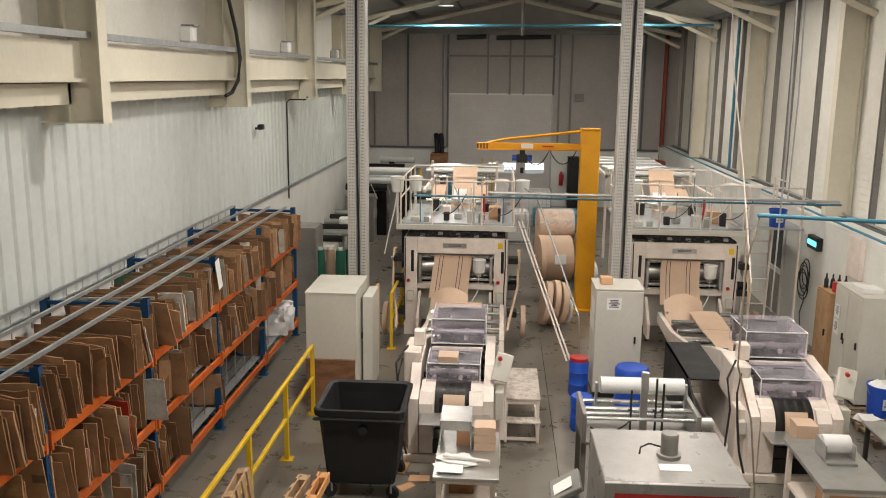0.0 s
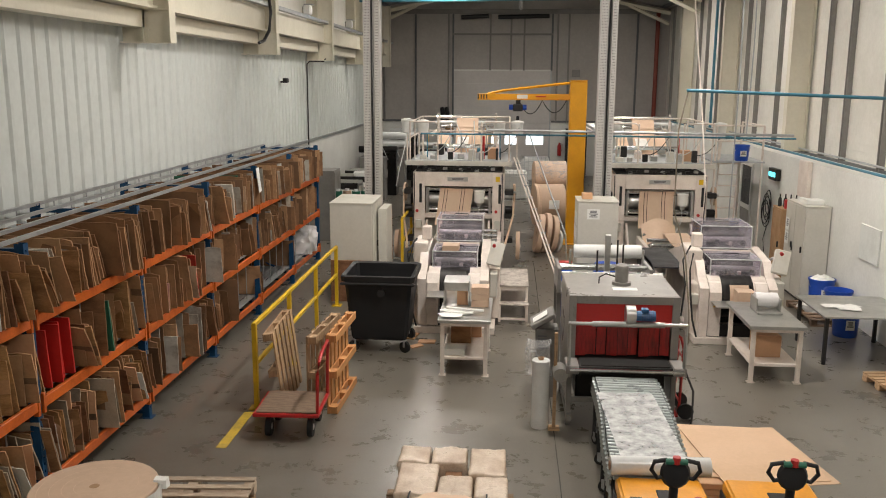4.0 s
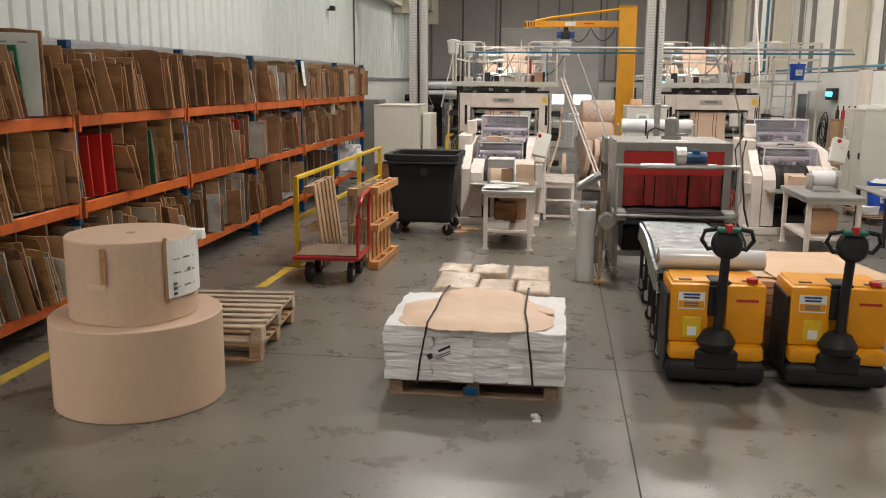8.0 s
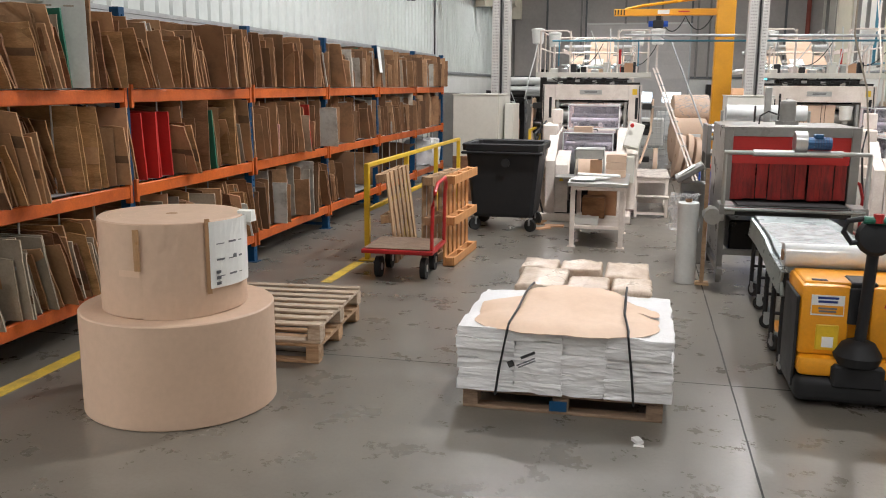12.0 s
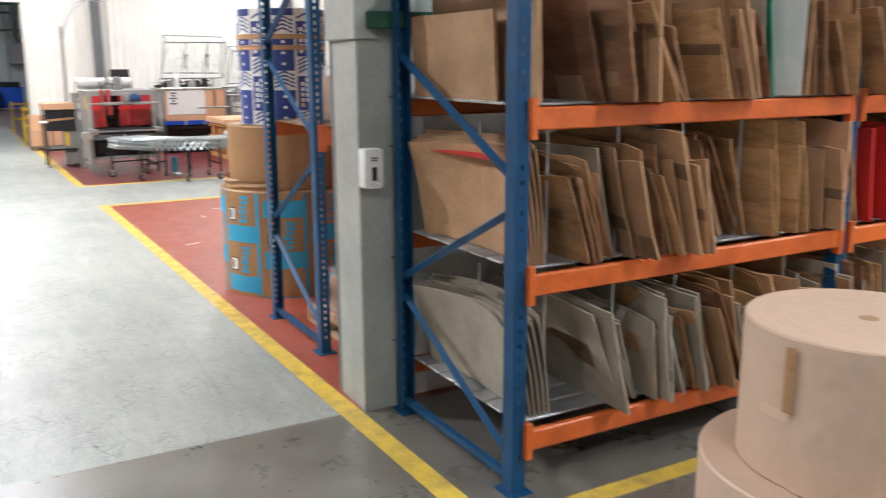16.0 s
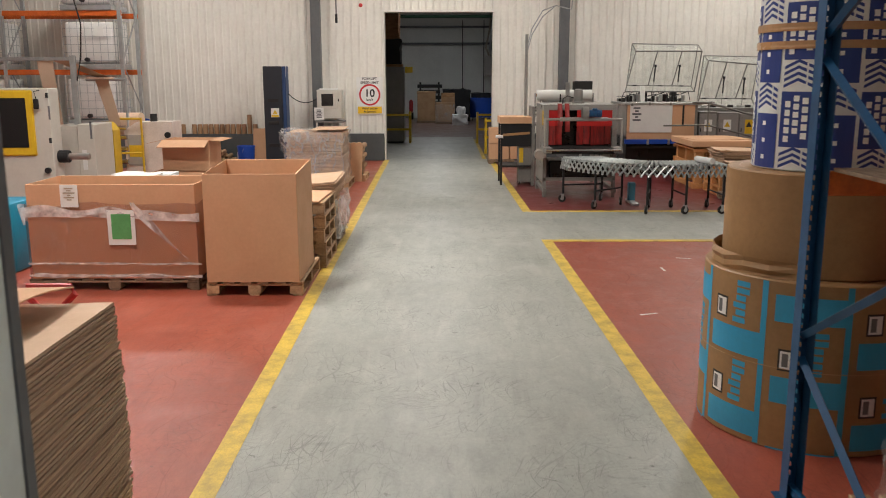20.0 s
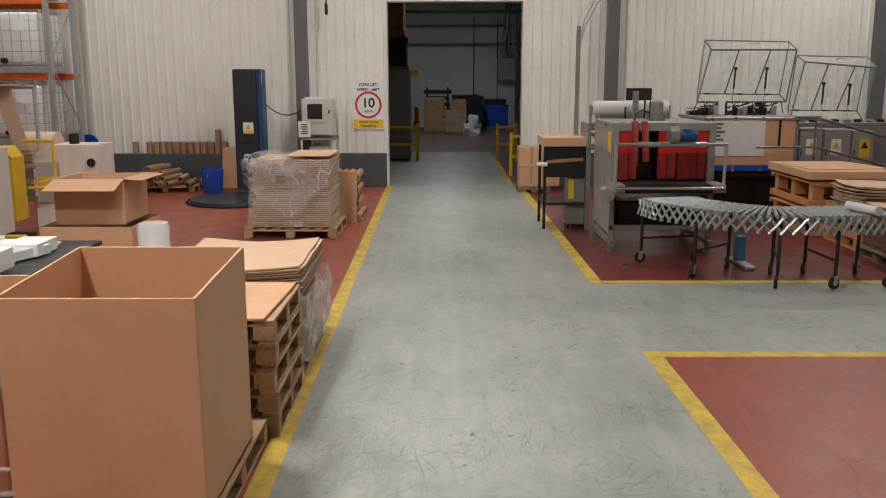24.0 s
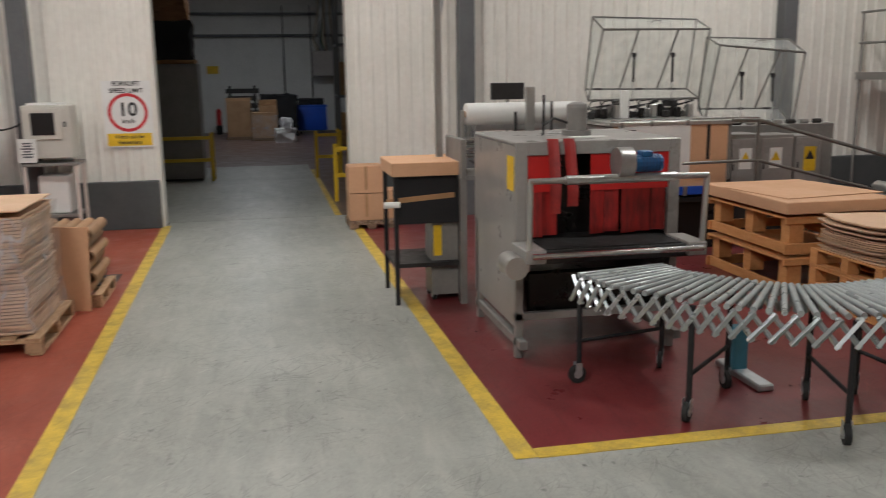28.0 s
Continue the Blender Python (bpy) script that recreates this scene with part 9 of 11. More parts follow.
tagged(part("rag", crumple(5.64, 5.92, 13.65, 14.0, 0.121, 0.24, 0.05, 6), PAPER, None, smooth=True), "crumpled white rag on the pallet", "rag", "rags")
ds = thing("desk", (5.04, 11.0, 0), "grey desk with papers against the wall", "desk")
part("desktop", box(B(), 0, 1.35, 0, 1.35, 0.73, 0.76, 0.004), STEEL, ds)
for x in (0.04, 1.26):
    for y in (0.04, 1.26):
        part("leg", box(B(), x, x + 0.05, y, y + 0.05, 0, 0.73), DARK, ds)
for k in range(5):
    s = tagged(part("paper_sheet", box(B(), -0.15, 0.15, -0.105, 0.105, 0, 0.003), PAPER), "white paper sheet on the desk", "paper", "papers on the desk")
    s.matrix_basis = pose(5.35 + rnd(0, .6), 11.5 + rnd(-.2, .5), 0.762 + 0.004 * k, 0, 0, rnd(-40, 40))
ek = thing("exit_lamp", (4.75, NY - 0.13, 2.28), "small glowing blue-green lamp box above the rail", "lamp box")
part("housing", box(B(), 0, 0.42, 0, 0.06, 0, 0.16, 0.008), GREYPAINT, ek)
part("tube_light", box(B(), 0.03, 0.39, -0.006, 0, 0.04, 0.12), CYAN_GLOW, ek)
nb = thing("notice_frame", (LX - 0.03, 12.6, 1.2), "pale framed notice on the white wall", "notice")
part("board", box(B(), 0, 0.03, 0, 0.8, 0, 0.6, 0.004), CARD_WHITE, nb)
pallet((5.5, 9.6, 0), 6, 0.8, 0.8, 0.13, WOOD, label="wooden pallet near the wall")
# floor litter
for k, (x, y, mt, s) in enumerate(((-0.95, 11.6, CARD, 0.14), (-1.1, 11.35, CARD, 0.11), (-1.25, 11.9, CARD_OLD, 0.18), (0.30, 3.85, PAPER, 0.035), (-0.35, 6.7, PAPER, 0.02), (-3.0, 1.55, PAPER, 0.07))):
    f = tagged(part("paper_scrap", crumple(-s, s, -s * 0.6, s * 0.6, 0, 0.02, 0.008, 3, k), mt), "small scrap of paper on the floor", "scrap", "scraps on the floor")
    f.matrix_basis = pose(x, y, 0.0005, 0, 0, 40 * k)

# ---- packing hall ----
pr = thing("pallet_rack", (0, 0, 0), "blue pallet rack frame with orange beams beside the walkway", "rack")
upright_frame(pr, -7.82, -6.72, 3.21, 5.0, 0.05)
upright_frame(pr, -7.82, -6.72, 5.9, 5.0)
for z in (1.66, 3.2):
    for x in (-7.82, -6.72):
        be = part("beam", box(B(), x - 0.022, x + 0.022, 3.26, 5.85, z - 0.06, z + 0.06, 0.008), ORANGE, pr)
        if x > -7:
            part("beam_connector", box(B(), x + 0.023, x + 0.056, 3.20, 3.27, z - 0.10, z + 0.10, 0.004), ORANGE, be)
    part("shelf_deck", box(B(), -7.78, -6.76, 3.27, 5.84, z + 0.062, z + 0.08), WOOD_OLD, pr)
wp_ = thing("wrapped_parcel", (0, 0, 0), "parcel wrapped in cloudy clear film on the rack shelf", "parcel")
part("contents", crumple(-7.45, -7.0, 3.50, 4.2, 1.745, 2.1, 0.02, 5, 3), CARD_OLD, wp_)
part("film", crumple(-7.5, -6.95, 3.42, 4.28, 1.742, 2.18, 0.04, 7, 3), FILM_THICK, wp_, smooth=True)
tagged(part("red_crate", box(B(), -8.6, -7.9, 4.5, 5.3, 0.0, 1.72, 0.02), SHEET_RED), "dark red steel box behind the paper rolls", "crate")
pallet((-7.6, 3.4, 0), 0, 0.8, 1.0, 0.144, WOOD, label="wooden pallet inside the rack")
wp_ = thing("wrapped_parcel", (0, 0, 0), "parcel wrapped in cloudy clear film on a pallet", "parcel")
part("contents", crumple(-7.45, -7.0, 3.56, 4.12, 0.146, 0.42, 0.02, 5, 8), CARD_OLD, wp_)
part("film", crumple(-7.5, -6.95, 3.5, 4.2, 0.145, 0.5, 0.05, 6, 8), FILM_THICK, wp_, smooth=True)

RC = (-8.98, 3.74)
KRAFT_BROWN = mat("brown_kraft_wrap", (0.34, 0.19, 0.078), (0.25, 0.135, 0.055), 0.55, scale=1.8, relief=0.15, vary=0.05, dirt=0.35)
g = paper_roll((*RC, 0), 0.66, 1.02, "large kraft paper roll printed with blue blocks", KRAFT_BROWN, name="printed_paper_roll")
for k in range(9):
    a = 160 + 40 * k
    part("blue_stripe", patch(0.66, a + 33, a + 36, 0.01, 1.01, 0.002), CYAN, g)
    for z in ((0.04, 0.53) if k % 2 else (-0.20, 0.29, 0.78)):
        za, zb = max(0.01, z), min(1.01, z + 0.16)
        part("blue_block", patch(0.66, a, a + 33, za, zb, 0.002), CYAN, g)
        if z + 0.20 > 0 and z + 0.46 < 1.02:
            part("logo_frame", patch(0.66, a + 3, a + 12, z + 0.20, z + 0.33, 0.002), BLACK_PRINT, g)
            part("logo_field", patch(0.66, a + 4, a + 11, z + 0.212, z + 0.318, 0.003), SIGN_WHITE, g)
            part("logo_band", patch(0.66, a + 5, a + 8, z + 0.225, z + 0.305, 0.004), PRINT, g)
            for q in range(6):
                zq = z + 0.19 + 0.045 * q
                part("logo_shape", patch(0.66, a + (16 if q in (0, 2) else 18), a + (26 if q > 3 else 24), zq, zq + 0.033, 0.002, 0, 5), CYAN, g)
part("tape_band", patch(0.66, 150, 420, 0.50, 0.505, 0.004, 0.001, 40), TAPE, g)
k2 = paper_roll((*RC, 1.021), 0.56, 0.60, "brown kraft paper roll with a torn outer wrap", KRAFT_BROWN)
part("torn_flap", patch(0.56, 175, 235, 0.20, 0.30, 0.012, 0.02), KRAFT_PALE, k2)
part("torn_flap", patch(0.60, 165, 330, -0.02, 0.10, 0.02, 0.03), KRAFT_BROWN, k2)
b2 = paper_roll((*RC, 1.622), 0.42, 1.08, "white paper roll printed with navy blue blocks", CARD_WHITE, name="printed_paper_roll")
def printed(a0, a1, pts):
    """A navy shape round the white roll: pts as parts of the field across, and heights."""
    bm = B()
    v = [bm.verts.new((0.4225 * math.cos(radians(a0 + (a1 - a0) * u)), 0.4225 * math.sin(radians(a0 + (a1 - a0) * u)), z)) for u, z in pts]
    bm.faces.new(v)
    return bm


for k in range(12):
    a = 150 + 30 * k
    low_ = 0.0 if k % 2 else -0.13
    for z in (low_, low_ + 0.50, low_ + 1.0):
        for half_ in range(4):
            a0, a1, u0, u1 = a + 6.8 * half_, a + 6.8 * half_ + 6.8, 0.25 * half_, 0.25 * half_ + 0.25
            if z + 0.13 >= 0 and z + 0.14 < 1.06:
                part("navy_field", printed(a0, a1, [(0, z + 0.14), (1, z + 0.14), (1, min(1.075, z + 0.46)), (0, min(1.075, z + 0.46))]), BAGBLUE, b2)
        for q in range(4):
            zz = z + 0.035 * q - 0.02
            if zz > 0.005 and zz + 0.06 < 1.07:
                part("navy_slash", printed(a + 1, a + 13, [(0, zz), (1, zz + 0.04), (1, zz + 0.058), (0, zz + 0.018)]), BAGBLUE, b2)
                part("navy_slash", printed(a + 13, a + 26, [(0, zz + 0.04), (1, zz), (1, zz + 0.018), (0, zz + 0.058)]), BAGBLUE, b2)
        if k % 2:
            for q, (w0, h0) in enumerate(((0.0, 0.26), (0.05, 0.24), (0.02, 0.26))):
                if z + 0.17 + h0 < 1.07:
                    for r in range(5):
                        part("logo_bar", patch(0.42, a + 4 + 7 * q, a + 8.5 + 7 * q, z + 0.17 + w0 + h0 * r / 5.2, z + 0.17 + w0 + h0 * (r + 0.72) / 5.2, 0.005, 0, 3), SIGN_WHITE, b2)
        else:
            for q in range(3):
                if 0 < z + 0.2 + 0.1 * q < 1.05:
                    part("logo_dot", patch(0.42, a + 11, a + 15, z + 0.19 + 0.1 * q, z + 0.215 + 0.1 * q, 0.005, 0, 3), SIGN_WHITE, b2)
for z in (0.70, 0.80):
    part("packing_tape", patch(0.424, 90, 450, z, z + 0.045, 0.006, 0.004, 48), TAPE, b2)
part("loose_wrap", patch(0.46, 170, 200, 0.86, 1.06, 0.05, 0.06), FILM, b2)


# stacks, cartons and pallets on the south side of the walkway
def sheet_stack(x0, x1, y0, y1, z0, z1, n, label, bend=0.0, group="cardboard stacks", wob=0.02, name="cardboard_stack", wave=0.012, edge=None):
    """A pile of flat cardboard blanks; each bundle a part."""
    s = thing(name, ((x0 + x1) / 2, (y0 + y1) / 2, z0), label, "cardboard stack", group)
    w, d, h = (x1 - x0) / 2, (y1 - y0) / 2, (z1 - z0) / n
    e = rnd(0, 9)
    for k in range(n):
        ox, oy = rnd(-wob, wob) + bend * math.sin(math.pi * k / n), rnd(-wob, wob) + bend * math.sin(math.pi * k / n)
        bm = B()
        top = grid(bm, 6, 6, lambda u, v: Vector((ox - w + 2 * w * u, oy - d + 2 * d * v, h * (k + 1) - 0.003 + wave * noise.noise(Vector((u * 2, v * 2, e + 0.02 * k))) + wave * 0.8 * (abs(2 * u - 1) ** 3 + abs(2 * v - 1) ** 3) * (k / n))))
        thicken(bm, h * (0.7 if h > 0.012 else 0.84))
        part("cardboard_layer" if h > 0.012 else "cardboard_blank", bm, CARD_PALE if k == n - 1 or h > 0.04 else edge or CARD_EDGE, s)
    return s


sheet_stack(-7.42, -6.30, -1.22, -0.09, 0.0, 1.16, 62, "tall pile of curved brown cardboard blanks by the opening", 0.05, wob=0.006)
fl = thing("cardboard_sheet", (-6.95, -0.62, 1.14), "loose brown cardboard sheet bowed on the pile", "cardboard", "cardboard sheets")
bm = B()
grid(bm, 8, 4, lambda u, v: Vector((-0.5 + 1.0 * u, -0.5 + 0.85 * v, 0.08 + 0.10 * math.sin(math.pi * u) * 0.6 + 0.02 * v)))
thicken(bm, 0.006)
part("sheet", bm, CARD, fl, smooth=True)
hs_ = sheet_stack(-5.37, -4.40, -0.80, 0.49, 0.121, 0.44, 14, "pile of brown cardboard sheets on a pallet before the opening", wob=0.01)
pallet((-5.38, -0.82, 0), 0, 1.0, 1.32, 0.12, WOOD, label="wooden pallet under cardboard sheets")
sh = tagged(part("cardboard_sheet", box(B(), -0.45, 0.42, -0.6, 0.60, 0, 0.006), CARD), "loose brown cardboard sheet on the pile", "cardboard", "cardboard sheets")
sh.matrix_basis = pose(-4.88, -0.18, 0.456, 0, 0, 3)
hp = thing("hand_pallet_truck", (-8.55, -0.92, 0), "red hand pallet truck with a looped handle", "pallet truck")
part("handle", tube(B(), [(0.0, 0.0, 0.3), (-0.02, -0.03, 0.8), (-0.03, -0.15, 0.92), (-0.03, -0.13, 0.965), (-0.03, 0.13, 0.965), (-0.03, 0.15, 0.92), (-0.02, 0.03, 0.8), (0.0, 0.0, 0.75)], 0.02, 8), RED, hp, smooth=True)
for x in (-0.25, 0.1):
    part("fork", box(B(), x, x + 0.15, -1.2, -0.1, 0.06, 0.1), RED, hp)
part("pump", box(B(), -0.12, 0.08, -0.12, 0.12, 0.06, 0.4, 0.02), RED, hp)
part("wheel", cyl(B(), (0.0, -0.06, 0.09), (0.0, 0.06, 0.09), 0.09, 16), RUBBER, hp)


def open_carton(at, w, d, h, label, kink=0.0, t=0.012, flaps=()):
    """Open-topped corrugated box; origin: its near corner. kink: extra height of the rear part of the sides."""
    c = thing("carton", at, label, "carton", "cartons")
    part("front_panel", box(B(), 0, t, 0, w, 0, h, 0.003), CARD, c)
    part("back_panel", box(B(), -d, -d + t, 0, w, 0, h + kink, 0.003), CARD, c)
    part("base_panel", box(B(), -d, 0, 0, w, 0, t), CARD, c)
    for y in (0, w - t):
        bm = B()
        pts = [(0, 0), (0, h), (-d * 0.5, h + kink * 0.5), (-d, h + kink), (-d, 0)]
        a = [bm.verts.new((x, y, z)) for x, z in pts]
        b = [bm.verts.new((x, y + t, z)) for x, z in pts]
        bm.faces.new(a)
        bm.faces.new(b[::-1])
        for k in range(len(pts)):
            j = (k + 1) % len(pts)
            bm.faces.new((a[k], b[k], b[j], a[j]))
        part("side_panel", bm, CARD, c)
    for f in flaps:
        if f == "front":
            part("flap", box(B(), 0, 0.3, 0, w, 0, 0.006, 0.0, pose(0.0, 0, h, 0, 18, 0)), CARD, c)
        if f == "south":
            part("flap", box(B(), -d, 0, -0.25, 0, 0, 0.006, 0.0, pose(0.0, 0, h, 12, 0, 0)), CARD, c)
        if f == "north":
            part("flap", box(B(), -d, 0, 0, 0.2, 0, 0.006, 0.0, pose(0.0, w, h, -4, 0, 0)), CARD, c)
    return c


pallet((-13.35, -1.0, 0), 0, 1.25, 0.97, 0.144, WOOD, label="fresh wooden pallet under a tall open carton", n=6)
open_carton((-12.10, -0.985, 0.145), 0.93, 0.95, 1.09, "tall open brown cardboard box on a pallet", 0.055)
pallet((-13.2, -2.9, 0), 0, 0.86, 1.76, 0.12, WOOD_OLD, label="wooden pallet under the wrapped long box")
open_carton((-12.36, -2.86, 0.121), 1.72, 0.8, 0.98, "long open brown cardboard box wrapped in stretch film on a pallet", 0.0)
wf = thing("stretch_wrap", (-12.36, -2.86, 0.121), "clear stretch film wrapped round the long box", "stretch film")


def wrap(x0, x1, y0, y1, z0, z1, amp, seed):
    bm = B()
    loop = [(x1, y0), (x1, y1), (x0, y1), (x0, y0)]
    pts = []
    for k in range(4):
        a, b = loop[k], loop[(k + 1) % 4]
        for j in range(10):
            pts.append((a[0] + (b[0] - a[0]) * j / 10, a[1] + (b[1] - a[1]) * j / 10))
    n = len(pts)
    cx, cy = (x0 + x1) / 2, (y0 + y1) / 2
    rows = []
    m_ = 12
    for i in range(m_ + 1):
        z = z0 + (z1 - z0) * i / m_
        row = []
        for k, (x, y) in enumerate(pts):
            q = Vector((x * 3, y * 3, z * 6 + seed))
            o = abs(noise.noise(q)) * amp + 0.006
            dd_ = Vector((x - cx, y - cy)).normalized()
            zz = z + (0.06 * noise.noise(Vector((x * 2.3, y * 2.3, seed))) if i == m_ else 0)
            row.append(bm.verts.new((x + dd_.x * o, y + dd_.y * o, zz)))
        rows.append(row)
    for a, b in zip(rows, rows[1:]):
        for k in range(n):
            bm.faces.new((a[k], a[(k + 1) % n], b[(k + 1) % n], b[k]))
    return bm


part("film", wrap(-0.82, 0.015, -0.015, 1.735, 0.0, 0.78, 0.015, 2.0), FILM_TIGHT, wf, "thin clear stretch film", smooth=True)
for k, (z, hh, sag) in enumerate(((0.015, 0.05, 0.004), (0.15, 0.03, 0.004), (0.62, 0.15, 0.03))):
    bm = B()
    grid(bm, 40, 4, lambda u, v: Vector((0.024 + 0.018 * abs(noise.noise(Vector((u * 12, v * 3, k)))), -0.03 + 1.79 * u, z + hh * v * (0.65 + 0.5 * noise.noise(Vector((u * 5, k, 3)))) + sag * math.sin(3.1 * u + 1) + 0.012 * noise.noise(Vector((u * 9, v, k))))))
    part("film_band", bm, FILM_SHEET, wf, "whitish gathered edge of the film", smooth=True)
bm = B()
grid(bm, 14, 3, lambda u, v: Vector((0.035 + 0.02 * math.sin(7 * u + 2 * v), 1.06 + 0.52 * u ** 1.4 + 0.05 * v, 0.80 - 0.55 * u + 0.05 * v * math.sin(4 * u))))
part("film_tail", bm, FILM_SHEET, wf, "twisted loose tail of film", smooth=True)
bm = B()
grid(bm, 8, 6, lambda u, v: Vector((-0.05 + 0.08 * u, -0.02 - 0.09 * math.sin(math.pi * u) * (0.5 + 0.5 * v), 0.58 + 0.18 * v + 0.02 * math.sin(6 * u))))
part("film_flap", bm, FILM_SHEET, wf, "loose corner of the film", smooth=True)
part("carton_label", box(B(), 0.03, 0.032, 0.82, 1.10, 0.36, 0.72), SIGN_WHITE, wf)
part("carton_label", box(B(), 0.033, 0.035, 0.86, 1.06, 0.42, 0.68), LABEL_GREEN, wf)
part("carton_label", box(B(), 0.03, 0.032, 0.36, 0.54, 0.75, 0.98), PAPER, wf)
bars(wf, pose(0.034, 0.45, 0.95, 0, 0, 90), 0.12, 0.14, 6, CARD_GREY, 0.4)

for k in range(5):
    pallet((-14.35 + rnd(-.02, .02), -0.96 + rnd(-.02, .02), 0.152 * k), 0, 0.98, 0.98, 0.151, WOOD, label="wooden pallet in a stack beside the walkway", n=6)
sh = tagged(part("cardboard_sheet", box(B(), -0.48, 0.48, -0.48, 0.46, 0, 0.02, 0.004), CARD), "brown cardboard sheet covering the pallet stack", "cardboard", "cardboard sheets")
sh.matrix_basis = pose(-13.86, -0.47, 0.762, 0, 0, -2)
pallet((-15.65, -1.1, 0), 0, 1.15, 1.1, 0.13, WOOD_OLD, label="wooden pallet under wrapped cardboard")
sheet_stack(-15.6, -14.55, -1.02, -0.06, 0.13, 0.64, 12, "pile of cardboard blanks wrapped in film")
wf2 = thing("stretch_wrap", (-15.08, -0.54, 0.14), "loose clear film round the cardboard pile", "stretch film")
part("film", wrap(-0.56, 0.60, -0.50, 0.58, 0.0, 0.5, 0.09, 5.0), FILM_SHEET, wf2, smooth=True)
bm = B()
grid(bm, 24, 3, lambda u, v: Vector((0.64 + 0.02 * abs(noise.noise(Vector((u * 9, v * 3, 2.0)))), -0.5 + 1.05 * u, 0.02 + 0.07 * v + 0.02 * noise.noise(Vector((u * 6, v, 5.0))))))
part("film_band", bm, FILM_SHEET, wf2, "gathered lower edge of the film", smooth=True)
sheet_stack(-15.55, -14.46, -0.98, 0.0, 0.645, 0.84, 15, "pile of wide brown cardboard blanks with curled edges", 0.0, wob=0.03, wave=0.03)

# work desk, open cartons, tubs
ds2 = thing("packing_bench", (-15.2, -3.6, 0), "blue packing bench with papers and samples", "bench")
part("bench_top", box(B(), -0.9, 0.7, 0, 1.5, 0.72, 0.76, 0.004), DARK, ds2)
part("blue_front", box(B(), 0.55, 0.66, 0.02, 1.48, 0.28, 0.72, 0.01), BLUE_PLASTIC, ds2)
for x in (-0.85, 0.6):
    for y in (0.05, 1.4):
        part("leg", box(B(), x, x + 0.05, y, y + 0.05, 0, 0.72), STEEL_GREY, ds2)
for k in range(8):
    s = tagged(part("paper_pile", box(B(), -0.2, 0.2, -0.15, 0.15, 0, 0.02 + 0.012 * k, 0.003), PAPER if k != 5 else CARD_WHITE), "pile of white papers on the packing bench", "papers", "paper piles")
    s.matrix_basis = pose(-15.5 + rnd(-.3, .9), -3.4 + rnd(0.1, 1.2), 0.761 + 0.002 * k, 0, 0, rnd(-30, 30))
tagged(part("paper_box", box(B(), -14.78, -14.38, -2.75, -2.25, 0.8, 0.96, 0.006), PAPER), "white box of paper on the bench", "box")
drum((-14.9, -3.3, 0.762), 0.06, 0.14, STEEL, None, "small metal tin on the bench")
open_carton((-17.2, -3.2, 0.0), 0.98, 0.9, 0.70, "brown carton under another carton")
open_carton((-17.28, -3.05, 0.71), 0.74, 0.7, 0.48, "open brown carton with folded-out flaps", 0, flaps=("front", "south", "north"))
drum((-16.85, -1.88, 0), 0.16, 0.80, FILM_ROLL, None, "upright roll of clear film beside the cartons")
tb_ = thing("teal_tub", (-13.4, -3.75, 0), "large teal plastic tub beside the wrapped box", "tub")
bm = B()
box(bm, -0.3, 0.3, -0.35, 0.35, 0.0, 0.8, 0.05, None, 2)
part("tub", bm, TEAL, tb_, smooth=True)

# film-wrapped cardboard on its pallet, tubes and turntable wrapper
pallet((-21.55, -1.80, 0), 0, 1.25, 1.32, 0.144, WOOD, label="wooden pallet under wrapped cardboard blanks")
sheet_stack(-21.45, -20.42, -1.68, -0.58, 0.145, 1.10, 34, "tall pile of cardboard blanks draped in clear film", wob=0.022)
wf3 = thing("stretch_wrap", (-20.93, -1.13, 0.15), "crumpled clear film draped over the cardboard pile", "stretch film")
part("film", wrap(-0.55, 0.55, -0.58, 0.58, 0.02, 0.95, 0.09, 9.0), FILM_THICK, wf3, smooth=True)
bm = B()
grid(bm, 22, 16, lambda u, v: Vector((-0.62 + 1.16 * u, -0.66 + 1.05 * v, 0.97 + 0.05 * noise.noise(Vector((u * 6, v * 6, 1))) + 0.05 * math.exp(-30 * (v - 0.1) ** 2) - 0.35 * max(0, u - 0.93) * 9 * (0.4 + 0.6 * math.sin(3 * v)))))
part("film_top", bm, FILM_SOFT, wf3, smooth=True)
tagged(part("cardboard_sheet", box(B(), -21.42, -20.36, -1.18, -0.56, 1.158, 1.172, 0.003), CARD_PALE), "flat brown cardboard sheet on top of the wrapped pile", "cardboard", "cardboard sheets")
bm = B()
grid(bm, 16, 16, lambda u, v: Vector((0.60 + 0.05 * math.sin(6 * v + 2 * u) + 0.03 * noise.noise(Vector((u * 7, v * 7, 4))), -0.66 + 1.2 * u, 0.98 - (0.30 + 0.55 * math.sin(math.pi * (0.1 + 0.8 * u)) ** 2) * v)))
part("film_drape", bm, FILM_SOFT, wf3, smooth=True)
pallet((-22.6, -1.05, 0), 0, 0.85, 0.78, 0.13, WOOD, label="wooden pallet under cardboard tubes")
tube_me = bpy.data.meshes.new("cardboard_tube")
lathe_bm = lathe(B(), [(0.042, 0), (0.055, 0), (0.055, 0.8), (0.042, 0.8), (0.042, 0)], 16, pose(0, 0, 0, 0, 90, 0), False)
lathe_bm.to_mesh(tube_me)
lathe_bm.free()
tube_me.shade_smooth()
tube_me.set_sharp_from_angle(angle=radians(40))
tube_me.materials.append(TUBE)


def tube_piece(m, label="brown cardboard tube lying in a pile"):
    ob = new("cardboard_tube", tube_me)
    ob.matrix_basis = m
    return tagged(ob, label, "cardboard tube", "cardboard tubes")


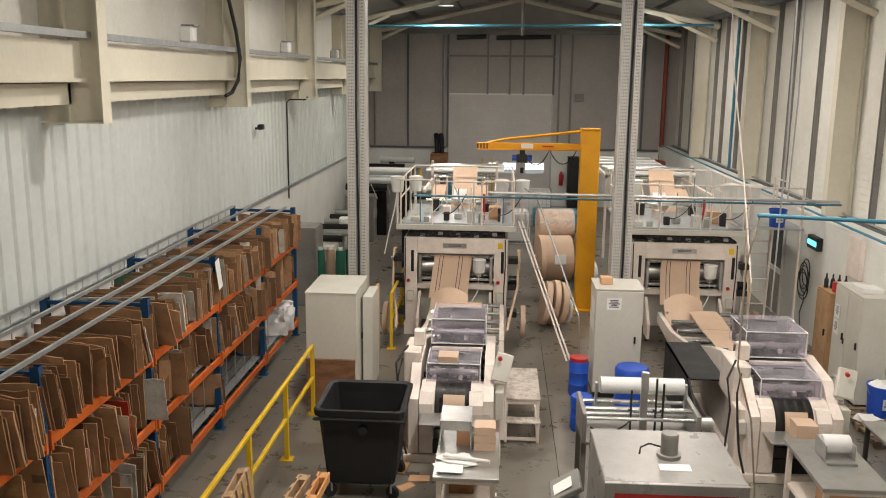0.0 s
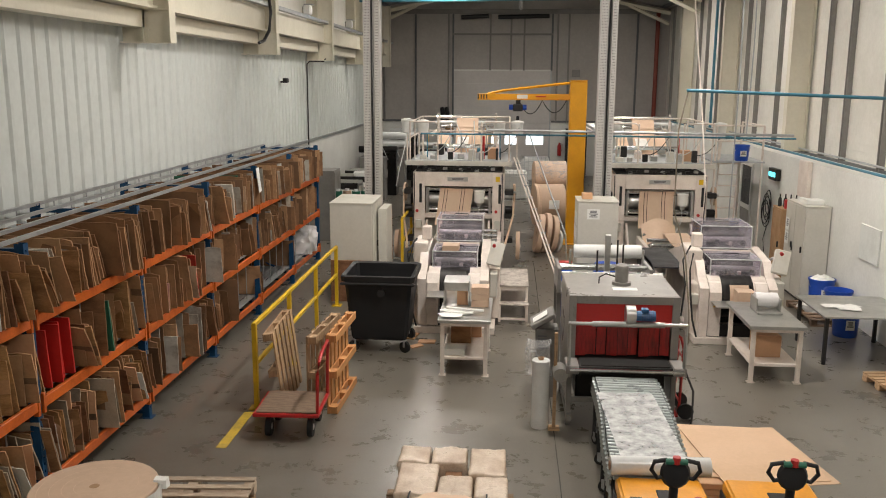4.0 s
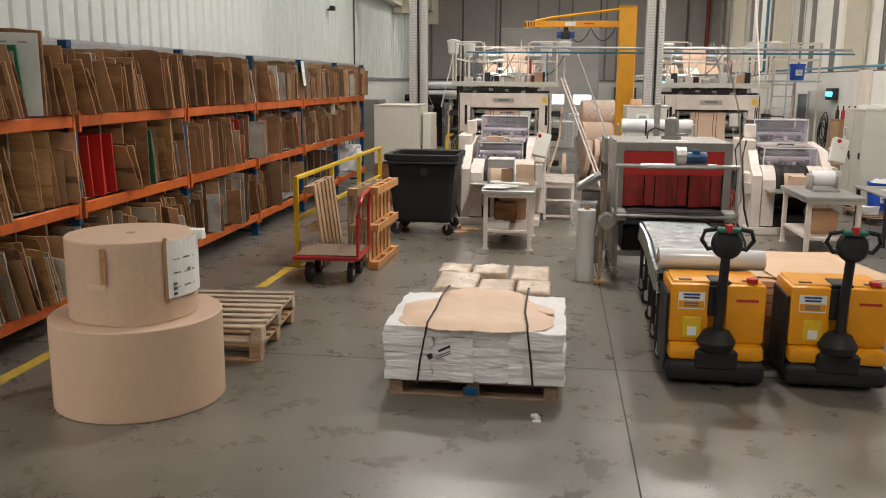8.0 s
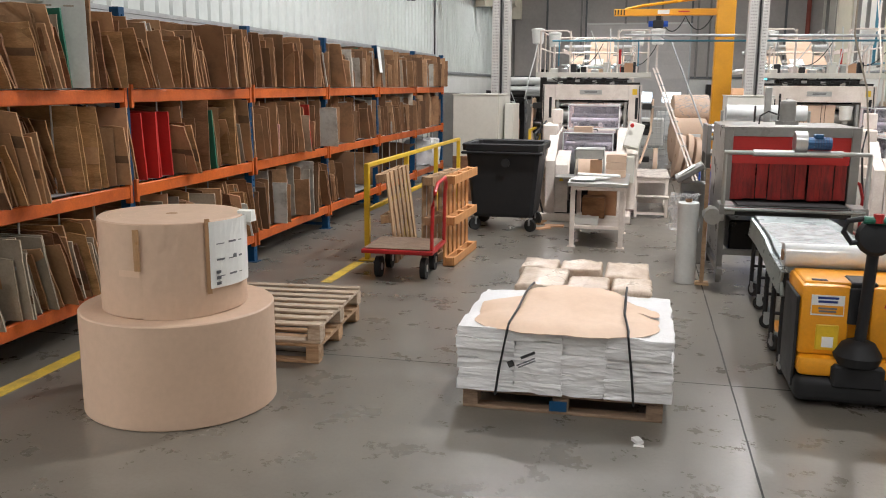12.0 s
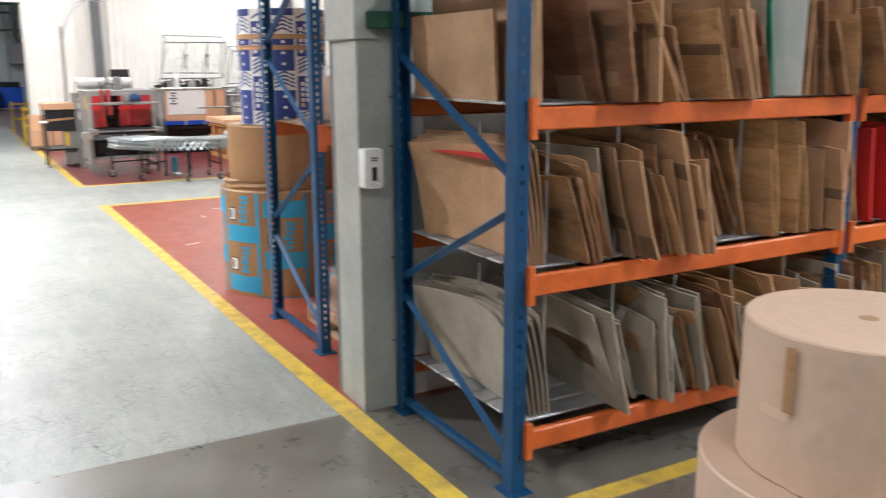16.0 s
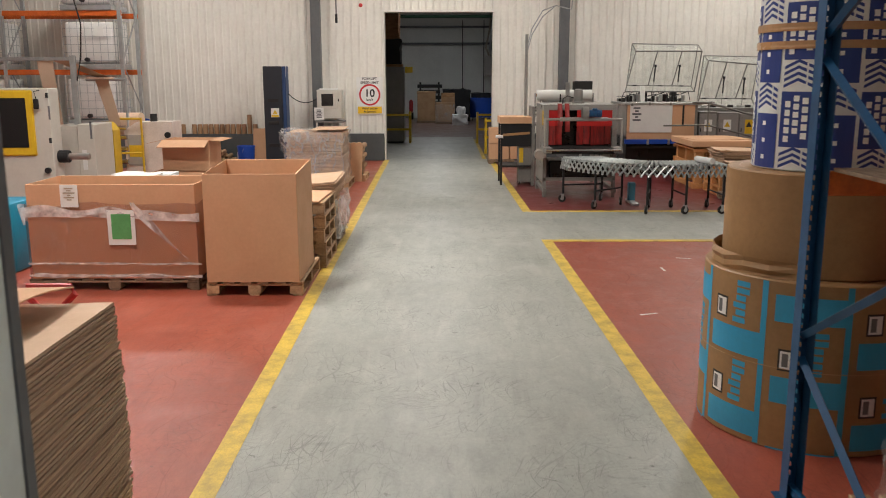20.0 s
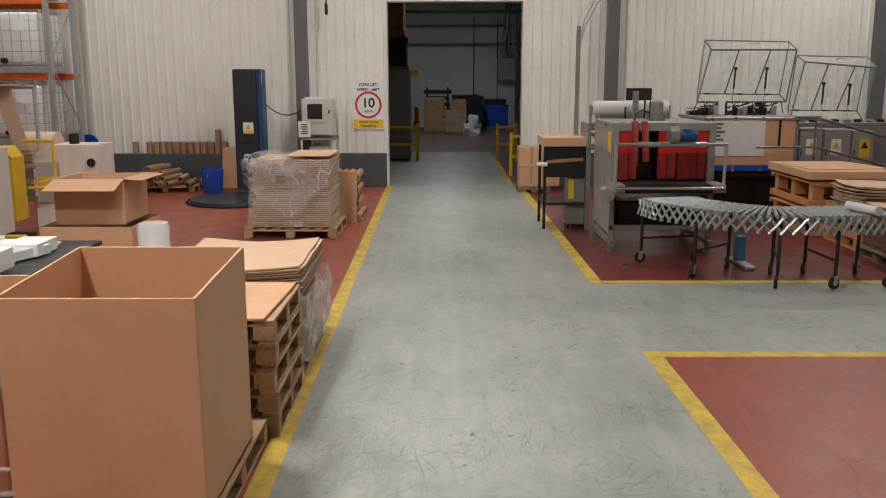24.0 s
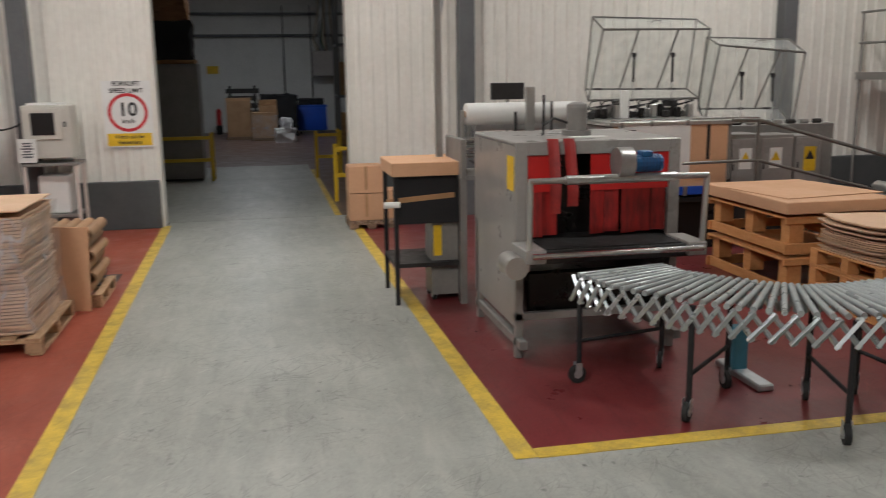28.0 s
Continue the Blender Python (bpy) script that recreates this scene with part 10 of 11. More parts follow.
for r in range(6):
    for k in range(6):
        tube_piece(pose(-22.58 + 0.02 * (r % 2), -0.98 + 0.115 * k + 0.05 * (r % 2), 0.19 + 0.105 * r))
sh = tagged(part("cardboard_sheet", box(B(), -0.01, 0.0, -0.3, 0.3, 0, 0.8, 0.003), CARD), "brown cardboard sheet leaning on the tubes", "cardboard", "cardboard sheets")
sh.matrix_basis = pose(-21.62, -0.62, 0.02, 0, -6, -15)
pallet((-26.15, -5.2, 0), 0, 0.65, 1.2, 0.12, WOOD, label="small wooden pallet under cardboard tubes")
for r, n in enumerate((8, 6, 4, 2)):
    for k in range(n):
        tube_piece(pose(-26.15 + rnd(-.05, .1), -5.12 + 0.10 * r + 0.14 * k + rnd(-.02, .02), 0.178 + 0.10 * r, 0, 0, rnd(-16, 10)))
for k in range(14):
    if k in (1,):
        continue
    tall = k == 12
    ob = new("cardboard_tube", tube_me)
    ob.matrix_basis = pose(-26.40, -5.45 + 0.145 * k, 0.701, 0, -90, 0) @ Matrix.Diagonal((0.62 if tall else 0.31, 1.1, 1.1, 1))
    tagged(ob, "short brown cardboard tube standing on the dado ledge", "cardboard tube", "tubes on the ledge")
sh = tagged(part("cardboard_sheet", box(B(), -0.02, 0.0, -0.35, 0.35, 0, 0.85, 0.003), CARD), "brown cardboard leaning by the wrapping machine", "cardboard", "cardboard sheets")
sh.matrix_basis = pose(-25.95, -3.2, 0.02, 0, -8, 0)
tt = thing("turntable_wrapper", (-24.15, -2.82, 0), "dark stretch-wrapping machine with turntable and tall mast", "wrapping machine")
part("turntable", lathe(B(), [(0.0, 0.0), (0.84, 0.0), (0.86, 0.03), (0.84, 0.075), (0.0, 0.08)], 48), NAVY, tt, smooth=True)
part("turntable_rim", lathe(B(), [(0.90, 0.0), (0.92, 0.02), (0.90, 0.05), (0.87, 0.03)], 48, None, False), RUBBER, tt)
part("base_beam", box(B(), -1.5, -0.6, -0.2, 0.35, 0.0, 0.12, 0.01), NAVY, tt)
ms = part("mast", box(B(), -1.62, -1.12, -0.26, 0.20, 0.0, 2.42, 0.012), NAVY, tt)
part("mast_side", box(B(), -1.58, -1.15, 0.201, 0.29, 0.0, 2.42, 0.012), NAVY_BLUE, ms)
for z in (0.45, 1.0, 1.55):
    part("mast_ridge", box(B(), -1.12, -1.108, -0.16, 0.10, z, z + 0.08, 0.006), DARK, ms)
part("warning_sign", box(B(), -1.12, -1.112, -0.09, 0.11, 1.18, 1.40), SIGN_WHITE, ms)
part("warning_band", box(B(), -1.111, -1.108, -0.08, 0.10, 1.19, 1.24), SIGN_YELLOW, ms)
bm = B()
v = [bm.verts.new(p) for p in ((-1.108, -0.05, 1.26), (-1.108, 0.07, 1.26), (-1.108, 0.01, 1.37))]
bm.faces.new(v)
part("warning_triangle", bm, SIGN_YELLOW, ms)
bars(ms, pose(-1.2, 0.292, 2.3, 0, 0, 180) @ pose(0, 0, 0, 0, 90, 0), 0.42, 0.07, 1, SIGN_WHITE)
part("film_carriage", box(B(), -1.35, -1.05, 0.3, 0.5, 0.35, 0.6, 0.02), DARK, tt)
part("film_roll", cyl(B(), (-0.95, 0.62, 0.25), (-0.95, 0.62, 0.7), 0.07, 14), FILM_ROLL, tt, smooth=True)
part("power_cable", tube(B(), arc((-1.4, 0.3, 1.75), (-2.1, 1.15, 1.85), 0.28), 0.012, 6), CABLE, tt)
bucket((-25.4, -3.60, 0), BLUE_PLASTIC, "blue plastic bucket with a wire handle on the red floor", 0.22, 0.47)
mat_ = tagged(part("floor_plate", box(B(), -23.2, -22.7, -0.9, -0.3, 0, 0.012, 0.003), NAVY), "dark floor plate by the walkway", "floor plate")

# operator terminal, speed sign
ks = thing("computer_terminal", (-26.3, -1.85, 0), "pale metal computer enclosure on a steel stand", "terminal")
part("enclosure", box(B(), 0.0, 0.48, 0.0, 0.62, 1.12, 1.84, 0.012), CABINET, ks)
part("screen_frame", box(B(), 0.48, 0.50, 0.03, 0.5, 1.38, 1.80, 0.006), CABINET, ks)
part("screen", box(B(), 0.5, 0.504, 0.12, 0.42, 1.44, 1.74), SCREEN, ks)
part("door_handle", box(B(), 0.5, 0.53, 0.54, 0.57, 1.55, 1.62, 0.004), DARK, ks)
part("top_papers", box(B(), 0.05, 0.4, 0.06, 0.5, 1.842, 1.87), PAPER, ks)
part("stand_top", box(B(), -0.02, 0.55, -0.04, 0.68, 1.02, 1.06, 0.004), GREYPAINT, ks)
for x in (0.0, 0.5):
    for y in (-0.03, 0.63):
        part("stand_leg", box(B(), x, x + 0.04, y, y + 0.04, 0, 1.02), CREAM, ks)
part("printer", box(B(), 0.02, 0.42, 0.12, 0.52, 0.35, 0.88, 0.015), WHITE_PLASTIC, ks)
part("stand_shelf", box(B(), 0.0, 0.52, 0.0, 0.64, 0.31, 0.345), GREYPAINT, ks)
part("notice", box(B(), 0.56, 0.565, -0.06, 0.18, 1.08, 1.40), PAPER, ks)
bars(ks, pose(0.567, 0.06, 1.35, 0, 0, 90), 0.16, 0.22, 6)
SX = BX + 0.036
sg = thing("speed_limit_sign", (SX, -0.56, 1.20), "white forklift speed limit sign with a red ring", "sign")
part("plate", box(B(), 0, 0.004, -0.34, 0.34, 0, 0.95), SIGN_WHITE, sg)
part("yellow_panel", box(B(), 0.004, 0.006, -0.31, 0.31, 0.02, 0.20), SIGN_YELLOW, sg)
bm = lathe(B(), [(0.232, 0), (0.278, 0), (0.278, 0.003), (0.232, 0.003), (0.232, 0)], 48, pose(0.0045, 0, 0.50, 0, 90, 0), False)
part("red_ring", bm, SIGN_RED, sg)
words("10", 0.27, BLACK_PRINT, sg, Matrix.Translation((0.0075, 0.0, 0.535)) @ pose(0, 0, 0, 90, 0, 90))
words("km/h", 0.088, BLACK_PRINT, sg, Matrix.Translation((0.0075, 0.0, 0.372)) @ pose(0, 0, 0, 90, 0, 90))
words("FORKLIFT", 0.088, BLACK_PRINT, sg, Matrix.Translation((0.0075, 0.0, 0.91)) @ pose(0, 0, 0, 90, 0, 90))
words("SPEED LIMIT", 0.088, BLACK_PRINT, sg, Matrix.Translation((0.0075, 0.0, 0.81)) @ pose(0, 0, 0, 90, 0, 90))
words("Watch out for", 0.07, BLACK_PRINT, sg, Matrix.Translation((0.0075, 0.0, 0.148)) @ pose(0, 0, 0, 90, 0, 90))
words("Pedestrians", 0.07, BLACK_PRINT, sg, Matrix.Translation((0.0075, 0.0, 0.068)) @ pose(0, 0, 0, 90, 0, 90))
al2 = thing("alarm_bell", (BX + 0.05, -0.75, 3.95), "small red alarm sounder on the wall", "alarm")
part("dome", lathe(B(), [(0.05, 0), (0.05, 0.03), (0.02, 0.06)], 14, pose(0, 0, 0, 0, 90, 0)), EXTING, al2)
pd = thing("hanging_pendant", (BX + 0.3, -1.35, 3.6), "black pendant switch hanging on a cable", "pendant")
part("cable", cyl(B(), (0, 0, 0.1), (0, 0, 3.86), 0.015, 6), CABLE, pd)
part("handset", box(B(), -0.03, 0.03, -0.03, 0.03, -0.1, 0.12, 0.01), BLACK, pd)

# second shrink wrapping line
s2 = shrink_tunnel((-19.3, 3.18, 0), 90, 1.3, True, z1=1.67, reach=0.42, z0=0.92, label="grey shrink tunnel, two red curtain strips folded back")
part("yellow_label", box(B(), -0.003, 0.0, 0.06, 0.24, 1.30, 1.56), SIGN_YELLOW, s2)
film_unwinder((-20.95, 3.14, 0), 90, "film unwinding frame with a wide roll of clear film")
fr3 = thing("film_roll", (-21.2, 3.24, 1.80), "wide roll of clear film on the unwinding frame", "film roll", "film rolls")
part("wound_film", lathe(B(), [(0.03, 0.0), (0.10, 0.0), (0.105, 0.01), (0.103, 0.55), (0.105, 1.09), (0.10, 1.1), (0.03, 1.1)], 28, pose(0, 0, 0, -90, 0, 0)), WHITE_PLASTIC, fr3, smooth=True)
part("core", cyl(B(), (0, -0.04, 0), (0, 1.14, 0), 0.03, 12), TUBE, fr3)
for y in (-0.03, 1.13):
    part("bracket", box(B(), -0.04, 0.04, y - 0.012, y + 0.012, -0.5, 0.04, 0.004), STEEL, fr3)
mn = thing("monitor", (-25.1, 4.76, 0), "small dark monitor on a post", "monitor")
part("post", cyl(B(), (0, 0, 0), (0, 0, 1.9), 0.03, 8), STEEL, mn)
part("housing", box(B(), -0.04, 0.04, -0.24, 0.24, 1.82, 2.05, 0.01), DARK, mn)
po2 = thing("cable_post", (-21.6, 3.06, 0), "tall slim steel post with cables arching to the wall", "post")
part("post", box(B(), -0.03, 0.03, -0.03, 0.03, 0, 3.0, 0.004), STEEL, po2)
for dz in (0.0, 0.12):
    part("cable", tube(B(), [(0, 0, 2.6 + dz), (-0.2, 0.12, 3.0 + dz), (-0.8, 0.4, 3.4 + dz), (-1.8, 0.8, 3.7), (-3.6, 1.4, 3.75), (-4.6, 1.6, 4.6)], 0.012, 6), GALV, po2, smooth=True)
cb2 = thing("control_box", (-21.53, 2.89, 0), "grey control box with buttons on its sloping top", "control box")
part("body", prism([(0.0, 0.06), (0.0, 0.86), (0.34, 0.92), (0.34, 0.06)], 0.0, 0.34), GREYPAINT, cb2)
part("button_panel", box(B(), 0.02, 0.32, 0.03, 0.31, 0.0, 0.012, 0.003, pose(0, 0, 0.868, 10, 0, 0)), STEEL, cb2)
for k in range(6):
    part("button", cyl(B(), (0.06 + 0.1 * (k % 3), 0.09 + 0.12 * (k // 3), 0.88), (0.06 + 0.1 * (k % 3), 0.09 + 0.12 * (k // 3), 0.925), 0.02, 10), RED if k in (0, 4) else BLACK, cb2)
part("notice", box(B(), 0.341, 0.344, 0.02, 0.10, 0.45, 0.75), SIGN_YELLOW, cb2)
for y in (0.03, 0.3):
    castor(cb2, 0.05, y, 0, 0.03)
    castor(cb2, 0.29, y, 0, 0.03)
bs2 = thing("bench_stand", (-21.85, 2.52, 0), "black steel stand with a dark panel and cardboard cap", "stand")
for x in (0.0, 0.72):
    for y in (0.0, 0.62):
        part("leg", box(B(), x, x + 0.04, y, y + 0.04, 0, 1.30), BLACK, bs2)
part("panel", box(B(), 0.70, 0.72, 0.0, 0.66, 0.78, 1.24, 0.004), BLACK, bs2)
part("cardboard_cap", box(B(), -0.02, 0.78, -0.02, 0.68, 1.24, 1.37, 0.006), CARD, bs2)
part("shelf", box(B(), 0.02, 0.74, 0.0, 0.66, 0.36, 0.40, 0.004), DARK, bs2)
part("tape_band", box(B(), 0.722, 0.725, 0.0, 0.66, 0.98, 1.03, 0.0, pose(0, 0, 0, 4, 0, 0)), TAPE, bs2)
part("film_core", cyl(B(), (0.78, -0.1, 0.98), (0.78, 0.05, 0.98), 0.03, 10), PAPER, bs2)
pallet((-26.1, 2.5, 0), 0, 0.7, 0.65, 0.1, WOOD_OLD, label="small pallet under cartons")
for k in range(2):
    ct = thing("carton", (-26.05, 2.52, 0.101 + 0.40 * k), "closed brown carton with tape on a small pallet", "carton", "cartons")
    part("box_body", box(B(), 0, 0.48, 0.0, 0.50, 0, 0.39, 0.006), CARD, ct)
    part("tape", box(B(), 0.48, 0.483, 0.23, 0.27, 0.05, 0.39), TAPE, ct)
ct = thing("carton", (-26.05, 3.05, 0.101), "closed brown carton beside the stack", "carton", "cartons")
part("box_body", box(B(), 0, 0.4, 0.0, 0.30, 0, 0.42, 0.006), CARD, ct)
conveyor((0, 0, 0), 0, [(-18.84, 3.82), (-18.5, 3.88), (-18.23, 4.07), (-17.92, 4.34), (-17.70, 4.65), (-17.66, 5.0), (-17.70, 5.3), (-17.72, 5.9)], 0.76, 0.80,
         "curved expanding roller conveyor with galvanised scissor sides on castors", rolls=42, legs=((0.02, 1), (0.302, 1), (0.572, 1), (0.757, 1), (0.98, 1)))
bd = thing("blue_pump_jack", (-18.6, 4.65, 0), "blue steel lifting jack under the conveyor", "jack")
part("body", box(B(), -0.06, 0.06, -0.06, 0.06, 0.03, 0.36, 0.015), AIRLINE, bd)
part("base", box(B(), -0.2, 0.4, -0.06, 0.06, 0.0, 0.05, 0.01), GALV, bd)
fr2 = thing("film_roll", (-17.55, 5.5, 0.82), "small roll of white film on the conveyor", "film roll")
part("wound_film", cyl(B(), (-0.15, 0, 0.03), (0.3, 0.12, 0.03), 0.05, 16), FILM_ROLL, fr2, smooth=True)

# L-sealer with raised clear guards
ls = thing("sealing_machine", (-23.4, 5.0, 0), "long sealing machine with clear guard hoods swung open", "machine")
part("bed", box(B(), -0.95, 0.60, 0.38, 1.95, 0.85, 1.54, 0.01), GREYPAINT, ls)
part("rear_bed", box(B(), -1.3, -0.3, 2.0, 4.0, 0.0, 1.46, 0.01), GREYPAINT, ls)
part("bed_top", box(B(), -0.97, 0.66, 0.34, 2.02, 1.545, 1.59, 0.004), STEEL, ls)
part("blue_trough", box(B(), 0.55, 0.66, 0.36, 1.93, 0.70, 0.80, 0.004), BLUE_PLASTIC, ls)
for y_ in (0.84, 1.30, 1.76):
    part("trough_bracket", box(B(), 0.662, 0.67, y_, y_ + 0.05, 0.69, 0.81), STEEL, ls)
part("under_frame", box(B(), -0.6, 0.50, 0.42, 1.90, 0.0, 0.85, 0.01), OILY_AND_SHADE, ls)
part("under_rail", box(B(), 0.56, 0.60, 0.40, 1.93, 0.60, 0.66, 0.004), DARK, ls)
part("cardboard_screen", box(B(), 0.61, 0.63, 0.40, 1.88, 0.80, 1.57, 0.003), CARD, ls)
part("screen_edge", box(B(), 0.632, 0.645, 1.60, 1.64, 1.12, 1.54, 0.003), DARK, ls)
wb = part("whiteboard", box(B(), 0.635, 0.65, 0.455, 1.38, 0.95, 1.60, 0.004), SIGN_WHITE, ls)
bars(wb, pose(0.653, 0.60, 1.50, 0, 0, 90), 0.20, 0.32, 5, PRINT, 0.45)
for y_, z_ in ((0.47, 1.53), (0.85, 1.54), (1.31, 1.54)):
    part("board_clip", box(B(), 0.651, 0.662, y_, y_ + 0.045, z_, z_ + 0.06, 0.004), GREYPAINT, wb)
for k in range(9):
    y_ = 0.42 + 0.17 * k
    part("mechanism", box(B(), -0.75 + 0.12 * (k % 3), -0.50 + 0.1 * (k % 2), y_, y_ + 0.12, 1.592, 1.66 + 0.10 * ((k * 5) % 4) / 2, 0.012), (OILY_AND_SHADE, DARK, GREYPAINT)[k % 3], ls)
    part("guide_rod", cyl(B(), (-0.78, y_, 1.70), (-0.35, y_ + 0.15, 1.72 + 0.04 * (k % 3)), 0.012, 6), (CHROME, DARK)[k % 2], ls)
    part("valve", box(B(), -0.35, -0.27, y_ + 0.03, y_ + 0.10, 1.592, 1.68 + 0.04 * (k % 3), 0.006), (DARK, OILY_AND_SHADE, STEEL)[k % 3], ls)
    part("air_hose", tube(B(), [(-0.5, y_ + 0.05, 1.62), (-0.42, y_ + 0.10, 1.80), (-0.36, y_ + 0.20, 1.82), (-0.32, y_ + 0.24, 1.62)], 0.009, 5), CABLE, ls, smooth=True)
part("sealing_head", box(B(), -0.30, -0.22, 0.86, 0.96, 1.592, 1.95, 0.008), WHITE_PLASTIC, ls)
part("top_rail", cyl(B(), (0.62, 0.36, 1.61), (0.62, 2.3, 1.61), 0.012, 8), CHROME, ls)
for k in range(8):
    y_ = 2.3 + 0.2 * k
    part("roller_drive", cyl(B(), (-0.35, y_, 1.49), (-0.35, y_ + 0.12, 1.49), 0.03, 10), (STEEL, DARK)[k % 2], ls)
part("feed_arm", tube(B(), [(-0.2, -0.6, 1.5), (-0.2, 0.4, 1.52)], 0.03, 8), STEEL, ls)


def hood(y0, y1, z0, z1, drop, right):
    """A raised guard: a clear back pane, a rim standing forward of it, two struts. right: how far its far rim hangs down."""
    back = [Vector(p) for p in ((-1.22, y0 - 0.10, z0), (-1.30, y1 - 0.12, z0 - 0.02), (-1.32, y1, z1 - 0.03), (-1.25, y0, z1))]
    rim = [Vector(p) for p in ((-0.78, y0 - 0.22, z0 - 0.14), (-0.86, y1 - 0.16, z0 - 0.14 - 0.5 * right), (-0.86, y1 - 0.03, z1 - drop - 0.6 * right), (-0.90, y0 + 0.02, z1 - drop))]
    bm = B()
    a = [bm.verts.new(p) for p in back]
    b = [bm.verts.new(p) for p in rim]
    bm.faces.new(a)
    for i in range(4):
        j = (i + 1) % 4
        bm.faces.new((a[i], a[j], b[j], b[i]))
    g_ = part("guard_hood", bm, MESHGLASS, ls, "clear plastic guard hood with a steel frame")
    g_.visible_shadow = False
    for i in range(4):
        j = (i + 1) % 4
        part("hood_frame", cyl(B(), back[i], back[j], 0.012, 6), STEEL_DULL, g_)
        part("hood_frame", cyl(B(), rim[i], rim[j], 0.015, 6), STEEL_DULL, g_)
        part("hood_frame", cyl(B(), back[i], rim[i], 0.012, 6), STEEL_DULL, g_)
    for f in (0.33, 0.70):
        lo_, hi_ = back[0].lerp(back[1], f), rim[3].lerp(rim[2], f)
        part("hood_frame", cyl(B(), lo_, hi_, 0.013, 6), STEEL_DULL, g_)
        top_ = lo_.lerp(hi_, 0.58) + Vector((0.03, 0.04, 0))
        part("gas_strut", cyl(B(), top_, top_ + Vector((0.10, -0.05, -0.36)), 0.017, 8), BLACK, g_)
        part("strut_rod", cyl(B(), top_ + Vector((0.10, -0.05, -0.36)), top_ + Vector((0.18, -0.09, -0.62)), 0.008, 6), CHROME, g_)
        part("strut_clamp", box(B(), -0.025, 0.025, -0.025, 0.025, -0.03, 0.03, 0.006, Matrix.Translation(top_)), BLACK, g_)
    for f in (0.12, 0.52, 0.85):
        part("hinge", box(B(), -0.02, 0.02, -0.05, 0.05, -0.015, 0.015, 0.004, Matrix.Translation(back[0].lerp(back[1], f))), DARK, g_)
    e_ = back[3].lerp(rim[3], 0.5).lerp(back[2].lerp(rim[2], 0.5), 0.55)
    part("grab_handle", tube(B(), [e_ + Vector((0, -0.08, 0.01)), e_ + Vector((0.02, -0.06, 0.04)), e_ + Vector((0.02, 0.06, 0.04)), e_ + Vector((0, 0.08, 0.01))], 0.008, 6), STEEL_DULL, g_)


hood(0.84, 2.42, 1.95, 2.92, 0.185, 0.0)
hood(2.55, 3.89, 1.645, 2.64, 0.12, 0.18)
ec = thing("electrical_cabinet", (-23.36, 7.30, 0), "grey electrical cabinets with yellow warning signs", "cabinet", "cabinets")
for k in range(3):
    y_, w_ = (-0.28, 0.14, 0.62)[k], (0.41, 0.47, 0.38)[k]
    bx = part("cabinet_body", box(B(), 0.0, 0.4, y_, y_ + w_, 0.50, 1.40 - 0.02 * k, 0.01), GREYPAINT, ec)
    part("cabinet_door", box(B(), 0.401, 0.412, y_ + 0.02, y_ + w_ - 0.02, 0.53, 1.34, 0.004), ENAMEL, bx)
    part("door_catch", box(B(), 0.413, 0.425, y_ + 0.04, y_ + 0.06, 0.95, 1.03, 0.004), BLACK, bx)
    sg_ = part("warning_sign", box(B(), 0.413, 0.416, y_ + 0.13, y_ + 0.30, 0.96 - 0.05 * (k == 2), 1.22, 0.0), PAPER if k < 2 else SIGN_YELLOW, bx)
    bm = B()
    bm.faces.new([bm.verts.new(p) for p in ((0.4175, y_ + 0.15, 1.06), (0.4175, y_ + 0.28, 1.06), (0.4175, y_ + 0.215, 1.18))])
    part("warning_triangle", bm, SIGN_YELLOW if k != 2 else BLACK_PRINT, sg_)
part("stand", box(B(), 0.02, 0.38, -0.26, 1.0, 0, 0.50), DARK, ec)
rr_ = thing("handrail", (-22.4, 7.06, 0), "sloping grey steel handrail by the machine", "handrail")
part("post", cyl(B(), (0, 0, 0), (0, 0, 1.60), 0.022, 8), STEEL_DULL, rr_)
part("rail", tube(B(), [(0, -0.35, 1.61), (0, 0, 1.60), (0, 1.9, 1.08), (0, 3.2, 0.72)], 0.022, 8), STEEL_DULL, rr_, smooth=True)
part("rail", tube(B(), [(0, -0.95, 1.12), (0, 0, 1.13), (0, 1.9, 0.64), (0, 3.2, 0.30)], 0.018, 8), STEEL_DULL, rr_, smooth=True)
part("post", cyl(B(), (0, 1.9, 0), (0, 1.9, 1.08), 0.022, 8), STEEL_DULL, rr_)
for k in range(5):
    mm_ = thing("machine_drive", (-23.6 + 0.1 * (k % 2), 8.4 + 0.5 * k, 0), "small dark drive unit on a steel base", "drive unit", "drive units")
    part("base", box(B(), 0, 0.5, 0, 0.4, 0, 0.45, 0.01), GREYPAINT, mm_)
    part("motor", cyl(B(), (0.1, 0.2, 0.56), (0.45, 0.2, 0.56), 0.11, 14), DARK if k % 2 else STEEL, mm_, smooth=True)
pf = thing("mezzanine_platform", (-26.3, 11.2, 0), "grey steel platform with railing in the corner", "platform")
part("deck", box(B(), 0, 2.0, 0, 1.2, 2.0, 2.12, 0.004), GREYPAINT, pf)
for z in (2.6, 3.1):
    part("rail", cyl(B(), (0, 0.05, z), (2.0, 0.05, z), 0.02, 8), GREYPAINT, pf)
for x in (0.05, 1.0, 1.95):
    part("post", cyl(B(), (x, 0.05, 0), (x, 0.05, 3.1), 0.02, 8), GREYPAINT, pf)
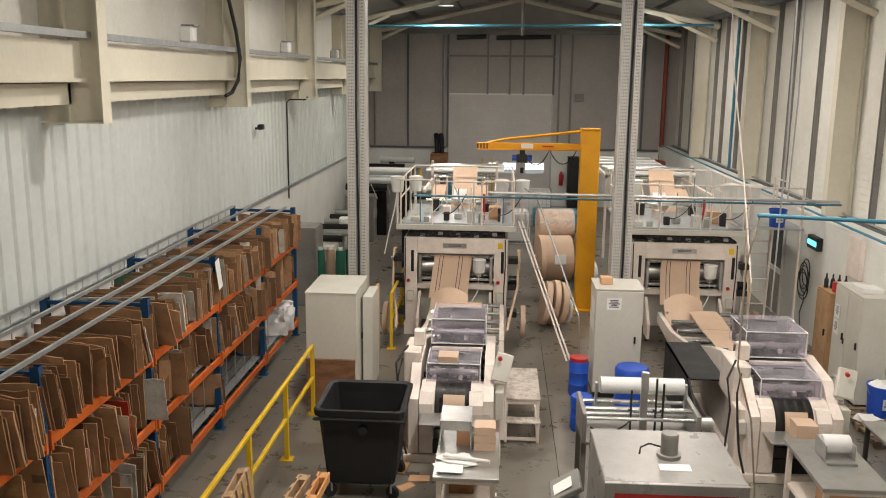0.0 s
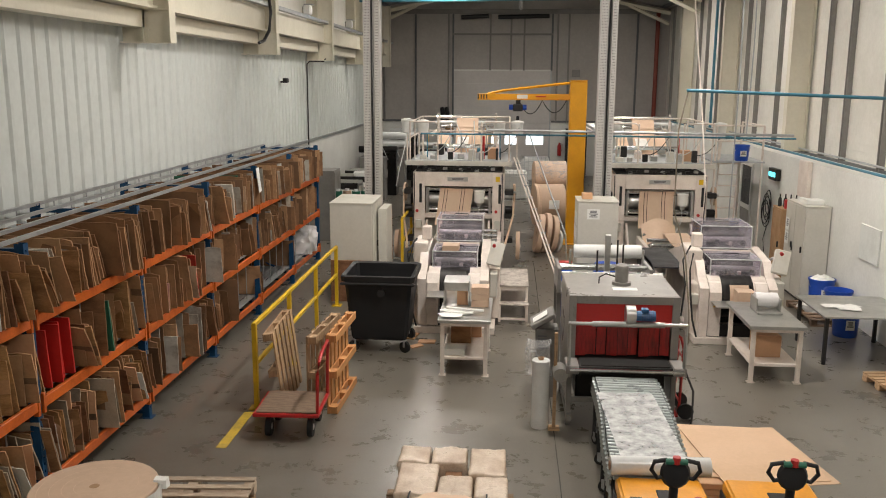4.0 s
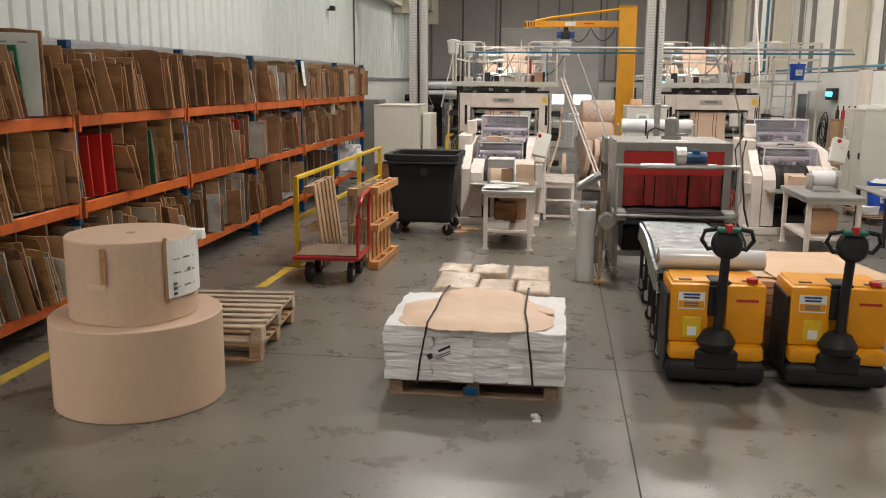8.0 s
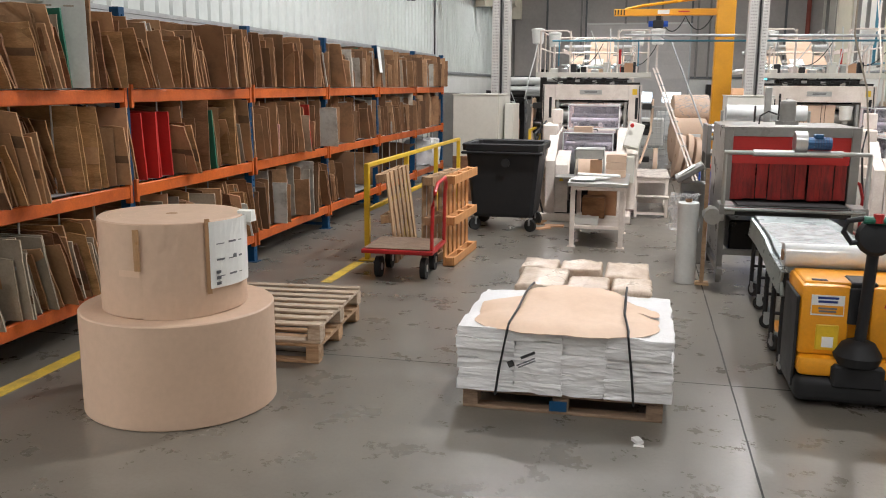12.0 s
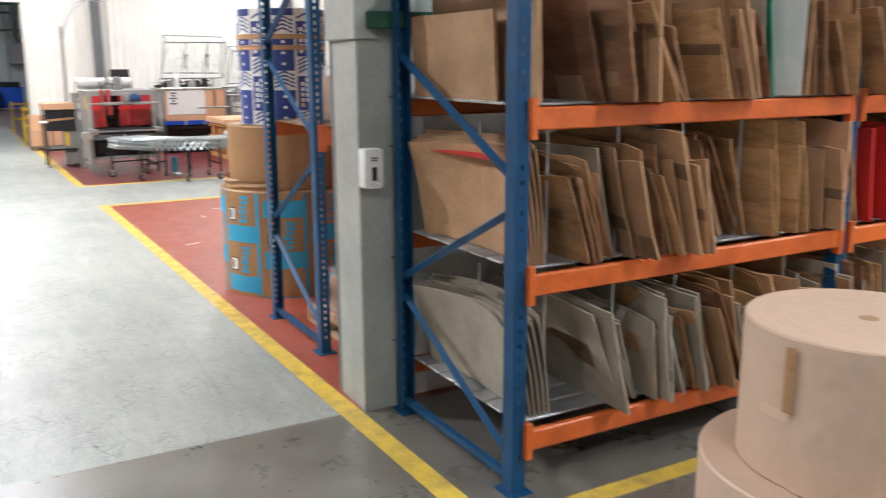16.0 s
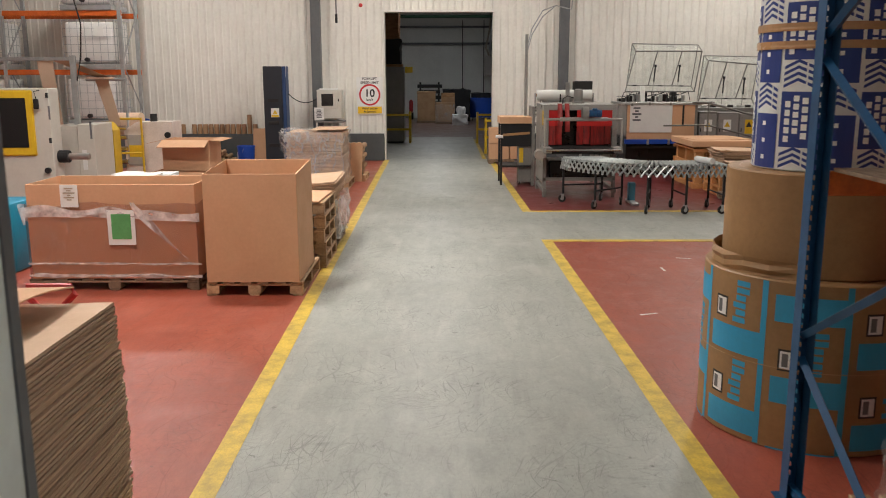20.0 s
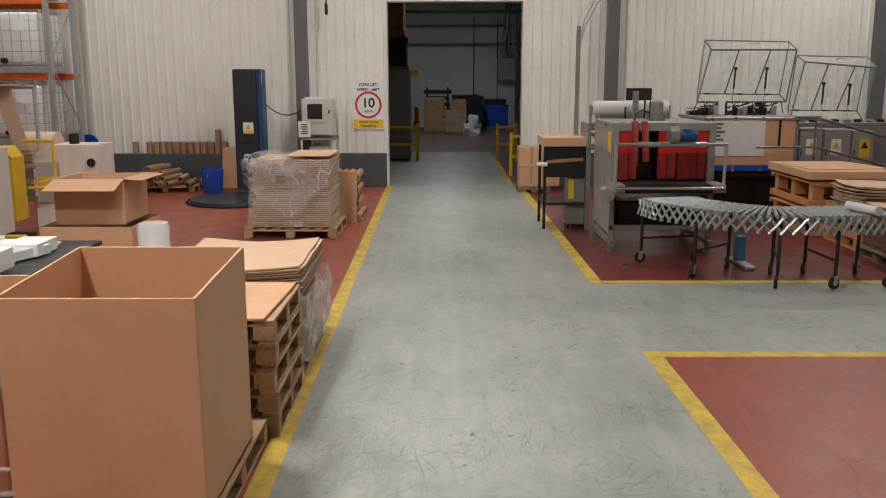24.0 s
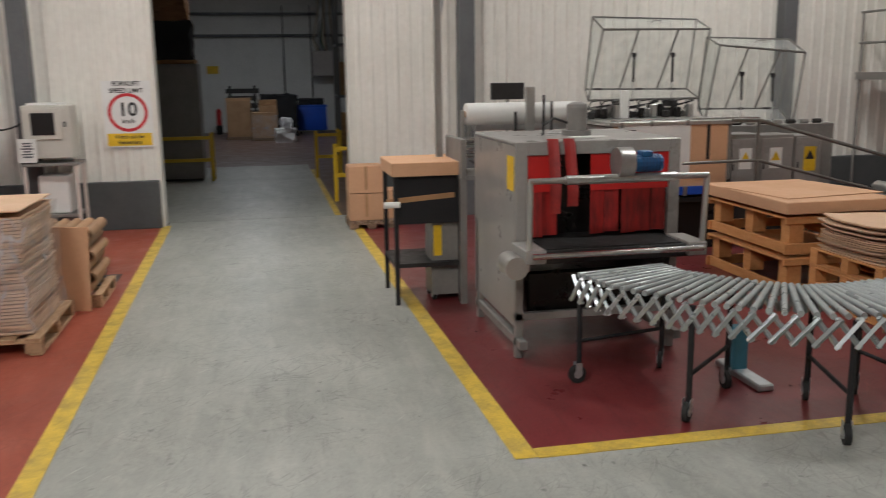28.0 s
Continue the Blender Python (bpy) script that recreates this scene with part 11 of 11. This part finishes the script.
# pallets with cardboard beside the conveyor
def box_pallet(at, lx, ly, h, label):
    """Deep box pallet: boards round the foot and head with wide blocks and openings between."""
    p = thing("pallet", at, label, "pallet", "box pallets")
    along, across = board_mesh(0.03, ly, h * 0.26, WOOD_ORANGE, "side_board"), board_mesh(lx, 0.03, h * 0.26, WOOD_ORANGE, "end_board")
    cap, blk = board_mesh(lx, ly, 0.025, WOOD_ORANGE, "deck_board"), board_mesh(0.14, 0.16, h * 0.6, WOOD_ORANGE, "block")
    for x in (0, lx - 0.03):
        piece("side_board", along, p, pose(x, 0, 0))
    for y in (0.032, ly - 0.062):
        piece("end_board", across, p, pose(0, y, 0.001))
    for x in (0.03, lx / 2 - 0.07, lx - 0.17):
        for y in (0.06, ly / 2 - 0.08, ly - 0.22):
            piece("block", blk, p, pose(x, y, h * 0.26))
    piece("deck_board", cap, p, pose(0, 0, h * 0.86))
    rim = board_mesh(0.03, ly, h * 0.12, WOOD_ORANGE, "head_board")
    for x in (0, lx - 0.03):
        piece("head_board", rim, p, pose(x, 0, h * 0.74))
    return p


for k in range(2):
    box_pallet((-22.0, 6.24, 0.41 * k), 1.5, 1.12, 0.40, "deep orange wooden box pallet in a stack beside the conveyor")
tr_ = thing("cardboard_tray", (-22.06, 6.2, 0.812), "shallow brown cardboard tray lid on the pallet stack", "cardboard tray")
part("tray", box(B(), 0, 1.62, 0, 1.2, 0.0, 0.12, 0.008), CARD, tr_)
sh = tagged(part("cardboard_sheet", box(B(), -0.5, 0.5, -0.6, 0.6, 0, 0.008), CARD), "loose cardboard sheet on the pallet stack", "cardboard", "cardboard sheets")
sh.matrix_basis = pose(-21.2, 6.85, 0.934, 0, 0, 8)
for k in range(3):
    pallet((-20.35, 6.42, 0.17 * k), 0, 1.0, 1.2, 0.168, WOOD_ORANGE, label="wooden pallet in a stack beside the conveyor")
sheet_stack(-20.3, -19.4, 6.5, 7.6, 0.511, 0.80, 16, "pile of brown cardboard blanks on pallets", wob=0.05, wave=0.03)
pallet((-19.2, 6.34, 0), 0, 1.0, 1.3, 0.13, WOOD_OLD, label="wooden pallet under dark cardboard")
sheet_stack(-19.15, -18.3, 6.40, 7.58, 0.131, 0.67, 44, "dark pile of brown cardboard blanks on a pallet", wob=0.008, edge=CARD_DARK)
wp_ = thing("wrapped_parcel", (0, 0, 0), "parcel in cloudy film by the machines", "parcel")
part("contents", crumple(-22.22, -21.68, 8.98, 9.42, 0.0, 1.2, 0.02, 5, 12), CARD_OLD, wp_)
part("film", crumple(-22.3, -21.6, 8.9, 9.5, 0.0, 1.3, 0.05, 7, 12), FILM_THICK, wp_, smooth=True)
pallet((-10.7, 3.62, 0), 0, 1.1, 1.2, 0.14, WOOD, label="wooden pallet under a tall lidded carton")
tcn = thing("carton", (-10.62, 3.72, 0.141), "tall brown carton with a wide lid on a pallet", "carton", "cartons")
part("box_body", box(B(), 0, 0.95, 0.06, 1.0, 0, 0.98, 0.006), CARD, tcn)
part("lid", box(B(), -0.06, 1.02, -0.02, 1.06, 0.93, 1.06, 0.006), CARD, tcn)
for k, (x, y) in enumerate(((-13.3, 3.9), (-12.6, 4.6), (-13.9, 4.3), (-11.4, 3.3), (-12.0, 4.2))):
    f = tagged(part("paper_scrap", box(B(), -0.09, 0.09, -0.012, 0.012, 0, 0.003), PAPER), "thin pale offcut on the red floor", "scrap", "scraps on the floor")
    f.matrix_basis = pose(x, y, 0.0005, 0, 0, 37 * k)

for k in range(2):
    gs_ = tagged(part("packing_strap", tube(B(), [(-9.0 - 0.35 * k + 0.12 * j * (1 - k), -1.62 + 0.1 * j + 0.04 * math.sin(3 * j + k), 0.02 + 0.10 * abs(math.sin(1.3 * j + k))) for j in range(7)], 0.008, 5), LABEL_GREEN), "curl of green packing strap on the red floor", "strap", "packing straps")
# tall rack with liquid containers
lr = thing("container_rack", (-25.4, 0, 0), "tall galvanised rack with orange beams holding liquid containers", "rack")
for y in (-11.6, -8.9, -6.15):
    for x in (0.0, 1.1):
        part("upright", box(B(), x - 0.045, x + 0.045, y - 0.04, y + 0.04, 0, 6.5), GALV, lr)
    for k in range(5):
        part("brace", tube(B(), [(0.0 if k % 2 else 1.1, y, 0.3 + 1.1 * k), (1.1 if k % 2 else 0.0, y, 1.4 + 1.1 * k)], 0.02, 4), GALV, lr)
for z in (2.28, 3.62, 5.0):
    for x in (0.0, 1.1):
        part("beam", box(B(), x - 0.02, x + 0.02, -11.6, -6.1, z - 0.06, z + 0.06, 0.006), ORANGE, lr)


def liquid_container(at):
    c = thing("liquid_container", at, "white plastic liquid container in a wire cage", "container", "liquid containers")
    part("bladder", box(B(), 0.03, 0.97, 0.03, 1.17, 0.14, 1.08, 0.07, None, 3), SIGN_WHITE, c, smooth=True)
    part("base", box(B(), 0, 1.0, 0, 1.2, 0, 0.12, 0.01), GALV, c)
    for k in range(8):
        y = 0.0 + 1.2 * k / 7
        part("cage_bar", cyl(B(), (1.0, y, 0.1), (1.0, y, 1.12), 0.0065, 6), GALV, c)
    for k in range(6):
        z = 0.2 + 0.184 * k
        part("cage_bar", tube(B(), [(0, 0, z), (1.0, 0, z), (1.0, 1.2, z), (0, 1.2, z)], 0.0065, 6), GALV, c)
    for k in range(1, 6):
        x = k / 6
        part("cage_bar", cyl(B(), (x, 1.2, 0.1), (x, 1.2, 1.12), 0.0065, 6), GALV, c)
    part("valve", cyl(B(), (1.0, 0.55, 0.22), (1.1, 0.55, 0.22), 0.05, 12), BLACK, c)
    part("label", box(B(), 1.01, 1.014, 0.75, 0.95, 0.75, 0.98), PAPER, c)
    return c


ic = liquid_container((-25.25, -7.48, 2.345))
for y, z in ((-8.85 - 1.25, 2.345), (-7.52, 1.05), (-10.1, 1.05), (-7.5, 3.69)):
    copy_thing(ic, pose(-25.25, y, z))
copy_thing(ic, pose(0.75, 34.6, 0.0, 0, 0, -90))
slab("rack_plinth", -25.3, -24.2, -11.5, -6.4, 0.0, 1.05, STEEL_GREY, None, "dark base under the lower containers", "plinth")

# slitting machine with yellow guards
sm = thing("slitting_machine", (-18.5, -6.4, 0), "grey paper slitting machine with yellow doors and guards", "machine")
part("main_cabinet", box(B(), 0.86, 1.2, 0.2, 1.62, 0.0, 2.0, 0.015), CABINET, sm)
dr3 = part("yellow_door", box(B(), 1.2, 1.235, 0.25, 1.37, 0.95, 1.97, 0.02), YELLOW, sm)
part("door_window", box(B(), 1.236, 1.24, 0.38, 1.26, 1.08, 1.85, 0.004), SCREEN, dr3)
part("hanging_switch", box(B(), 1.24, 1.29, 1.40, 1.48, 1.68, 1.84, 0.015), BLACK, sm)
part("switch_cable", tube(B(), [(1.25, 1.44, 1.84), (1.26, 1.42, 1.95), (1.24, 1.5, 1.97)], 0.01, 5), CABLE, sm)
for k, (yy, zz) in enumerate(((1.57, 1.85), (1.57, 1.15), (1.57, 0.5))):
    part("hinge", box(B(), 1.2, 1.22, yy, yy + 0.04, zz, zz + 0.08, 0.004), BLACK, sm)
part("lever_knob", cyl(B(), (1.2, 1.52, 0.72), (1.26, 1.52, 0.72), 0.045, 12), BLACK, sm)
bars(sm, pose(1.203, 1.62, 1.62, 0, 90, 90), 0.28, 0.05, 1, PRINT)
part("shaft", cyl(B(), (1.0, 1.62, 0.92), (1.0, 2.1, 0.92), 0.05, 14), STEEL, sm)
part("chuck", cyl(B(), (1.0, 1.62, 0.92), (1.0, 1.78, 0.92), 0.10, 14), BLACK, sm)
part("second_cabinet", box(B(), -1.4, -0.5, 0.80, 1.31, 0.35, 1.32, 0.012), CABINET, sm)
part("side_cabinet", box(B(), -1.3, -0.45, 1.312, 1.62, 0.2, 1.35, 0.012), CABINET, sm)
bars(sm, pose(-0.448, 1.58, 1.25, 0, 90, 90), 0.4, 0.06, 1, PRINT)
for k in range(4):
    part("frame_base", box(B(), -1.3 + 0.25 * k, -1.2 + 0.25 * k, 0.8, 1.9, 0.0, 0.2, 0.01), YELLOW if k % 2 else DARK, sm)
part("warning_label", box(B(), -0.449, -0.446, 1.38, 1.46, 0.55, 0.9), SIGN_WHITE, sm)
yg = part("yellow_guard", prism([(1.22, 0.3), (1.22, 1.33), (1.44, 1.33), (1.55, 1.18), (1.55, 0.3)], -1.85, -1.5), YELLOW, sm)
part("guard_window", box(B(), -1.5, -1.49, 1.32, 1.45, 0.5, 0.7), BLACK, yg)
for z in (0.55, 0.8, 1.02, 1.2):
    part("roller", cyl(B(), (-2.0, 1.3, z), (-2.0, 1.62, z), 0.045, 12), CHROME, sm, smooth=True)
part("frame_post", box(B(), -1.03, -0.97, 1.06, 1.16, 0.0, 2.55, 0.004), GALV, sm)
part("frame_post", cyl(B(), (-2.4, 1.52, 0.0), (-2.4, 1.52, 2.12), 0.03, 8), GALV, sm)
part("frame_bar", box(B(), -1.04, -0.98, -0.4, 1.16, 2.46, 2.52, 0.004), GALV, sm)
part("frame_bar", cyl(B(), (-2.4, 0.75, 2.12), (-2.4, 1.55, 2.12), 0.03, 8), GALV, sm)
part("frame_hose", tube(B(), [(-1.0, 1.16, 2.1), (-0.9, 1.3, 2.5), (-0.9, 1.35, 3.1), (-1.0, 1.2, 3.6)], 0.015, 6), CABLE, sm)
for y0, w0, z0, y1, w1, z1, x0, x1 in ((0.43, 0.30, 2.48, 0.62, 0.20, 1.31, -1.05, -1.05), (0.70, 0.05, 2.46, 1.30, 0.05, 2.12, -1.05, -2.35), (0.95, 0.26, 2.12, 1.18, 0.22, 1.22, -2.35, -2.35), (0.75, 0.28, 2.46, 1.02, 0.26, 2.14, -1.05, -2.35)):
    bm = B()
    grid(bm, 3, 10, lambda u, v: Vector((x0 + (x1 - x0) * v + 0.01 * math.sin(5 * v), y0 + (y1 - y0) * v + (w0 + (w1 - w0) * v) * u, z0 + (z1 - z0) * v)))
    part("paper_web", bm, KRAFT, sm)
for z in (0.72, 1.38):
    part("yellow_rail", cyl(B(), (-1.9, 1.55, z), (-1.9, 1.95, z), 0.022, 8), YELLOW, sm)
part("yellow_rail", cyl(B(), (-1.9, 1.95, 0.3), (-1.9, 1.95, 1.4), 0.022, 8), YELLOW, sm)
part("paper_edge", box(B(), -2.45, -1.9, 0.95, 1.3, 2.14, 2.16), KRAFT_PALE, sm)
part("paper_roll", cyl(B(), (-2.6, 1.2, 1.25), (-2.6, 1.72, 1.25), 0.22, 24), KRAFT_PALE, sm, smooth=True)
wbx = thing("rewinder_box", (-20.7, -4.9, 0), "cream slope-fronted machine box with a warning sign and crank", "machine box")
part("body", prism([(0.0, 0.0), (0.0, 1.15), (0.25, 1.30), (0.95, 1.30), (0.95, 0.0)], -0.6, 0.0), CREAM, wbx)
part("side_panel", box(B(), 0.001, 0.004, 0.05, 0.38, 0.45, 1.05), GREYWALL, wbx)
part("warning_sign", box(B(), 0.005, 0.008, 0.08, 0.33, 0.62, 0.85), SIGN_YELLOW, wbx)
part("crank_wheel", cyl(B(), (0.02, 0.86, 1.05), (0.05, 0.86, 1.05), 0.06, 18), BLACK, wbx)
part("motor", cyl(B(), (-0.3, 0.5, 1.3), (-0.3, 0.5, 1.45), 0.07, 12), DARK, wbx)
tagged(part("drum_lid", cyl(B(), (BX + 0.055, -6.43, 0.906), (BX + 0.095, -6.43, 0.902), 0.2, 28), BLUE_PLASTIC), "round blue plastic lid resting on the wall ledge", "lid")

# beyond the doorway
gc = thing("steel_cabinet", (-33.32, -1.2, 0), "tall dark grey steel cabinet inside the store room", "cabinet", "cabinets")
part("body", box(B(), 0, 0.9, 0, 1.25, 0.05, 2.48, 0.01), GREYPAINT, gc)
part("door", box(B(), 0.9, 0.915, 0.05, 1.2, 0.1, 2.42, 0.004), GREYPAINT, gc)
part("plinth", box(B(), 0.03, 0.87, 0.03, 1.22, 0, 0.05), DARK, gc)
for k, (z0, z1, mt, lb) in enumerate(((2.482, 2.56, CARD_OLD, "brown board lying on the steel cabinet"), (2.562, 3.35, BLACK, "dark wrapped load on top of the steel cabinet"), (3.36, 4.3, CARD_OLD, "dusty brown wrapped load on top of the cabinet"))):
    tagged(part("wrapped_load", crumple(-33.28, -32.45, -1.15, 0.0 - 0.05 * k, z0, z1, 0.03 + 0.03 * (k > 0), 7, k), mt, None, smooth=True), lb, "load", "stored loads")


def guard_barrier(x, y0, y1, dx, label):
    """Yellow two-rail barrier; dx: how far its second leg runs back along x."""
    by = thing("barrier_rail", (x, y0, 0), label, "barrier", "doorway barriers")
    w = y1 - y0
    for px, py in ((0, 0), (0, w), (-dx, w)):
        part("post", box(B(), px - 0.035, px + 0.035, py - 0.035, py + 0.035, 0, 1.02, 0.004), YELLOW, by)
    for z in (0.93, 0.46):
        part("rail", box(B(), -0.03, 0.03, 0.035, w - 0.035, z - 0.035, z + 0.035, 0.004), YELLOW, by)
        part("rail", box(B(), -dx + 0.035, -0.035, w - 0.03, w + 0.03, z - 0.035, z + 0.035, 0.004), YELLOW, by)


guard_barrier(-32.25, -1.3, 0.24, 0.5, "yellow painted steel guard barrier round the cabinet")
guard_barrier(-32.2, 2.46, 2.98, 0.6, "yellow painted steel guard barrier beside the walkway")
guard_barrier(-28.4, 2.56, 2.90, 1.0, "yellow painted steel guard barrier by the doorway")


def store_carton(x, y, w, d, h, mt, label, film=False):
    c = thing("carton", (x, y, 0), label, "carton", "stored cartons")
    part("base_board", box(B(), -0.03, d + 0.03, -0.03, w + 0.03, 0, 0.10, 0.004), WOOD_OLD, c)
    part("box_body", box(B(), 0, d, 0, w, 0.101, h, 0.012), mt, c)
    part("lid", box(B(), -0.015, d + 0.015, -0.015, w + 0.015, h - 0.09, h + 0.006, 0.006), mt, c)
    if film:
        fm_ = wrap(0, d, 0, w, 0.10, h * 0.92, 0.05, x)
        part("film", fm_, FILM_THICK, c, "cloudy stretch film", smooth=True)


store_carton(-46.0, 0.08, 0.86, 0.9, 1.46, CARD_TAN, "tall brown carton on a board in the store room")
store_carton(-44.9, 0.98, 0.86, 0.8, 0.98, CARD_TAN, "brown carton wrapped in film in the store room", True)
ct = thing("carton", (-44.75, 1.22, 0.99), "open brown carton on top of another in the store room", "carton", "stored cartons")
part("box_body", box(B(), 0, 0.5, 0, 0.62, 0, 0.42, 0.008), CARD_OLD, ct)
part("flap", box(B(), 0.5, 0.506, 0.0, 0.62, -0.05, 0.30, 0.0, pose(0, 0, 0, 0, 8, 0)), CARD_TAN, ct)
fr_s = thing("frame_stack", (-47.0, 0.05, 0), "stack of dark steel frames in the store room", "frame")
for k in range(7):
    part("frame", box(B(), 0, 0.8, 0.05 * (k % 2), 1.2 - 0.05 * (k % 3), 0.0 + 0.27 * k, 0.16 + 0.27 * k, 0.01), DARK, fr_s)
    for y in (0.1, 1.0):
        part("spacer", box(B(), 0.1, 0.7, y, y + 0.08, 0.16 + 0.27 * k, 0.27 + 0.27 * k), DARK, fr_s)
tagged(part("covered_load", crumple(-47.2, -46.2, 1.3, 2.6, 0.0, 1.52, 0.10, 9, 2), BLACK, None, smooth=True), "large load under a black cover in the store room", "load")
bb_ = thing("blue_bin", (-47.9, 2.62, 0), "large blue plastic waste bin with a heaped black bag", "waste bin")
part("tub", box(B(), 0, 0.9, 0, 1.15, 0.15, 1.10, 0.04, None, 2), BLUE_PLASTIC, bb_, smooth=True)
part("rim", box(B(), -0.03, 0.93, -0.03, 1.18, 1.04, 1.12, 0.02), BLUE_PLASTIC, bb_)
part("bag", crumple(0.1, 0.8, 0.1, 1.05, 1.11, 1.34, 0.06, 6, 3), BLACK, bb_, "black bag heaped over the rim")
for x in (0.12, 0.78):
    for y in (0.15, 1.0):
        castor(bb_, x, y, 0, 0.06)
tagged(part("film_bag", crumple(-43.5, -42.9, 1.74, 2.4, 0.0, 0.46, 0.08, 8, 9), SACK, None, smooth=True), "bundle of white film on the store floor", "film bundle", "film bundles")
tagged(part("film_bag", crumple(-44.0, -43.6, 1.95, 2.3, 0.0, 0.78, 0.08, 8, 5), SACK, None, smooth=True), "white bag standing behind the film bundle", "film bundle", "film bundles")
eg = thing("fire_extinguisher", (-48.5, -0.35, 0.35), "red fire extinguisher on a stand in the store room", "extinguisher")
part("bottle", lathe(B(), [(0.09, 0), (0.1, 0.03), (0.1, 0.55), (0.04, 0.65)], 14), EXTING, eg, smooth=True)
part("stand", box(B(), -0.12, 0.12, -0.12, 0.12, -0.35, -0.002, 0.01), DARK, eg)
sgn2 = thing("small_sign", (-49.58, -0.75, 2.35), "small yellow sign on the far store wall", "sign")
part("plate", box(B(), 0, 0.01, 0, 0.45, 0, 0.3), SIGN_YELLOW, sgn2)
hc = thing("wall_ducting", (-49.3, 3.9, 0), "tangle of pale ducts on the store room wall", "ducting", kind="structure")
for k in range(5):
    part("duct", tube(B(), [(0, 0.1 * k, 7.0), (0.05 * k, 0.12 * k - 0.2, 4.6), (0.1, 0.2 * k - 0.4, 3.6), (0.05, 0.15 * k, 2.6 - 0.1 * k)], 0.05, 6), GALV if k % 2 else CARD_GREY, hc, smooth=True)
part("switch_gear", box(B(), 0.0, 0.4, -0.5, 0.5, 2.2, 3.2, 0.03), GREYWALL, hc)
for y in (-2.2, 1.4, 2.5):
    part("drop_cable", cyl(B(), (-0.1, y - 3.0, 1.2), (-0.1, y - 3.0, 5.0), 0.02, 6), DARK, hc)
ck = thing("tall_rack_store", (-38.5, 3.4, 0), "dark racking in the store room", "rack")
for y in (0.0, 1.4):
    for x in (0.0, 1.0):
        part("upright", box(B(), x, x + 0.08, y, y + 0.08, 0, 6.0), STEEL_GREY, ck)
for z in (0.2, 1.6, 3.0):
    part("shelf", box(B(), 0, 1.08, 0, 1.48, z, z + 0.06), STEEL_GREY, ck)
for k, z in enumerate((0.262, 1.662)):
    tagged(part("carton", box(B(), -38.4, -37.6, 3.5, 4.7, z, z + 0.9, 0.01), CARD_OLD), "dusty brown carton in the store racking", "carton", "stored cartons")
